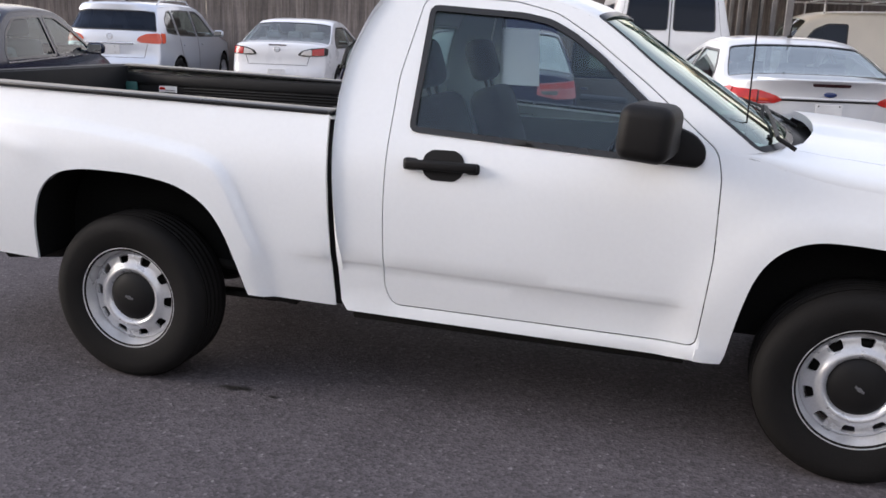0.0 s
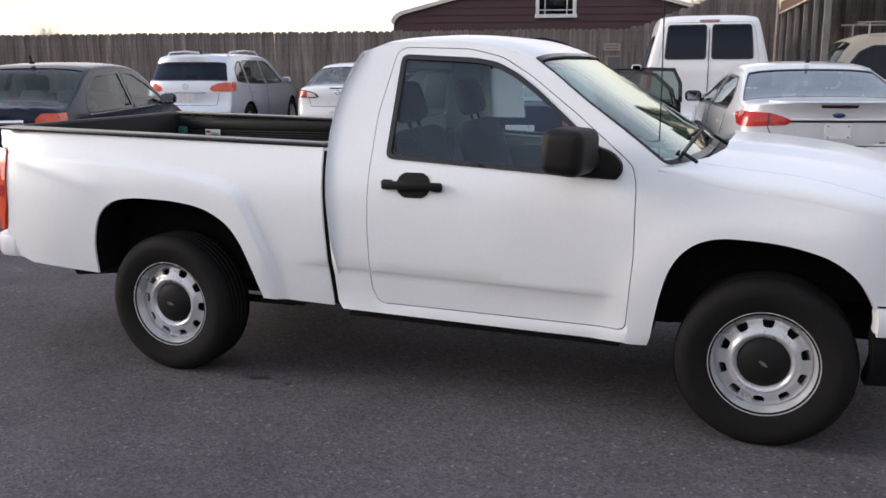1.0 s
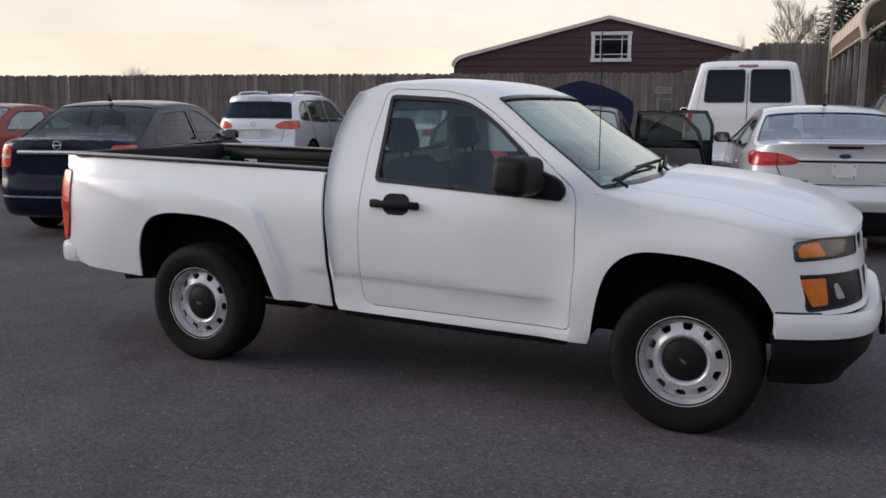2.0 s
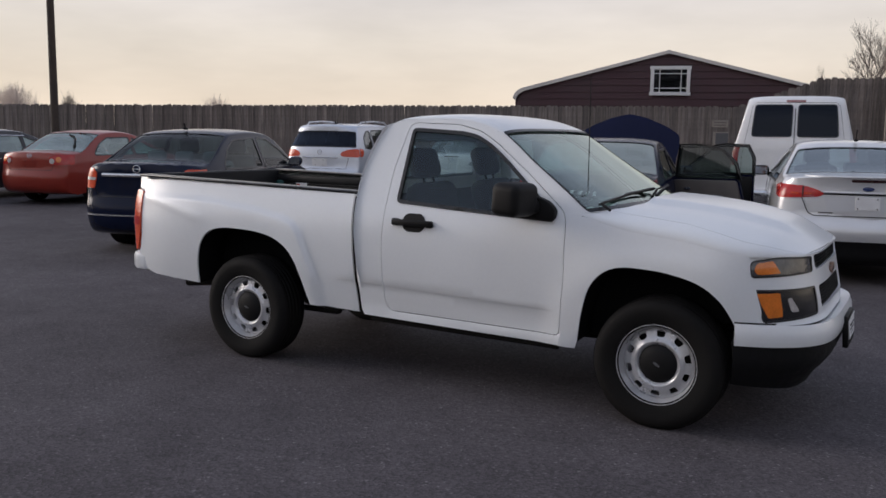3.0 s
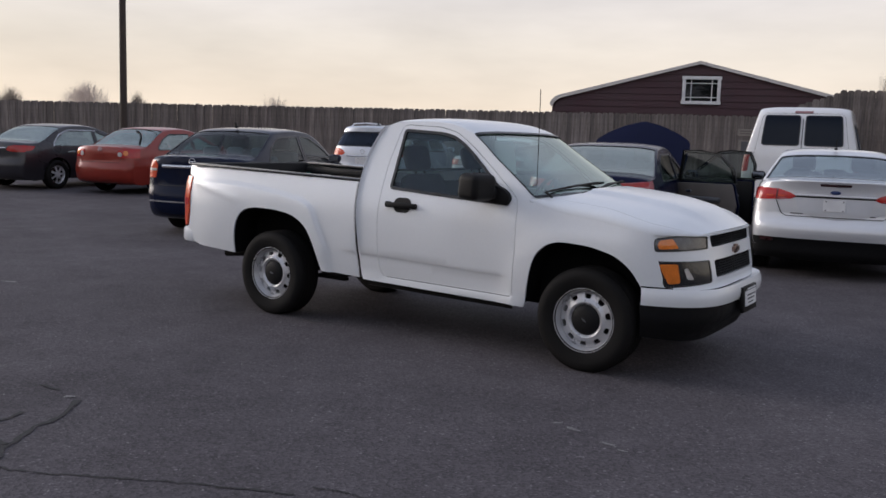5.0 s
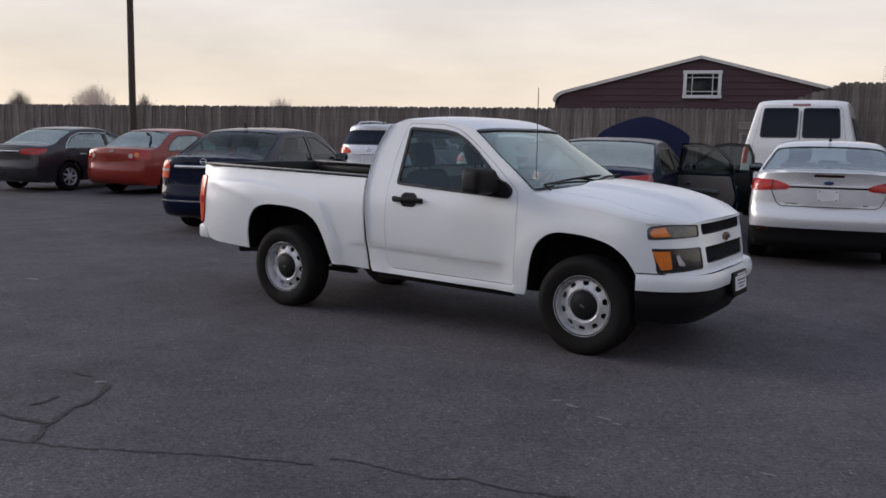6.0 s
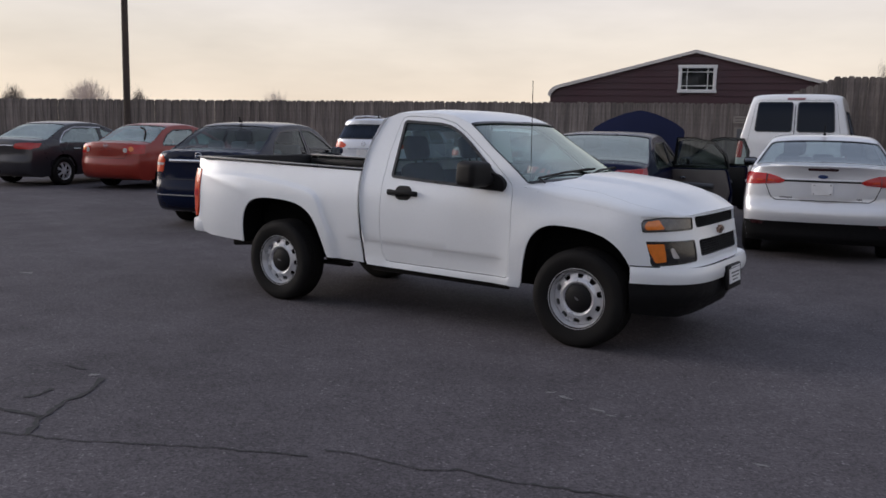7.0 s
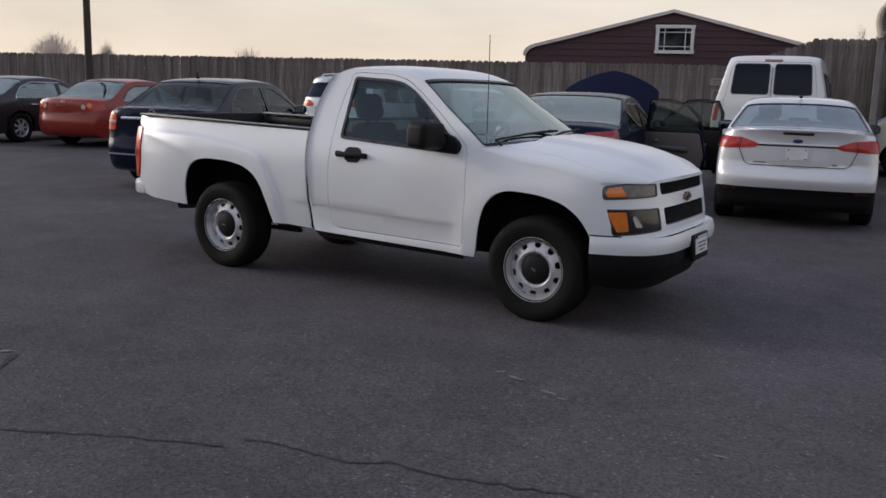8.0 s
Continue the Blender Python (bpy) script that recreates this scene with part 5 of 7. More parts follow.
badge = [(-0.075, -0.016), (-0.028, -0.016), (-0.028, -0.030), (0.028, -0.030), (0.028, -0.016), (0.075, -0.016), (0.065, 0.016), (0.028, 0.016), (0.028, 0.030), (-0.028, 0.030), (-0.028, 0.016), (-0.065, 0.016)]
part("front_badge", prism([(a, 0.808 + b) for a, b in badge], 2.112, 2.134, "yz", 0.003), GOLD, truck, "dull bronze cross-shaped badge")
for mir in (False, True):
    g = mirrored if mir else (lambda q: q)
    hl = part("headlight", g(patch(grown(head_line, -0.002), fas, 0.025, (), (1, -1, 0), 0.012, 0.0)), HEAD_CLEAR, truck, "clear headlight with an amber side lens")
    part("side_lens", g(patch(rounded([(0.535, 0.850), (0.650, 0.842), (0.662, 0.866), (0.650, 0.898), (0.575, 0.911)], 0.010, 3), fas, 0.02, (), (1, -1, 0), 0.004, 0.003)), LAMP_AMBER, hl, "amber side lens")
    part("headlight_seal", g(patch(grown(head_line, 0.003), fas, 0.03, [grown(head_line, -0.006)], (1, -1, 0), 0.006, 0.004)), SMOOTH_BLACK, hl)
    ll = part("turn_lamp", g(patch(grown(low_line, -0.002), fas, 0.025, (), (1, -1, 0), 0.012, 0.0)), LAMP_DARK, truck, "smoked lower lamp with an amber turn lens")
    part("turn_lens", g(patch(rounded([(0.545, 0.632), (0.612, 0.624), (0.640, 0.69), (0.656, 0.748), (0.55, 0.752)], 0.008, 3), fas, 0.02, (), (1, -1, 0), 0.004, 0.003)), LAMP_AMBER, ll, "amber turn lens")
    part("bulb_reflector", g(patch(rounded([(0.455, 0.655), (0.50, 0.655), (0.515, 0.72), (0.495, 0.73)], 0.012, 3), fas, 0.02, (), (1, -1, 0), 0.004, 0.005)), LENS_PALE, ll)
    part("lower_lamp_seal", g(patch(grown(low_line, 0.003), fas, 0.03, [grown(low_line, -0.006)], (1, -1, 0), 0.006, 0.004)), SMOOTH_BLACK, ll)


def bumper_skin(a, z):
    s = math.sin(radians(max(-89.0, min(89.0, a * 100))))
    k = (z - 0.535) / 0.08
    b = 0.075 - 0.028 * k * k
    return 1.6 + (0.545 + b) * bow(s), -(0.835 + b * 0.55) * math.copysign(abs(s) ** 0.75, s), z


def valance_skin(a, z):
    s = math.sin(radians(max(-89.0, min(89.0, a * 100))))
    b = 0.045 - 0.115 * smooth01(0.42, 0.22, z)
    return 1.6 + (0.545 + b) * bow(s), -(0.835 + b * 0.55) * math.copysign(abs(s) ** 0.75, s), z


part("front_bumper", patch([(-0.755, 0.486), (0.755, 0.486), (0.755, 0.596), (-0.755, 0.596)], bumper_skin, 0.03, (), (1, 0, 0), 0.07), WHITE, truck, "white painted front bumper")
for sg in (-1, 1):
    part("bumper_gap", tube([bumper_skin(sg * a, 0.602) for a in np.linspace(0.60, 0.757, 10)], 0.0045, 5), SEAM, truck)
part("front_valance", patch([(-0.76, 0.495), (-0.74, 0.27), (-0.40, 0.240), (0.40, 0.240), (0.74, 0.27), (0.76, 0.495)], valance_skin, 0.04, (), (1, 0, 0), 0.05), GRILLE, truck, "black plastic lower bumper")
plate = part("front_plate_holder", rbox((2.228, 0.02, 0.475), (0.03, 0.33, 0.175), 0.008, 2, (0, -4, 0)), PLASTIC, truck, "black plate frame with a white insert")
part("plate", rbox((2.244, 0.02, 0.482), (0.006, 0.27, 0.105), 0.003, 1, (0, -4, 0)), PLATE_WHITE, plate)
for k in range(3):
    part("plate_bar", rbox((2.248, 0.02, 0.505 - 0.026 * k), (0.003, 0.19 - 0.03 * k, 0.010), 0.001, 1, (0, -4, 0)), DASH, plate)
for k in range(2):
    part("plate_bar", rbox((2.246, 0.02, 0.548 - 0.143 * k), (0.003, 0.21, 0.010), 0.001, 1, (0, -4, 0)), PLATE_WHITE, plate)

# cowl, wipers, aerial
cowl_line = [(0.90, -0.74), (0.97, -0.75), (1.10, -0.70), (1.25, -0.35), (1.27, 0), (1.25, 0.35), (1.10, 0.70), (0.97, 0.75), (0.90, 0.74), (1.06, 0.45), (1.12, 0), (1.06, -0.45)]
part("copane_linepanel", patch(cowl_line, lambda x, y: (x, y, 1.108 - 0.06 * (y / 0.75) ** 4 + 0.012 * math.sin(40 * x)), 0.04, (), (0, 0, 1), 0.02), PLASTIC, truck, "black plastic cowl below the windshield")
for y0, y1, nm in ((-0.56, 0.02, 0), (0.02, 0.55, 1)):
    a = Vector(cab.top(CT[12] - 0.03, (y0 - 0.02) / 0.80))
    b = Vector(cab.top(CT[12] - 0.10, y1 / 0.80))
    up = Vector((0.45, 0, 0.85)) * 0.022
    arm = tube([a + up + Vector((0.06, -0.02, -0.03)), a + up * 1.2, a.lerp(b, 0.5) + up * 1.4, b + up], 0.008, 6)
    blade = tube([a.lerp(b, 0.05) + up * 0.5 + Vector((-0.02, 0, 0)), a.lerp(b, 0.5) + up * 0.55 + Vector((-0.03, 0, 0.01)), b.lerp(a, -0.12) + up * 0.5], 0.009, 6)
    wiper = part("windshield_wiper", arm, PLASTIC, truck)
    part("wiper_blade", blade, RUBBER, wiper)
part("radio_aerial", join(tube([(0.934, -0.69, 1.10), (0.932, -0.689, 1.45), (0.928, -0.687, 1.84)], 0.0028, 6), moved(lathe([(0.018, 1.07), (0.016, 1.09), (0.008, 1.12), (0.004, 1.14)], 12, "z"), pose(0.934, -0.69, 0))), PLASTIC, truck, "thin black radio aerial")

# wheel wells and underbody
for sg in (-1, 1):
    for line, nm in ((rear_arch, 0), (front_arch, 1)):
        pts = resample(line, 0.08, False)
        V = [(x, sg * (truck_half(x, z) - 0.012), z) for x, z in pts] + [(x, sg * 0.60, z + 0.01) for x, z in pts]
        k = len(pts)
        F = [(i, i + 1, k + i + 1, k + i) for i in range(k - 1)] + [tuple(range(k, 2 * k))]
        part("wheel_well", (np.array(V), F), WELL, truck)
under = join(rbox((-0.1, -0.42, 0.42), (4.4, 0.08, 0.12), 0.01), rbox((-0.1, 0.42, 0.42), (4.4, 0.08, 0.12), 0.01), rbox((0.18, 0, 0.43), (1.45, 1.50, 0.10), 0.02), rbox((-1.55, 0, 0.60), (1.85, 1.1, 0.05), 0.01), rbox((1.45, 0, 0.62), (0.9, 0.80, 0.5), 0.05))
part("chassis", under, DARKMETAL, truck)
part("rear_axle", join(tube([(REAR_X, -0.66, 0.33), (REAR_X, 0.66, 0.33)], 0.045, 12), rbox((REAR_X, 0, 0.33), (0.26, 0.24, 0.26), 0.09, 3), rbox((REAR_X, -0.5, 0.30), (1.1, 0.06, 0.03), 0.01), rbox((REAR_X, 0.5, 0.30), (1.1, 0.06, 0.03), 0.01)), DARKMETAL, truck)
part("exhaust_pipe", tube([(0.8, -0.25, 0.36), (-0.6, -0.30, 0.36), (-0.85, -0.52, 0.39), (-1.0, -0.58, 0.45), (-1.5, -0.58, 0.47), (-2.2, -0.60, 0.40)], 0.03, 10), DARKMETAL, truck)
part("mud_shield", rbox((-0.80, -0.66, 0.385), (0.20, 0.22, 0.02), 0.006, 1, (0, 6, 0)), DARKMETAL, truck)
part("fuel_tank", join(rbox((-0.45, 0.28, 0.37), (1.05, 0.46, 0.24), 0.05, 3), *[rbox((-0.75 + 0.55 * k, 0.28, 0.37), (0.04, 0.475, 0.255), 0.03, 2) for k in range(2)]), DARKMETAL, truck, "black plastic fuel tank")
part("spare_tyre", moved(lathe([(0.15, -0.09), (0.20, -0.10), (0.30, -0.105), (0.345, -0.08), (0.355, 0.0), (0.345, 0.08), (0.30, 0.105), (0.15, 0.09)], 28, "z"), pose(-2.02, 0.0, 0.44)), RUBBER, truck)
part("gearbox", join(rbox((0.65, 0.05, 0.36), (0.75, 0.34, 0.24), 0.07, 3), tube([(0.3, 0.05, 0.36), (-1.3, 0.0, 0.34)], 0.035, 10), rbox((0.35, 0, 0.31), (0.10, 0.95, 0.06), 0.02, 2)), DARKMETAL, truck)
for sg in (-1, 1):
    part("sill_flange", rbox((0.17, sg * 0.735, 0.348), (1.28, 0.02, 0.05), 0.006, 1, (0, 0.9, 0)), DARKMETAL, truck, "dark flange under the sill")
wheels_of(truck, (FRONT_X, REAR_X), 0.722, 0.352, steel_wheel, stand=0.346)

# cabin
part("cabin_tub", join(rbox((0.2, 0, 0.56), (1.40, 1.44, 0.05), 0.01), rbox((-0.455, 0, 0.85), (0.03, 1.40, 0.55), 0.01), rbox((0.25, -0.765, 0.80), (1.1, 0.03, 0.46), 0.02), rbox((0.25, 0.765, 0.80), (1.1, 0.03, 0.46), 0.02)), DASH, truck)
part("dashboard", join(rbox((0.82, 0, 0.96), (0.34, 1.38, 0.22), 0.08, 4), rbox((0.72, 0.36, 1.06), (0.22, 0.38, 0.09), 0.04, 3), rbox((0.93, 0, 1.05), (0.22, 1.32, 0.05), 0.02, 2)), DASH, truck)
part("steering_wheel", moved(join(tube([(0.185 * math.cos(a), 0.185 * math.sin(a), 0) for a in np.linspace(0, 2 * math.pi, 28)], 0.014, 8), rbox((0, 0, -0.01), (0.13, 0.12, 0.05), 0.02), rbox((0, 0, -0.005), (0.34, 0.035, 0.02), 0.008), tube([(0, 0, -0.02), (0, 0, -0.25)], 0.03)), pose(0.47, 0.36, 1.05, 0, -62, 0)), PLASTIC, truck)
for y in (-0.36, 0.36):
    part("seat", moved(seat_geo(0.48, 0.56, 18), pose(-0.10 if y < 0 else -0.02, y, 0.64)), CLOTH, truck, "grey cloth bucket seat with headrest")
part("centre_console", rbox((0.15, 0, 0.78), (0.6, 0.16, 0.22), 0.04, 3), DASH, truck)
part("headliner", patch([(CT[4], -0.60), (CT[8], -0.60), (CT[8], 0.60), (CT[4], 0.60)], cab_top, 0.12, (), (0, 0, -1), 0, 0.03), CLOTH_LIGHT, truck)

# near-black strip set in the cab-to-bed gap, standing in for its shade
gap_strip = patch([(-0.495, 0.40), (-0.512, 1.12), (-0.575, 1.12), (-0.56, 0.40)], lambda x, z: (x, -truck_half(-0.52, max(z, 0.44)) + 0.016, z), 0.08, (), (0, -1, 0), 0.02)
for mir in (False, True):
    part("cab_gap_shade", mirrored(gap_strip) if mir else gap_strip, WELL, truck)
part("window_paper", patch([(-0.25, 1.19), (-0.015, 1.19), (-0.015, 1.475), (-0.25, 1.475)], lambda x, z: (x, truck_half(x, z) - 0.022, z), 0.08, (), (0, -1, 0)), PAPER, truck, "sheet of white paper on the far window")

part("dash_papers", join(rbox((0.86, -0.15, 1.092), (0.10, 0.07, 0.03), 0.012, 2, (10, 8, 25)), rbox((0.93, 0.12, 1.085), (0.09, 0.14, 0.004), 0.001, 1, (0, 4, 12))), PLATE_WHITE, truck, "crumpled white papers on the dashboard")

# ---------------------------------------------------------------- parked cars
def car_pose(x, y, yaw, length):
    """Pose of a car whose rear bumper's middle stands at (x, y) and whose nose points yaw degrees left of +y."""
    a = radians(yaw)
    f = Vector((-math.sin(a), math.cos(a)))
    c = Vector((x, y)) + f * length / 2
    return pose(c.x, c.y, land(c.y), math.degrees(-SLOPE * math.sin(a)), -math.degrees(SLOPE * math.cos(a)), 90 + yaw)


def half_width(L, W, belt, tumble=0.40, tail=0.15):
    def w(x, z):
        r = W / 2
        t = abs(x) / (L / 2)
        r *= 1 - (tail if x < 0 else 0.20) * t ** 5
        if z < 0.62:
            r -= 0.05 * ((0.62 - z) / 0.4) ** 2
        else:
            k = (min(z, belt) - 0.62) / (belt - 0.62)
            r -= 0.035 * k * k
        if z > belt:
            r -= (z - belt) * tumble
        return r
    return w


def sedan_lines(L, H, deck, bl0, bl1, ws0, ws1, hood, lip=0.12, front=0.0):
    """Middle and edge lines of a three-box car, x from the rear bumper."""
    mid = (bl1 + ws0) / 2
    P = [(0.22, 0.22), (0.07, 0.27), (0.01, 0.38), (0.0, 0.50), (0.015, 0.62), (0.045, 0.665), (0.055, 0.72), (0.07, deck - 0.12), (lip - 0.03, deck - 0.04), (lip, deck), (bl0, deck + 0.025), (bl1 - 0.06, H - 0.075), (bl1 + 0.18, H - 0.022), (mid, H), (ws0 - 0.25, H - 0.03), (ws0, H - 0.09), (ws1, hood + 0.05), (ws1 + 0.22, hood), (L - 0.55, hood - 0.10), (L - 0.15, hood - 0.24), (L - 0.02, 0.60), (L, 0.45), (L - 0.1, 0.22)]
    E = [(0.40, 0.22), (0.28, 0.27), (0.235, 0.38), (0.225, 0.50), (0.235, 0.62), (0.25, 0.665), (0.255, 0.72), (0.275, deck - 0.15), (0.32, deck - 0.105), (0.37, deck - 0.075), (bl0 - 0.06, deck - 0.045), (bl1 - 0.04, H - 0.155), (bl1 + 0.16, H - 0.095), (mid, H - 0.075), (ws0 - 0.27, H - 0.095), (ws0 - 0.06, H - 0.15), (ws1 - 0.22, hood - 0.02), (ws1 + 0.0, hood - 0.085), (L - 0.62, hood - 0.19), (L - 0.38, hood - 0.32), (L - 0.32, 0.60), (L - 0.32, 0.45), (L - 0.4, 0.22)]
    return [(x - L / 2, z) for x, z in P], [(x - L / 2, z) for x, z in E]


class Car:
    """Builds a car's skin with its openings, then takes lamps and trim on that skin."""

    def __init__(self, name, label, place, L, W, H, P, E, belt, paint, glass_i, rear_i, wind_i, windows, axles, R, rear_glass=None, tumble=0.40, tail=0.15, seats=True, n=2.6, rear_u=0.80, spokes=7, valance=0.40, headrests=CLOTH, skip_right=False, mirrors=None):
        self.root = thing(name, label, "car", place)
        self.L, self.W, self.H = L, W, H
        self.h = h = Hull(P, E, half_width(L, W, belt, tumble, tail), n)
        self.T = T = h.T
        self.paint = paint
        self.B = 0.8
        top = lambda s, b: h.top(s, b / self.B)
        self.top = top
        rear_hole = rounded([(T[rear_i[0]] + rear_i[2], -self.B * rear_u), (T[rear_i[1]] + rear_i[3], -self.B * rear_u * 0.92), (T[rear_i[1]] + rear_i[3], self.B * rear_u * 0.92), (T[rear_i[0]] + rear_i[2], self.B * rear_u)], 0.07, 4)
        wind_hole = rounded([(T[wind_i[0]] + 0.03, -self.B * 0.8), (T[wind_i[1]] - 0.03, -self.B * 0.86), (T[wind_i[1]] - 0.03, self.B * 0.86), (T[wind_i[0]] + 0.03, self.B * 0.8)], 0.06, 3)
        self.rear_hole = rear_hole
        strip = patch([(0, -self.B), (T[-1], -self.B), (T[-1], self.B), (0, self.B)], top, 0.075, [rear_hole, wind_hole], (0, 0, 1), 0.015)
        low = 0.20
        out = h.edge(0, T[-1], 0.07)
        out += [(axles[0] + R + 0.1, low)]
        for a in axles:
            out += arch(a, R + 0.01, R + 0.055, low + 0.03, 14)
        out += [(-L / 2 + 0.45, low)]
        wins = [rounded(w, 0.04, 3) for w in windows]
        side = patch(out, h.side, 0.08, wins, (0, -1, 0), 0.015)
        side_l = mirrored(side)
        self.body = part("body", join(strip, side, side_l), paint, self.root)
        self.rear_window = part("rear_window", patch(grown(rear_hole, 0.004), top, 0.10, (), (-1, 0, 1), 0, -0.006), glass_i if rear_glass is None else rear_glass, self.root)
        part("window_band", patch(grown(rear_hole, 0.004), top, 0.07, [grown(rear_hole, -0.022)], (-1, 0, 1), 0.003, 0.002), SMOOTH_BLACK, self.rear_window)
        part("windshield", patch(grown(wind_hole, 0.004), top, 0.12, (), (1, 0, 1), 0, -0.006), GLASS_CAR, self.root)
        for w in wins:
            for g in ((lambda q: q), mirrored):
                pane = part("side_window", g(patch(grown(w, 0.003), h.side, 0.12, (), (0, -1, 0), 0, -0.008)), glass_i, self.root)
                part("window_surround", g(patch(grown(w, 0.012), h.side, 0.07, [grown(w, -0.012)], (0, -1, 0), 0.003, 0.003)), SMOOTH_BLACK, pane)
        # floor pan, wells, cabin
        part("underbody", join(rbox((0, 0, 0.27), (L - 0.7, W - 0.36, 0.10), 0.02, 1), rbox((0.1, 0, 0.42), (L * 0.52, W - 0.22, 0.25), 0.02, 1)), DARKMETAL, self.root)
        for a in axles:
            for sg in (-1, 1):
                pts = arch(a, R + 0.01, R + 0.05, low + 0.03, 12)
                k = len(pts)
                V = [(x, sg * (h.W(x, z) - 0.01), z) for x, z in pts] + [(x, sg * (W / 2 - 0.30), z) for x, z in pts]
                part("wheel_well", (np.array(V), [(i, i + 1, k + i + 1, k + i) for i in range(k - 1)] + [tuple(range(k, 2 * k))]), WELL, self.root)
        if seats:
            xb = axles[1] + 0.42
            cabin_w = W - 0.36
            part("rear_seat", join(rbox((xb, 0, 0.86), (0.16, cabin_w, 0.52), 0.06, 3, (0, -18, 0)), *[rbox((xb - 0.12, y, 1.165), (0.10, 0.26, 0.14), 0.045, 3) for y in (-0.40, 0.0, 0.40)]), headrests, self.root)
            part("parcel_shelf", rbox((xb - 0.42, 0, belt + 0.045), (0.62, cabin_w, 0.03), 0.01, 1), DASH, self.root)
            for y in (-0.36, 0.36):
                part("front_seat", moved(seat_geo(0.50, 0.60, 16), pose(xb + 0.92, y, 0.56)), headrests, self.root)
            part("dashboard", rbox((axles[0] - 0.52, 0, 0.86), (0.4, cabin_w + 0.05, 0.22), 0.08, 3), DASH, self.root)
            for sg in (-1, 1):
                part("door_lining", rbox((axles[1] + 1.3, sg * (W / 2 - 0.09), 0.66), (2.2, 0.03, 0.46), 0.01, 1), DASH, self.root)
        for a in axles:
            alloy_wheel(self.root, pose(a, -(W / 2 - 0.13), R, 0, random.uniform(0, 40), 0), R, spokes)
            alloy_wheel(self.root, pose(a, (W / 2 - 0.13), R, 0, random.uniform(0, 40), 180), R, spokes)
        for sg in (-1, 1):
            mx = wind_x = E[wind_i[1]][0] - 0.20
            my = h.W(mx, belt) + 0.10
            part("side_mirror", join(moved(rbox((0, 0, 0), (0.13, 0.20, 0.13), 0.05, 3), pose(mx, sg * my, belt + 0.06)), rbox((mx + 0.02, sg * (my - 0.12), belt + 0.01), (0.07, 0.10, 0.05), 0.02, 2)), mirrors or paint, self.root)
            part("mirror_glass", rbox((mx - 0.066, sg * my, belt + 0.06), (0.004, 0.155, 0.095), 0.0015, 1), MIRROR, self.root)

    def rear_skin(self, s0, s1):
        a, b = self.T[s0], self.T[s1]
        q = self.h.n / 2

        def fn(b_, z):
            v = max(-1.0, min(1.0, b_ / self.B))
            return self.h.rear(math.copysign(math.asin(abs(v) ** q) * 2 / math.pi, v), z, a, b)
        return fn

    def on_rear(self, name, poly, mat, s=(2, 9), lift=0.006, thick=0.008, label="", r=0.012, both=False, parent=None, step=0.04):
        fn = self.rear_skin(*s)
        obs = []
        for g in ([lambda q: q, flip2] if both else [lambda q: q]):
            obs.append(part(name, patch(rounded(g(poly), r, 3), fn, step, (), (-1, 0, 0), thick, lift), mat, parent or self.root, label))
        return obs

    def on_side(self, name, poly, mat, lift=0.005, thick=0.006, label="", r=0.01, sides=(0, 1), parent=None, step=0.05):
        res = []
        for k in sides:
            g = patch(rounded(poly, r, 3), self.h.side, step, (), (0, -1, 0), thick, lift)
            res.append(part(name, mirrored(g) if k else g, mat, parent or self.root, label))
        return res

    def wrap_lamp(self, rear_poly, side_poly, mat, label, s=(2, 9), lift=0.008, name="tail_lamp"):
        """A lamp round both rear corners: a piece on the rear and a piece on the side in one mesh."""
        fn = self.rear_skin(*s)
        res = []
        for k in (0, 1):
            a = patch(rounded(flip2(rear_poly), 0.022, 3), fn, 0.035, (), (-1, 0, 0), 0.01, lift)
            gs = [a]
            if side_poly:
                gs.append(patch(rounded(side_poly, 0.012, 3), self.h.side, 0.04, (), (0, -1, 0), 0.01, lift))
            g = join(*gs)
            res.append(part(name, mirrored(g) if k else g, mat, self.root, label))
        return res

    def seam(self, pts, sides=(0, 1), r=0.004):
        for k in sides:
            P = [self.h.side(x, z) for x, z in resample(pts, 0.08, False)]
            P = [(x, y - 0.0 if not k else -y, z) for x, y, z in P]
            part("door_seam", tube(P, r, 4), SEAM, self.root)

    def rear_seam(self, pts, s=(2, 9), r=0.005):
        fn = self.rear_skin(*s)
        part("lid_seam", tube([fn(u, z) for u, z in resample(pts, 0.05, False)], r, 4), SEAM, self.root)

    def bar(self, name, pts, r, mat, s=(2, 9), lift=0.010, label=""):
        """A rounded moulding along a line on the rear."""
        fn = self.rear_skin(*s)
        P = [Vector(fn(u, z)) - Vector((lift, 0, 0)) for u, z in resample(pts, 0.05, False)]
        return part(name, tube(P, r, 10), mat, self.root, label)

    def plate(self, z, mat=PLATE_WHITE, w=0.31, hgt=0.155, off=0.012, s=(2, 9), holes=True):
        x = self.h.rear(0, z, self.T[s[0]], self.T[s[1]])[0]
        p = part("licence_plate", rbox((x - off, 0, z), (0.008, w, hgt), 0.003, 1), mat, self.root)
        if holes:
            for y in (-0.09, 0.09):
                for dz in (-0.05, 0.05):
                    part("plate_screw", rbox((x - off - 0.005, y, z + dz), (0.004, 0.012, 0.012), 0.001, 1), SEAM, p)
        return p

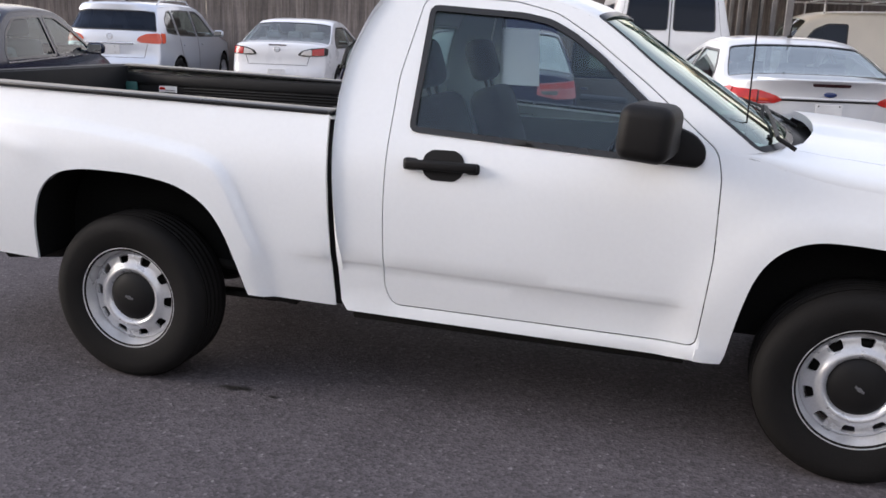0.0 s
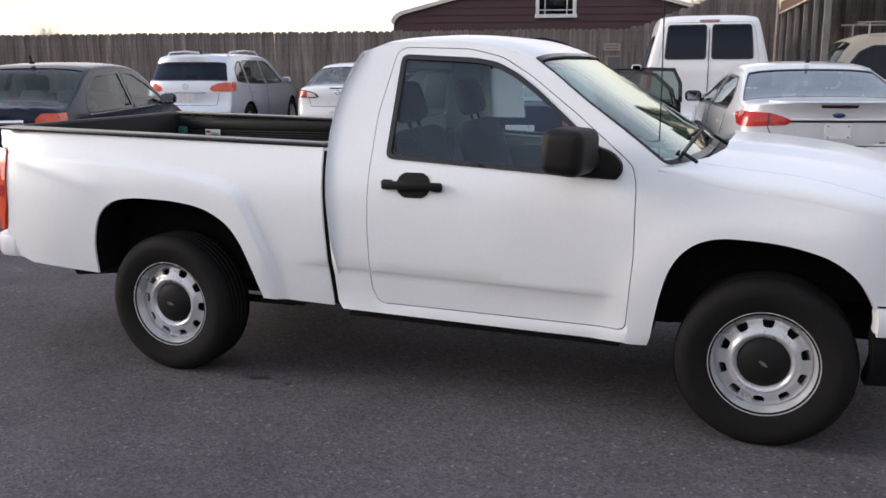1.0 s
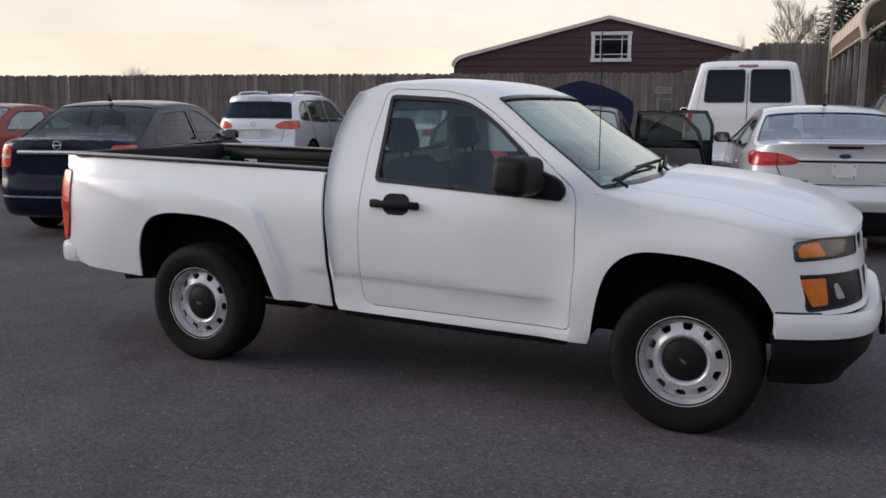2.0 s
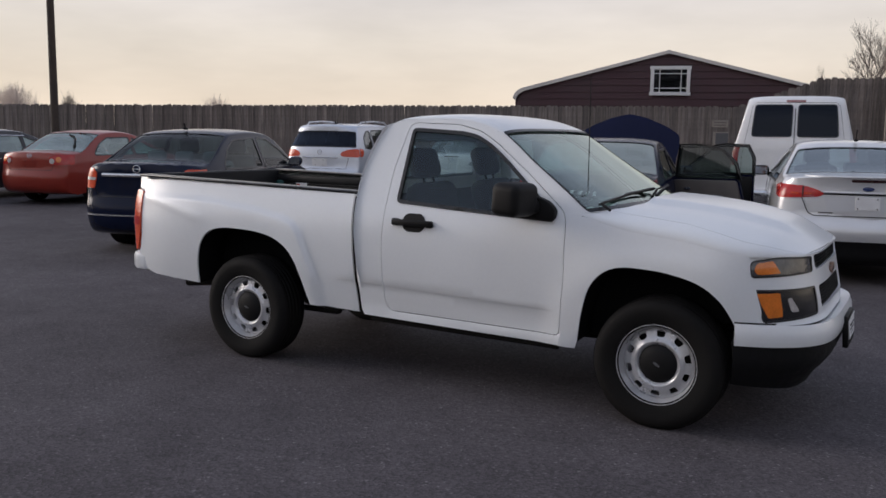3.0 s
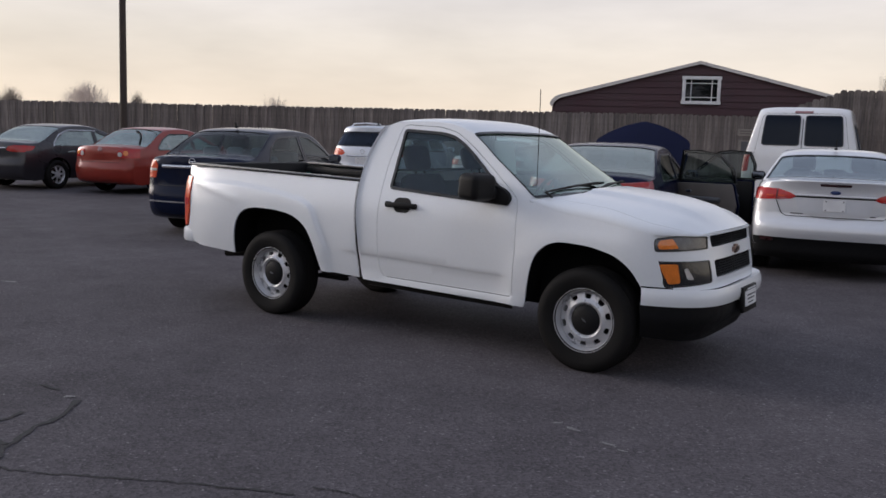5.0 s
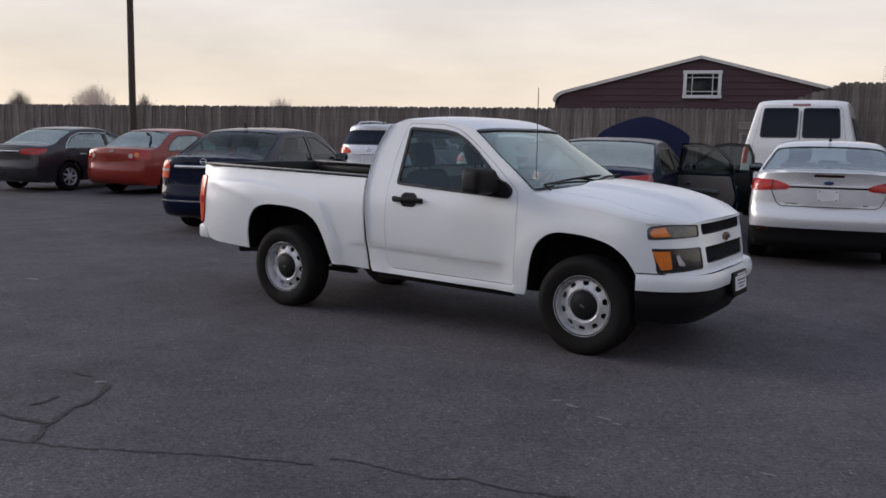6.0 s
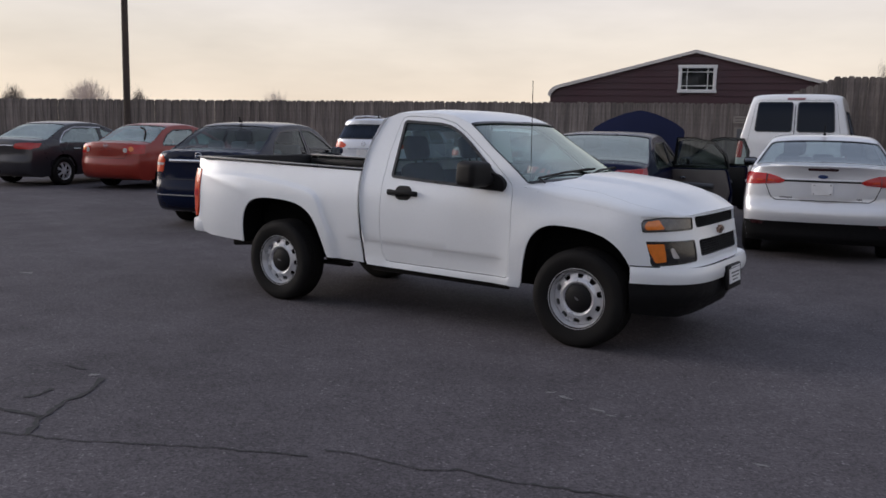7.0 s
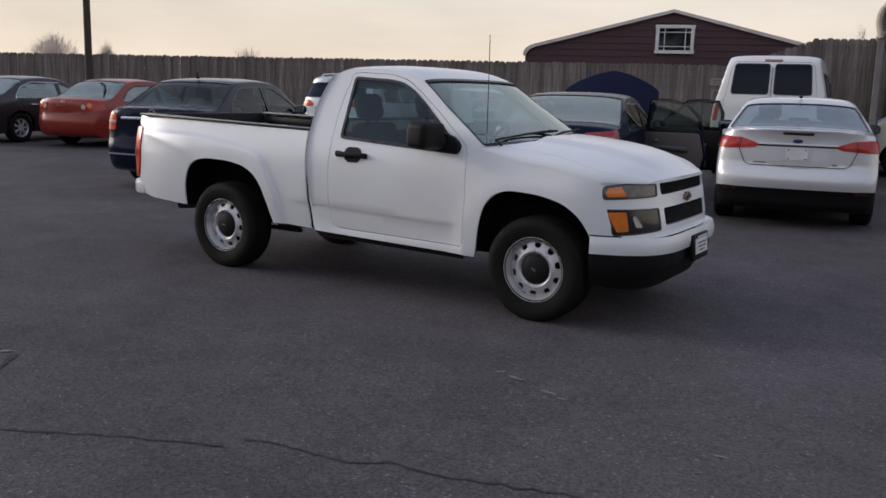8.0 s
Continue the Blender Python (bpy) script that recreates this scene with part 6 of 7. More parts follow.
    def badge(self, z, mat, w=0.11, hgt=0.05, s=(2, 9), ring=False, y=0.0):
        x = self.h.rear(0, z, self.T[s[0]], self.T[s[1]])[0] - 0.004
        if ring:
            g = tube([(x - 0.006, y + w / 2 * math.cos(a), z + hgt / 2 * math.sin(a)) for a in np.linspace(0, 2 * math.pi, 22)], 0.006, 6)
            g = join(g, tube([(x - 0.006, y - w * 0.45, z), (x - 0.006, y + w * 0.45, z)], 0.005, 5))
        else:
            poly = [(y + w / 2 * math.cos(a), z + hgt / 2 * math.sin(a)) for a in np.linspace(0, 2 * math.pi, 22, endpoint=False)]
            g = prism(poly, x - 0.014, x + 0.01, "yz", 0.002)
        part("rear_badge", g, mat, self.root)

    def aerial(self, x, tilt=0.10, hgt=0.22, fat=0.006):
        z = self.H
        part("roof_aerial", join(rbox((x, 0, z), (0.08, 0.04, 0.03), 0.012, 2), tube([(x, 0, z), (x - tilt, 0, z + hgt)], fat, 5)), PLASTIC, self.root)


def roof_z(E, x):
    """Height of the edge line over x, for placing side windows."""
    best = 0
    for i in range(len(E) - 1):
        (x0, z0), (x1, z1) = E[i], E[i + 1]
        if min(x0, x1) <= x <= max(x0, x1) and x0 != x1:
            best = max(best, z0 + (z1 - z0) * (x - x0) / (x1 - x0))
    return best


def sedan_windows(L, E, belt, xb, rear0, front1, gap=0.06, quarter=None):
    """Rear and front door glass between the belt and the roof edge, split at the middle pillar xb; x from the rear bumper."""
    o = L / 2

    def tp(x):
        return min(roof_z(E, x - o) - gap, 9)
    res = []
    xs = [rear0 + 0.30, rear0 + 0.55, xb - 0.04]
    res.append([(rear0 - o, belt + 0.025), (xb - 0.04 - o, belt + 0.015), (xb - 0.05 - o, tp(xb - 0.05)), (rear0 + 0.50 - o, tp(rear0 + 0.50)), (rear0 + 0.22 - o, tp(rear0 + 0.22) - 0.03), (rear0 + 0.03 - o, belt + 0.09)])
    res.append([(xb + 0.03 - o, belt + 0.015), (front1 - o, belt + 0.005), (front1 - 0.08 - o, belt + 0.05), (front1 - 0.45 - o, tp(front1 - 0.45) - 0.0), (xb + 0.35 - o, tp(xb + 0.35)), (xb + 0.04 - o, tp(xb + 0.04))])
    return res


# --- silver compact sedan
L = 4.53
P, E = sedan_lines(L, 1.485, 1.125, 0.62, 1.34, 2.52, 3.42, 1.0, 0.10)
# fuller bumper with a shelf under the trunk lid, and a crisp spoiler lip
for i, (x, z) in ((0, (0.16, 0.22)), (1, (0.07, 0.29)), (2, (0.045, 0.40)), (3, (0.0, 0.50)), (4, (-0.015, 0.585)), (5, (0.035, 0.665)), (6, (0.075, 0.70)), (7, (0.075, 0.96)), (8, (0.085, 1.02)), (9, (0.045, 1.118))):
    P[i] = (x - L / 2, z)
silver_sedan = Car("sedan", "silver compact sedan with red tail lamps", car_pose(1.98, 4.52, 11, L), L, 1.82, 1.485, P, E, 1.0, SILVER, GLASS_HAZE, (10, 11, 0.0, -0.01), (15, 16), sedan_windows(L, E, 1.0, 2.20, 0.98, 3.25), (L / 2 - 0.92, -L / 2 + 0.97), 0.325, rear_u=0.78, tail=0.10, tumble=0.60, mirrors=PLASTIC)
silver_lamps = silver_sedan.wrap_lamp([(0.385, 0.945), (0.44, 0.982), (0.58, 1.022), (0.8, 1.035), (0.8, 0.89), (0.58, 0.905), (0.44, 0.915)], [(-L / 2 + 0.24, 0.895), (-L / 2 + 0.24, 1.035), (-L / 2 + 0.34, 1.04), (-L / 2 + 0.52, 1.005), (-L / 2 + 0.38, 0.91)], LAMP_RED, "long pointed red tail lamp")
for k, sg in enumerate((-1, 1)):
    # pink and orange strips paint the lamp's warm highlights as colour
    lens = [(0.50, 0.950), (0.575, 0.958), (0.575, 0.940), (0.51, 0.936)]
    silver_sedan.on_rear("lamp_highlight", [(sg * a, b) for a, b in ((0.47, 0.925), (0.575, 0.930), (0.575, 0.918), (0.49, 0.916))], LAMP_PINK, lift=0.013, thick=0.003, r=0.004, parent=silver_lamps[k])
    silver_sedan.on_rear("lamp_highlight", [(sg * a, b) for a, b in lens], LAMP_ORANGE, lift=0.013, thick=0.003, r=0.006, parent=silver_lamps[k])
    silver_sedan.on_rear("lamp_highlight", [(sg * (a + 0.12), b) for a, b in lens], LAMP_ORANGE, lift=0.013, thick=0.003, r=0.006, parent=silver_lamps[k])
    silver_sedan.on_rear("lamp_joint", [(sg * a, b) for a, b in ((0.585, 0.905), (0.592, 0.905), (0.598, 1.02), (0.591, 1.02))], BRAKE_DARK, lift=0.013, thick=0.003, r=0.002, parent=silver_lamps[k])
silver_sedan.on_rear("brake_light", [(-0.165, 1.098), (0.165, 1.098), (0.155, 1.072), (-0.155, 1.072)], BRAKE_DARK, s=(2, 9), lift=0.004)
silver_sedan.on_rear("plate_recess", [(-0.40, 0.932), (0.40, 0.932), (0.34, 0.765), (-0.34, 0.765)], RECESS, s=(4, 9), lift=0.003, thick=0.0, r=0.04)
silver_sedan.on_rear("lid_shadow_gap", [(-0.40, 0.955), (0.40, 0.955), (0.41, 0.938), (-0.41, 0.938)], SEAM, s=(4, 9), lift=0.003, thick=0.0, r=0.005)
silver_sedan.bar("chrome_strip", [(-0.40, 0.965), (0.40, 0.965)], 0.010, SILVER)
silver_sedan.bar("trunk_lip", [(-0.58, 1.122), (0.58, 1.122)], 0.012, SILVER, (2, 10), 0.002)
silver_sedan.plate(0.855, PLATE_WHITE, 0.23, 0.13, 0.008)
silver_sedan.badge(1.005, BLUE_BADGE, 0.112, 0.046)
silver_sedan.rear_seam([(-0.60, 0.92), (-0.52, 0.75), (-0.47, 0.722), (0.47, 0.722), (0.52, 0.75), (0.60, 0.92)], r=0.006)
silver_sedan.on_rear("lower_valance", [(-0.797, 0.47), (0.797, 0.47), (0.797, 0.222), (-0.797, 0.222)], GRILLE, s=(0, 5), lift=0.006)
silver_sedan.on_rear("bumper_reflector", [(0.58, 0.472), (0.72, 0.478), (0.72, 0.435), (0.60, 0.43)], BRAKE_DARK, s=(1, 6), lift=0.012, both=True)
silver_sedan.on_rear("trunk_lettering_bar", [(0.30, 0.760), (0.43, 0.760), (0.43, 0.747), (0.30, 0.747)], DASH, s=(4, 9), lift=0.004, r=0.002)
silver_sedan.on_rear("trunk_lettering_bar", [(-0.40, 0.760), (-0.35, 0.760), (-0.35, 0.747), (-0.40, 0.747)], DASH, s=(4, 9), lift=0.004, r=0.002)
silver_sedan.seam([(-L / 2 + 2.20, 0.26), (-L / 2 + 2.19, 0.99)])
silver_sedan.seam([(-L / 2 + 1.25, 0.45), (-L / 2 + 1.15, 0.72), (-L / 2 + 1.02, 0.96)])
silver_sedan.seam([(-L / 2 + 3.25, 0.26), (-L / 2 + 3.32, 0.90)])
silver_sedan.on_side("door_handle", [(-L / 2 + 1.24, 0.875), (-L / 2 + 1.42, 0.875), (-L / 2 + 1.42, 0.845), (-L / 2 + 1.24, 0.845)], SILVER, 0.03, 0.02)
silver_sedan.aerial(-L / 2 + 1.45, 0.06, 0.12, 0.007)

# --- white passenger van
VL = 5.45
PV = [(0.25, 0.30), (0.06, 0.36), (0.0, 0.45), (0.0, 0.58), (0.05, 0.62), (0.06, 0.70), (0.07, 1.30), (0.10, 1.50), (0.19, 2.02), (0.26, 2.11), (0.40, 2.155), (1.6, 2.18), (3.2, 2.17), (3.9, 2.12), (4.02, 2.08), (4.55, 1.45), (4.75, 1.36), (5.25, 1.22), (5.40, 1.10), (5.44, 0.75), (5.45, 0.50), (5.35, 0.30)]
EV = [(0.40, 0.30), (0.15, 0.36), (0.10, 0.45), (0.10, 0.58), (0.12, 0.62), (0.13, 0.70), (0.14, 1.30), (0.165, 1.50), (0.26, 1.94), (0.34, 2.03), (0.48, 2.07), (1.6, 2.09), (3.2, 2.08), (3.8, 2.02), (3.92, 1.97), (4.38, 1.38), (4.6, 1.26), (5.1, 1.10), (5.2, 1.0), (5.22, 0.75), (5.22, 0.50), (5.1, 0.30)]
PV, EV = [[(x - VL / 2, z) for x, z in q] for q in (PV, EV)]
vw = [[(-VL / 2 + 0.45, 1.30), (-VL / 2 + 1.95, 1.30), (-VL / 2 + 1.95, 1.86), (-VL / 2 + 0.55, 1.86)], [(-VL / 2 + 2.05, 1.30), (-VL / 2 + 3.05, 1.30), (-VL / 2 + 3.05, 1.86), (-VL / 2 + 2.05, 1.86)], [(-VL / 2 + 3.15, 1.28), (-VL / 2 + 4.15, 1.26), (-VL / 2 + 3.82, 1.80), (-VL / 2 + 3.15, 1.86)]]
van = Car("van", "white full-size passenger van with dark rear windows", car_pose(0.45, 10.0, 8, VL), VL, 2.02, 2.18, PV, EV, 1.25, VAN_WHITE, GLASS_DARK, (11, 11, 0.3, 0.5), (14, 15), vw, (VL / 2 - 0.95, -VL / 2 + 1.05), 0.37, tumble=0.26, tail=0.05, seats=False, n=3.4, rear_u=0.02)
van.root["category"] = "van"
for sg in (1, -1):
    g = (lambda q: q) if sg > 0 else flip2
    pane_line = rounded(g([(0.043, 1.495), (0.600, 1.495), (0.640, 2.005), (0.047, 2.005)]), 0.045, 4)
    fnr = van.rear_skin(3, 9)
    wdw = part("rear_door_window", patch(pane_line, fnr, 0.06, (), (-1, 0, 0), 0.004, 0.006), GLASS_DARK, van.root, "dark tinted rear door window")
    part("window_seal", patch(grown(pane_line, 0.008), fnr, 0.06, [grown(pane_line, -0.006)], (-1, 0, 0), 0.004, 0.009), SMOOTH_BLACK, wdw)
    part("window_backing", patch(grown(pane_line, -0.01), fnr, 0.08, (), (-1, 0, 0), 0.0, 0.003), WELL, wdw)
van.rear_seam([(0.0, 0.66), (0.0, 1.95)], (3, 9), 0.008)
van.rear_seam([(-0.66, 0.75), (-0.69, 1.98), (-0.64, 2.045), (0.64, 2.045), (0.69, 1.98), (0.66, 0.75)], (3, 9), 0.0025)
van.wrap_lamp([(0.715, 1.02), (0.8, 1.02), (0.8, 1.36), (0.715, 1.36)], [(-VL / 2 + 0.145, 1.02), (-VL / 2 + 0.145, 1.36), (-VL / 2 + 0.24, 1.36), (-VL / 2 + 0.24, 1.02)], LAMP_RED, "tall red tail lamp", (3, 9))
van.on_rear("high_brake_light", [(-0.16, 2.085), (0.16, 2.085), (0.15, 2.05), (-0.15, 2.05)], DULL_LENS, (7, 10), 0.006)
part("rear_bumper", rbox((-VL / 2 - 0.06, 0, 0.53), (0.16, 1.94, 0.2), 0.05, 3), CHROME, van.root)

# --- deep blue sedan with its hood and doors open
L = 4.82
P, E = sedan_lines(L, 1.47, 1.055, 0.60, 1.28, 2.55, 3.55, 0.98, 0.11)
blue_sedan = Car("sedan", "deep blue sedan with its hood and doors open", car_pose(-1.05, 4.5, 11, L), L, 1.82, 1.47, P, E, 0.945, BLUE, GLASS_OLIVE, (10, 11, 0.02, 0.13), (15, 16), sedan_windows(L, E, 0.945, 2.30, 1.0, 3.38), (L / 2 - 0.96, -L / 2 + 1.08), 0.325, rear_u=0.84)
blue_sedan.wrap_lamp([(0.42, 0.86), (0.44, 0.965), (0.8, 0.995), (0.8, 0.83), (0.6, 0.82)], [(-L / 2 + 0.25, 0.83), (-L / 2 + 0.25, 0.99), (-L / 2 + 0.42, 1.0), (-L / 2 + 0.36, 0.84)], LAMP_PINK, "red and pink tail lamp")
blue_sedan.on_rear("red_lens", [(0.45, 0.955), (0.78, 0.985), (0.78, 0.925), (0.45, 0.915)], LAMP_RED, lift=0.014, both=True)
blue_sedan.on_rear("clear_lens", [(0.46, 0.895), (0.62, 0.90), (0.62, 0.86), (0.47, 0.865)], LAMP_CLEAR, lift=0.014, both=True)
blue_sedan.badge(0.985, CHROME, 0.12, 0.075, ring=True)
blue_sedan.plate(0.79, PLATE_WHITE, 0.30, 0.15, 0.010)
blue_sedan.rear_seam([(-0.56, 0.84), (-0.50, 0.70), (0.50, 0.70), (0.56, 0.84)])
blue_sedan.on_rear("lower_valance", [(-0.74, 0.34), (0.74, 0.34), (0.74, 0.24), (-0.74, 0.24)], GRILLE, s=(0, 5), lift=0.006)
# raised hood, hinged at the windshield
ch = blue_sedan.h
c0 = Vector(ch.top(blue_sedan.T[17], 0))
hood_poly = rounded([(0.0, -0.76), (0.45, -0.81), (0.66, -0.80), (0.80, -0.60), (0.95, -0.28), (1.03, 0.0), (0.95, 0.28), (0.80, 0.60), (0.66, 0.80), (0.45, 0.81), (0.0, 0.76)], 0.07, 4)
hood_g = patch(hood_poly, lambda a, b: (a, b, 0.10 * (1 - (b / 0.85) ** 2) - 0.10 * (a / 1.05) ** 2), 0.08, (), (0, 0, 1), 0.03)
part("open_hood", moved(hood_g, pose(c0.x + 0.0, 0, c0.z - 0.02, 0, -58, 0)), BLUE, blue_sedan.root, "raised blue hood")
part("hood_underside", moved(patch(grown(hood_poly, -0.02), lambda a, b: (a, b, 0.06 * (1 - (b / 0.85) ** 2) - 0.10 * (a / 1.05) ** 2), 0.10, (), (0, 0, -1), 0.01), pose(c0.x + 0.0, 0, c0.z - 0.03, 0, -58, 0)), WELL, blue_sedan.root)
part("hood_prop", tube([(c0.x + 0.6, 0.6, 0.9), (c0.x + 0.50, 0.58, 1.45)], 0.006, 5), STEEL, blue_sedan.root)


def open_door(root, car, hinge_x, width, turn, sgn, paint, rear=False, lining=None):
    """A car door swung out about its front edge: skin, trim panel, window frame and glass. sgn -1: right side."""
    y = car.h.W(hinge_x, 0.7)
    low = rounded([(0, 0.30), (-width, 0.32), (-width - (0.08 if rear else 0.0), 0.62), (-width + (0.02 if rear else 0), 0.955), (0.02, 0.935)], 0.05, 3)
    sash = [(0.02, 0.95), (-0.28, 1.20), (-0.45, 1.355), (-0.62, 1.385), (-width + 0.12, 1.375), (-width + 0.02, 1.20), (-width, 0.955)]
    if rear:
        sash = [(0.0, 0.95), (0.0, 1.375), (-0.30, 1.385), (-width + 0.30, 1.33), (-width + 0.08, 1.16), (-width + 0.0, 0.955)]
    m = pose(hinge_x, sgn * (y - 0.01), 0, 0, 0, -sgn * turn)
    skin = prism(low, 0.0, 0.03, "xz")
    lean_y = lambda a, b: (a, -0.01 - 0.18 * max(0, b - 0.95), b)
    sash_g = patch(grown(sash, 0.012), lean_y, 0.10, [grown(rounded(sash, 0.03, 2), -0.030)], (0, -1, 0), 0.035, 0.016)
    flip = (lambda q: q) if sgn < 0 else mirrored
    # door lies along -x from its hinge; the skin looks outwards (-y on the right side)
    skin = moved(skin, pose(0, -0.03, 0))
    d = part("door", flip(skin), paint, root, m=m)
    part("window_frame", flip(sash_g), PLASTIC, d, "black door window frame")
    inner = prism(grown(low, -0.02), 0.0, 0.05, "xz", 0.012)
    t = part("door_trim", flip(moved(inner, pose(0, 0.002, 0))), lining or TRIM_GREY, d, "grey plastic door trim with armrest")
    part("armrest", flip(rbox((-width * 0.5, 0.075, 0.70), (width * 0.62, 0.07, 0.07), 0.03, 3)), DASH, t)
    part("door_pocket", flip(rbox((-width * 0.5, 0.065, 0.42), (width * 0.65, 0.04, 0.12), 0.02, 2)), DASH, t)
    part("inner_handle", flip(rbox((-0.22, 0.062, 0.80), (0.10, 0.02, 0.035), 0.01, 2)), CHROME, t)
    part("window_pane", flip(patch([(a, b) for a, b in sash], lean_y, 0.15, (), (0, -1, 0))), GLASS_DOOR, d)


open_door(blue_sedan.root, blue_sedan, -L / 2 + 3.42, 1.08, 72, -1, BLUE, lining=PLASTIC)
open_door(blue_sedan.root, blue_sedan, -L / 2 + 2.28, 0.95, 62, -1, BLUE, True)
open_door(blue_sedan.root, blue_sedan, -L / 2 + 2.28, 1.02, 58, 1, BLUE, True)

# --- dark navy sedan
L = 4.47
P, E = sedan_lines(L, 1.535, 1.115, 0.52, 1.22, 2.74, 3.45, 1.03, 0.10)
navy_sedan = Car("sedan", "dark navy sedan with a chrome trunk bar", car_pose(-5.93, 2.2, 18, L), L, 1.70, 1.535, P, E, 1.0, NAVY, GLASS_TINT, (10, 11, 0.02, 0.07), (15, 16), sedan_windows(L, E, 1.0, 2.10, 0.86, 3.26, 0.045), (L / 2 - 0.88, -L / 2 + 0.98), 0.31, rear_u=0.84, headrests=CLOTH_LIGHT)
navy_sedan.wrap_lamp([(0.62, 0.80), (0.60, 0.98), (0.66, 1.045), (0.8, 1.04), (0.8, 0.80)], [(-L / 2 + 0.25, 0.80), (-L / 2 + 0.26, 1.04), (-L / 2 + 0.40, 1.04), (-L / 2 + 0.33, 0.82)], LAMP_ORANGE, "orange-red tail lamp")
navy_sedan.on_rear("clear_lens", [(0.62, 0.895), (0.60, 0.93), (0.76, 0.935), (0.76, 0.90)], LENS_PALE, lift=0.014, both=True)
navy_sedan.bar("trunk_bar", [(-0.50, 0.965), (0.50, 0.965)], 0.026, CHROME, label="bright chrome trunk bar")
navy_sedan.badge(1.045, CHROME, 0.095, 0.085, ring=True)
navy_sedan.on_rear("plate_recess", [(-0.42, 0.935), (0.42, 0.935), (0.40, 0.72), (-0.40, 0.72)], NAVY, s=(4, 9), lift=0.003, thick=0.0, r=0.03)
navy_sedan.on_rear("bumper_strip", [(-0.76, 0.485), (0.76, 0.485), (0.76, 0.465), (-0.76, 0.465)], CHROME, s=(1, 6), lift=0.004, r=0.006)
navy_sedan.rear_seam([(-0.60, 0.80), (-0.56, 0.70), (0.56, 0.70), (0.60, 0.80)])
navy_sedan.on_side("belt_trim", [(-L / 2 + 0.85, 1.0), (-L / 2 + 3.2, 1.0), (-L / 2 + 3.2, 0.985), (-L / 2 + 0.85, 0.985)], CHROME, 0.008, 0.008, "bright belt trim", 0.004)
navy_sedan.on_side("door_handle", [(-L / 2 + 1.20, 0.90), (-L / 2 + 1.38, 0.90), (-L / 2 + 1.38, 0.87), (-L / 2 + 1.20, 0.87)], NAVY, 0.03, 0.02)
navy_sedan.on_side("door_handle", [(-L / 2 + 2.28, 0.90), (-L / 2 + 2.46, 0.90), (-L / 2 + 2.46, 0.87), (-L / 2 + 2.28, 0.87)], NAVY, 0.03, 0.02)
navy_sedan.seam([(-L / 2 + 2.15, 0.26), (-L / 2 + 2.14, 0.98)])
navy_sedan.aerial(-L / 2 + 1.33, 0.04, 0.07, 0.012)

# --- pale silver crossover
SL2 = 4.65
PS = [(0.22, 0.28), (0.06, 0.34), (0.0, 0.44), (0.0, 0.62), (0.03, 0.68), (0.06, 0.74), (0.08, 1.0), (0.11, 1.16), (0.36, 1.52), (0.36, 1.585), (0.62, 1.63), (1.5, 1.665), (2.2, 1.655), (2.6, 1.60), (2.75, 1.56), (3.5, 1.10), (3.75, 1.04), (4.25, 0.95), (4.52, 0.80), (4.62, 0.65), (4.65, 0.48), (4.55, 0.26)]
ES = [(0.42, 0.28), (0.28, 0.34), (0.24, 0.44), (0.24, 0.62), (0.26, 0.68), (0.28, 0.74), (0.31, 1.0), (0.34, 1.14), (0.55, 1.47), (0.60, 1.53), (0.78, 1.56), (1.5, 1.58), (2.2, 1.565), (2.55, 1.51), (2.68, 1.47), (3.28, 1.06), (3.5, 0.98), (4.1, 0.86), (4.28, 0.74), (4.34, 0.65), (4.34, 0.48), (4.2, 0.26)]
PS, ES = [[(x - SL2 / 2, z) for x, z in q] for q in (PS, ES)]
o = SL2 / 2
sw = [[(0.62 - o, 1.14), (1.05 - o, 1.10), (1.05 - o, 1.50), (0.88 - o, 1.49), (0.68 - o, 1.36)], [(1.12 - o, 1.09), (2.02 - o, 1.06), (2.02 - o, 1.505), (1.12 - o, 1.51)], [(2.10 - o, 1.06), (3.12 - o, 1.05), (3.05 - o, 1.09), (2.58 - o, 1.42), (2.40 - o, 1.49), (2.10 - o, 1.505)]]
suv = Car("crossover", "pale silver crossover with roof rails and orange-red lamps", car_pose(-8.72, 9.45, 12, SL2), SL2, 1.80, 1.665, PS, ES, 1.04, SILVER_BLUE, GLASS_CAR, (7, 8, 0.01, -0.02), (14, 15), sw, (SL2 / 2 - 0.93, -SL2 / 2 + 1.03), 0.345, rear_glass=GLASS_DARK, tumble=0.34, rear_u=0.86)
suv.wrap_lamp([(0.45, 1.01), (0.49, 1.065), (0.62, 1.115), (0.8, 1.13), (0.8, 0.955), (0.50, 0.972)], [(-o + 0.325, 0.955), (-o + 0.36, 1.13), (-o + 0.52, 1.12), (-o + 0.44, 0.97)], LAMP_ORANGE, "orange-red wraparound tail lamp", (3, 8))
suv.bar("garnish", [(-0.40, 0.955), (0.40, 0.955)], 0.014, CHROME, (3, 8))
suv.on_rear("plate_recess", [(-0.34, 0.94), (0.34, 0.94), (0.32, 0.77), (-0.32, 0.77)], SILVER_BLUE, (3, 8), 0.004, 0.0, r=0.03)
suv.plate(0.85, PLATE_WHITE, 0.34, 0.16, 0.012, (3, 8))
suv.badge(1.06, CHROME, 0.10, 0.09, (3, 8), ring=True)
suv.on_rear("lower_valance", [(-0.76, 0.46), (0.76, 0.46), (0.76, 0.30), (-0.76, 0.30)], GRILLE, (0, 5), 0.006)
suv.rear_seam([(-0.62, 0.95), (-0.56, 0.72), (0.56, 0.72), (0.62, 0.95)], (3, 8))
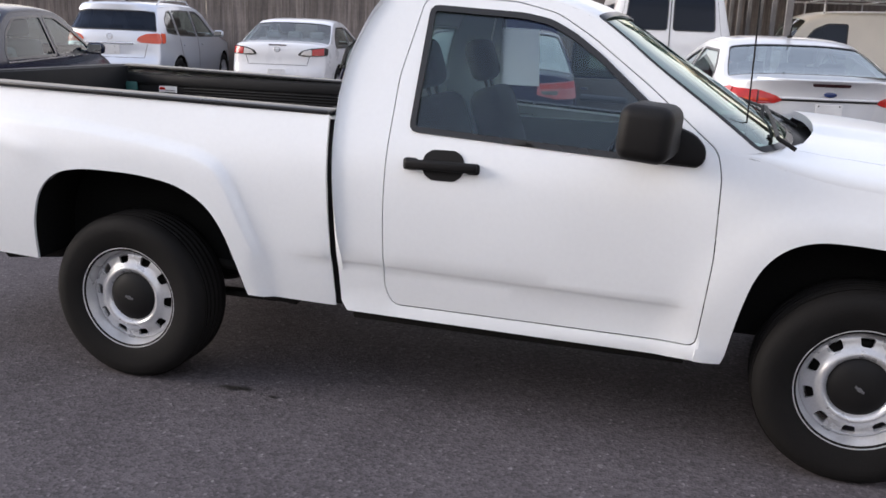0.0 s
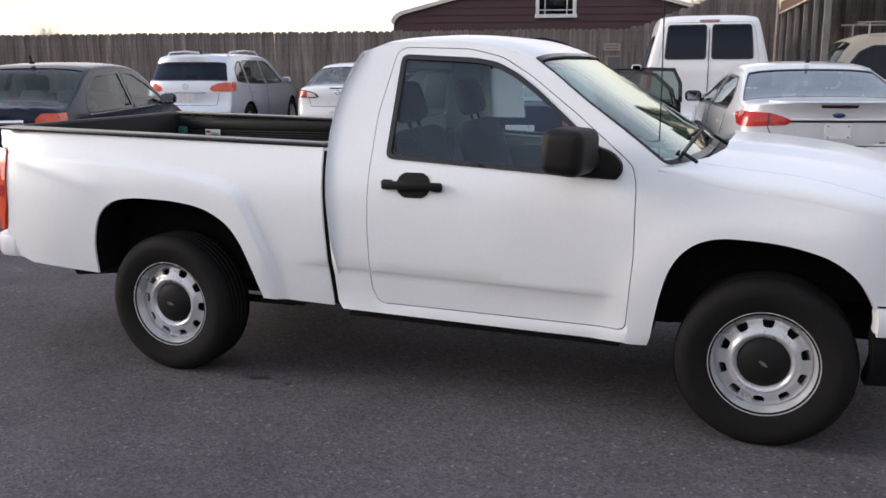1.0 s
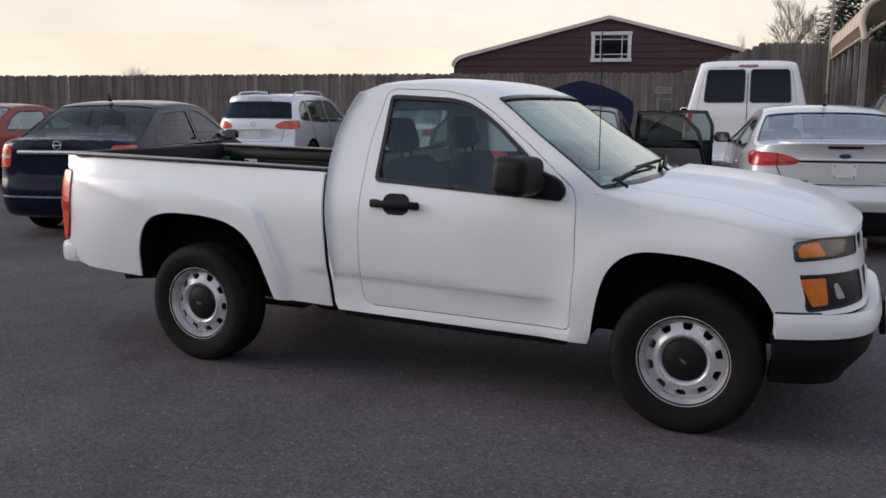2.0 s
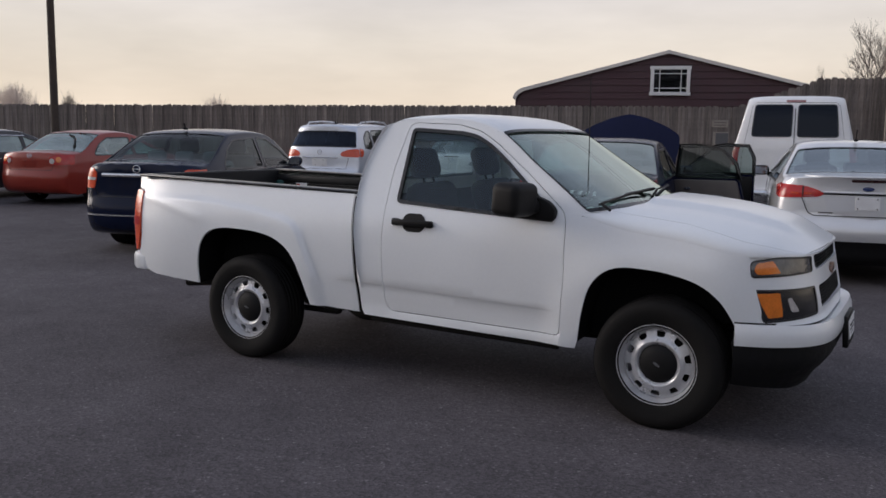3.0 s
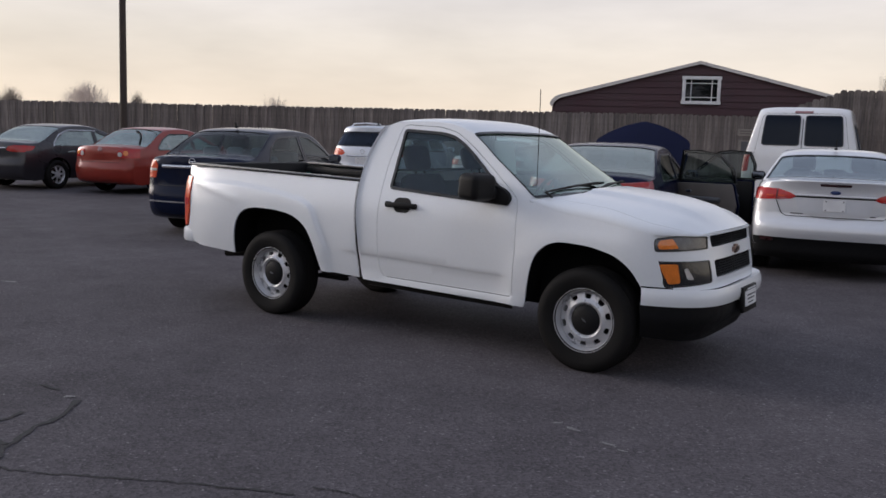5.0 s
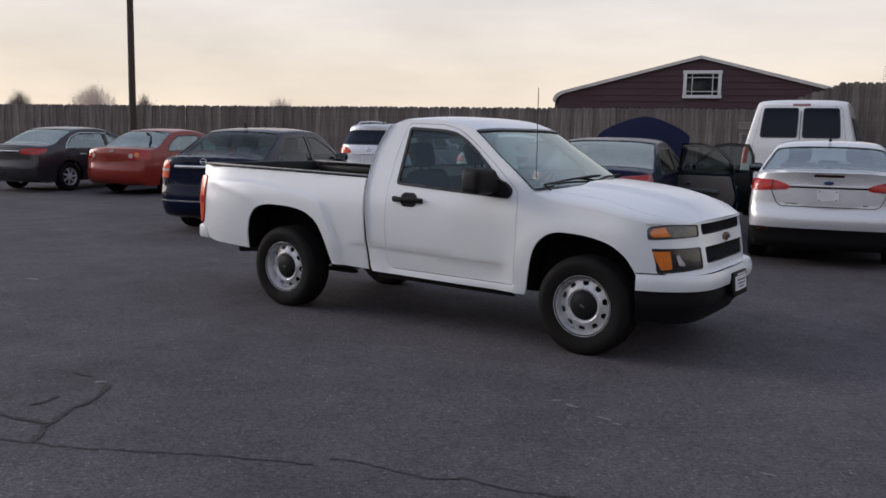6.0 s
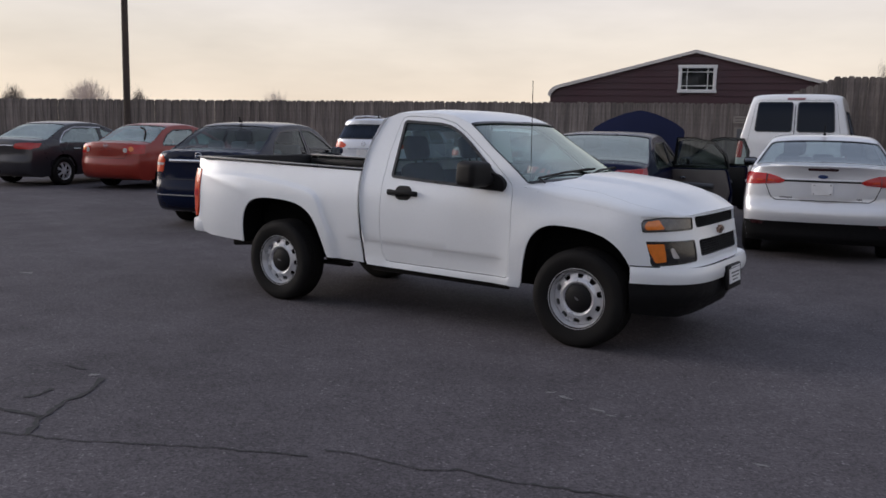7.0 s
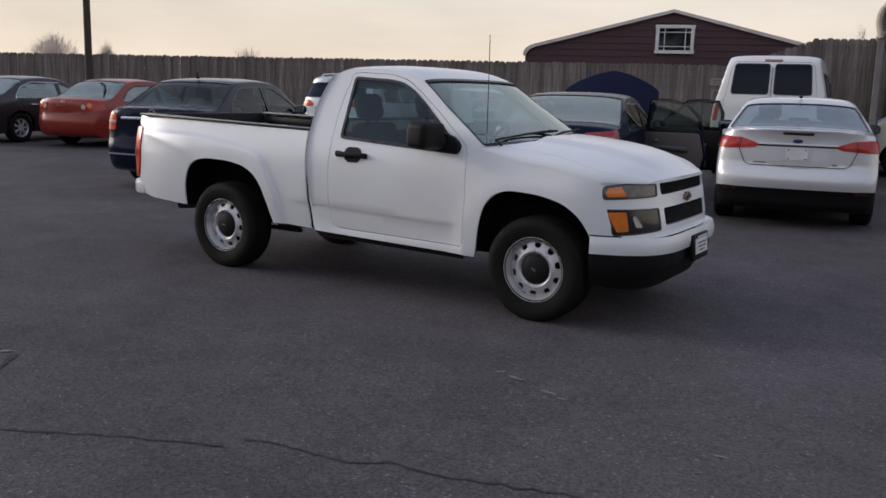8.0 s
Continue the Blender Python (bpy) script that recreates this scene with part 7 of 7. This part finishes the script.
part("roof_spoiler", patch(rounded([(suv.T[8] - 0.02, -0.66), (suv.T[9] + 0.12, -0.66), (suv.T[9] + 0.12, 0.66), (suv.T[8] - 0.02, 0.66)], 0.03), suv.top, 0.06, (), (-1, 0, 1), 0.02, 0.016), SILVER_BLUE, suv.root)
for sg in (-1, 1):
    rail = tube([(-o + 0.72, sg * 0.60, 1.60), (-o + 0.85, sg * 0.60, 1.675), (-o + 1.5, sg * 0.61, 1.70), (-o + 2.2, sg * 0.60, 1.685), (-o + 2.4, sg * 0.59, 1.61)], 0.018, 8)
    part("roof_rail", rail, STEEL, suv.root, "silver roof rail")
suv.seam([(-o + 2.06, 0.30), (-o + 2.06, 1.04)])
suv.seam([(-o + 1.30, 0.5), (-o + 1.12, 0.85), (-o + 1.09, 1.05)])
suv.on_side("door_handle", [(-o + 1.22, 0.93), (-o + 1.40, 0.93), (-o + 1.40, 0.90), (-o + 1.22, 0.90)], SILVER_BLUE, 0.03, 0.02)
suv.on_side("door_handle", [(-o + 2.20, 0.93), (-o + 2.38, 0.93), (-o + 2.38, 0.90), (-o + 2.20, 0.90)], SILVER_BLUE, 0.03, 0.02)
suv.aerial(-o + 0.9, 0.05, 0.05, 0.01)

# --- pearl white compact sedan
L = 4.58
P, E = sedan_lines(L, 1.465, 1.055, 0.60, 1.32, 2.50, 3.45, 0.98, 0.12)
white_sedan = Car("sedan", "pearl white compact sedan with slanted tail lamps", car_pose(-5.92, 10.05, 10, L), L, 1.755, 1.465, P, E, 0.95, PEARL, GLASS_CAR, (10, 11, 0.02, -0.01), (15, 16), sedan_windows(L, E, 0.95, 2.20, 0.96, 3.25), (L / 2 - 0.93, -L / 2 + 1.0), 0.32, rear_u=0.84, headrests=CLOTH_LIGHT)
white_sedan.wrap_lamp([(0.35, 0.865), (0.42, 0.935), (0.56, 0.975), (0.8, 0.995), (0.8, 0.855), (0.44, 0.845)], [(-L / 2 + 0.25, 0.855), (-L / 2 + 0.25, 0.995), (-L / 2 + 0.42, 0.97), (-L / 2 + 0.36, 0.87)], SMOOTH_BLACK, "clear and red slanted tail lamp")
white_sedan.on_rear("clear_lens", [(0.40, 0.868), (0.45, 0.925), (0.59, 0.958), (0.59, 0.862)], LENS_PALE, lift=0.014, both=True)
white_sedan.on_rear("red_lens", [(0.60, 0.862), (0.60, 0.960), (0.78, 0.978), (0.78, 0.870)], LAMP_RED, lift=0.014, both=True)
white_sedan.on_rear("brake_light", [(-0.16, 1.03), (0.16, 1.03), (0.15, 1.012), (-0.15, 1.012)], BRAKE_DARK, lift=0.005)
white_sedan.badge(0.95, CHROME, 0.10, 0.075, ring=True)
white_sedan.rear_seam([(-0.56, 0.87), (-0.50, 0.70), (0.50, 0.70), (0.56, 0.87)])
white_sedan.plate(0.56, PLATE_WHITE, 0.30, 0.15, 0.012, (2, 5))

# --- red compact sedan
L = 4.54
P, E = sedan_lines(L, 1.465, 1.035, 0.60, 1.28, 2.48, 3.42, 0.98, 0.11)
red_sedan = Car("sedan", "red compact sedan with red and clear tail lamps", car_pose(-12.95, 5.75, 11, L), L, 1.76, 1.465, P, E, 0.945, RED, GLASS_PALE, (10, 11, 0.02, 0.07), (15, 16), sedan_windows(L, E, 0.945, 2.18, 0.95, 3.22), (L / 2 - 0.92, -L / 2 + 1.02), 0.315, rear_u=0.84)
red_sedan.root["label"] = "red compact sedan with red and clear tail lamps"
red_sedan.wrap_lamp([(0.47, 0.80), (0.46, 0.945), (0.60, 0.985), (0.8, 0.985), (0.8, 0.79)], [(-L / 2 + 0.25, 0.79), (-L / 2 + 0.25, 0.985), (-L / 2 + 0.42, 0.98), (-L / 2 + 0.36, 0.80)], LAMP_RED, "red tail lamp with round lenses")
for cu, cz, cm in ((0.52, 0.865, LENS_PALE), (0.655, 0.895, LAMP_AMBER)):
    red_sedan.on_rear("round_lens", [(cu + 0.052 * math.cos(a), cz + 0.052 * math.sin(a)) for a in np.linspace(0, 2 * math.pi, 14, endpoint=False)], cm, lift=0.014, both=True, r=0.004)
red_sedan.on_rear("plate_recess", [(-0.36, 0.90), (0.36, 0.90), (0.34, 0.73), (-0.34, 0.73)], RED, s=(4, 9), lift=0.003, thick=0.0, r=0.03)
red_sedan.plate(0.81, RED, 0.30, 0.14, 0.008)
strap = []
for k in range(12):
    f = k / 11
    strap.append(red_sedan.top(red_sedan.T[11] - 0.10 - 0.62 * f * (red_sedan.T[11] - red_sedan.T[10]), -0.02 - 0.26 * f ** 0.6))
part("window_strap", tube([(x, y, z + 0.012) for x, y, z in strap], 0.016, 6), RUBBER, red_sedan.root, "dark curved strap over the rear window")
red_sedan.badge(0.965, CHROME, 0.11, 0.07, ring=True)
red_sedan.rear_seam([(-0.56, 0.80), (-0.50, 0.69), (0.50, 0.69), (0.56, 0.80)])

# --- dark grey midsize sedan
L = 4.86
P, E = sedan_lines(L, 1.475, 1.06, 0.62, 1.36, 2.62, 3.62, 0.97, 0.12)
grey_sedan = Car("sedan", "dark grey midsize sedan with bright window trim", car_pose(-15.4, 4.75, 11, L), L, 1.83, 1.475, P, E, 0.95, BLACKCAR, GLASS_PALE, (10, 11, 0.02, 0.07), (15, 16), sedan_windows(L, E, 0.95, 2.32, 1.0, 3.42), (L / 2 - 0.98, -L / 2 + 1.08), 0.33, rear_u=0.84)
grey_sedan.wrap_lamp([(0.42, 0.88), (0.46, 0.965), (0.62, 0.99), (0.8, 0.985), (0.8, 0.84), (0.5, 0.85)], [(-L / 2 + 0.25, 0.86), (-L / 2 + 0.25, 0.985), (-L / 2 + 0.50, 0.97), (-L / 2 + 0.40, 0.88)], LAMP_RED, "red tail lamp")
grey_sedan.bar("trunk_bar", [(-0.42, 0.92), (0.42, 0.92)], 0.016, CHROME)
for k in (0, 1):
    P2 = [grey_sedan.h.side(x, z) for x, z in resample([(1.0 - L / 2, 0.965), (1.03 - L / 2, 1.05), (1.24 - L / 2, 1.235), (1.55 - L / 2, roof_z(E, 1.55 - L / 2) - 0.045), (2.4 - L / 2, roof_z(E, 2.4 - L / 2) - 0.045)], 0.08, False)]
    part("window_trim", tube([(x, -y if k else y, z) for x, y, z in P2], 0.012, 6), CHROME, grey_sedan.root, "bright chrome window trim")
grey_sedan.on_side("door_handle", [(-L / 2 + 1.36, 0.86), (-L / 2 + 1.56, 0.86), (-L / 2 + 1.56, 0.83), (-L / 2 + 1.36, 0.83)], CHROME, 0.03, 0.02)
grey_sedan.on_side("door_handle", [(-L / 2 + 2.50, 0.86), (-L / 2 + 2.70, 0.86), (-L / 2 + 2.70, 0.83), (-L / 2 + 2.50, 0.83)], CHROME, 0.03, 0.02)
grey_sedan.seam([(-L / 2 + 2.32, 0.26), (-L / 2 + 2.31, 0.95)])

# --- white cargo van with a ladder rack
L = 4.0
PC = [(0.22, 0.28), (0.06, 0.34), (0.0, 0.44), (0.0, 0.62), (0.03, 0.68), (0.05, 0.74), (0.06, 1.0), (0.07, 1.20), (0.12, 1.80), (0.20, 1.86), (0.45, 1.90), (1.5, 1.93), (2.6, 1.90), (2.95, 1.82), (3.02, 1.79), (3.48, 1.22), (3.60, 1.12), (3.80, 1.0), (3.92, 0.85), (3.98, 0.65), (4.0, 0.48), (3.9, 0.26)]
EC = [(0.42, 0.28), (0.20, 0.34), (0.16, 0.44), (0.16, 0.62), (0.18, 0.68), (0.19, 0.74), (0.20, 1.0), (0.21, 1.20), (0.26, 1.70), (0.34, 1.78), (0.55, 1.81), (1.5, 1.83), (2.5, 1.79), (2.82, 1.71), (2.90, 1.67), (3.26, 1.15), (3.38, 1.03), (3.58, 0.90), (3.70, 0.76), (3.74, 0.65), (3.74, 0.48), (3.6, 0.26)]
PC, EC = [[(x - L / 2, z) for x, z in q] for q in (PC, EC)]
cw = [[(2.30 - L / 2, 1.12), (3.18 - L / 2, 1.10), (2.84 - L / 2, 1.58), (2.62 - L / 2, 1.68), (2.30 - L / 2, 1.68)]]
cargo = Car("cargo_van", "cream-white compact cargo van with a ladder rack", pose(3.52, 13.6, land(13.6), 0, 0, 186), L, 1.80, 1.93, PC, EC, 1.10, CREAM_PAINT, GLASS_DARK, (11, 11, 0.3, 0.5), (14, 15), cw, (L / 2 - 0.72, -L / 2 + 0.85), 0.32, tumble=0.14, tail=0.05, seats=False, n=3.2, rear_u=0.02)
cargo.root["category"] = "van"
rack = []
for x in (-1.5, -0.3, 0.7):
    rack += [tube([(x, -0.72, 1.85), (x, -0.74, 2.08), (x, 0.74, 2.08), (x, 0.72, 1.85)], 0.016, 6)]
for y in (-0.74, 0.74):
    rack.append(tube([(-1.7, y, 2.08), (0.9, y, 2.08)], 0.016, 6))
part("ladder_rack", join(*rack), STEEL, cargo.root, "pale steel ladder rack")
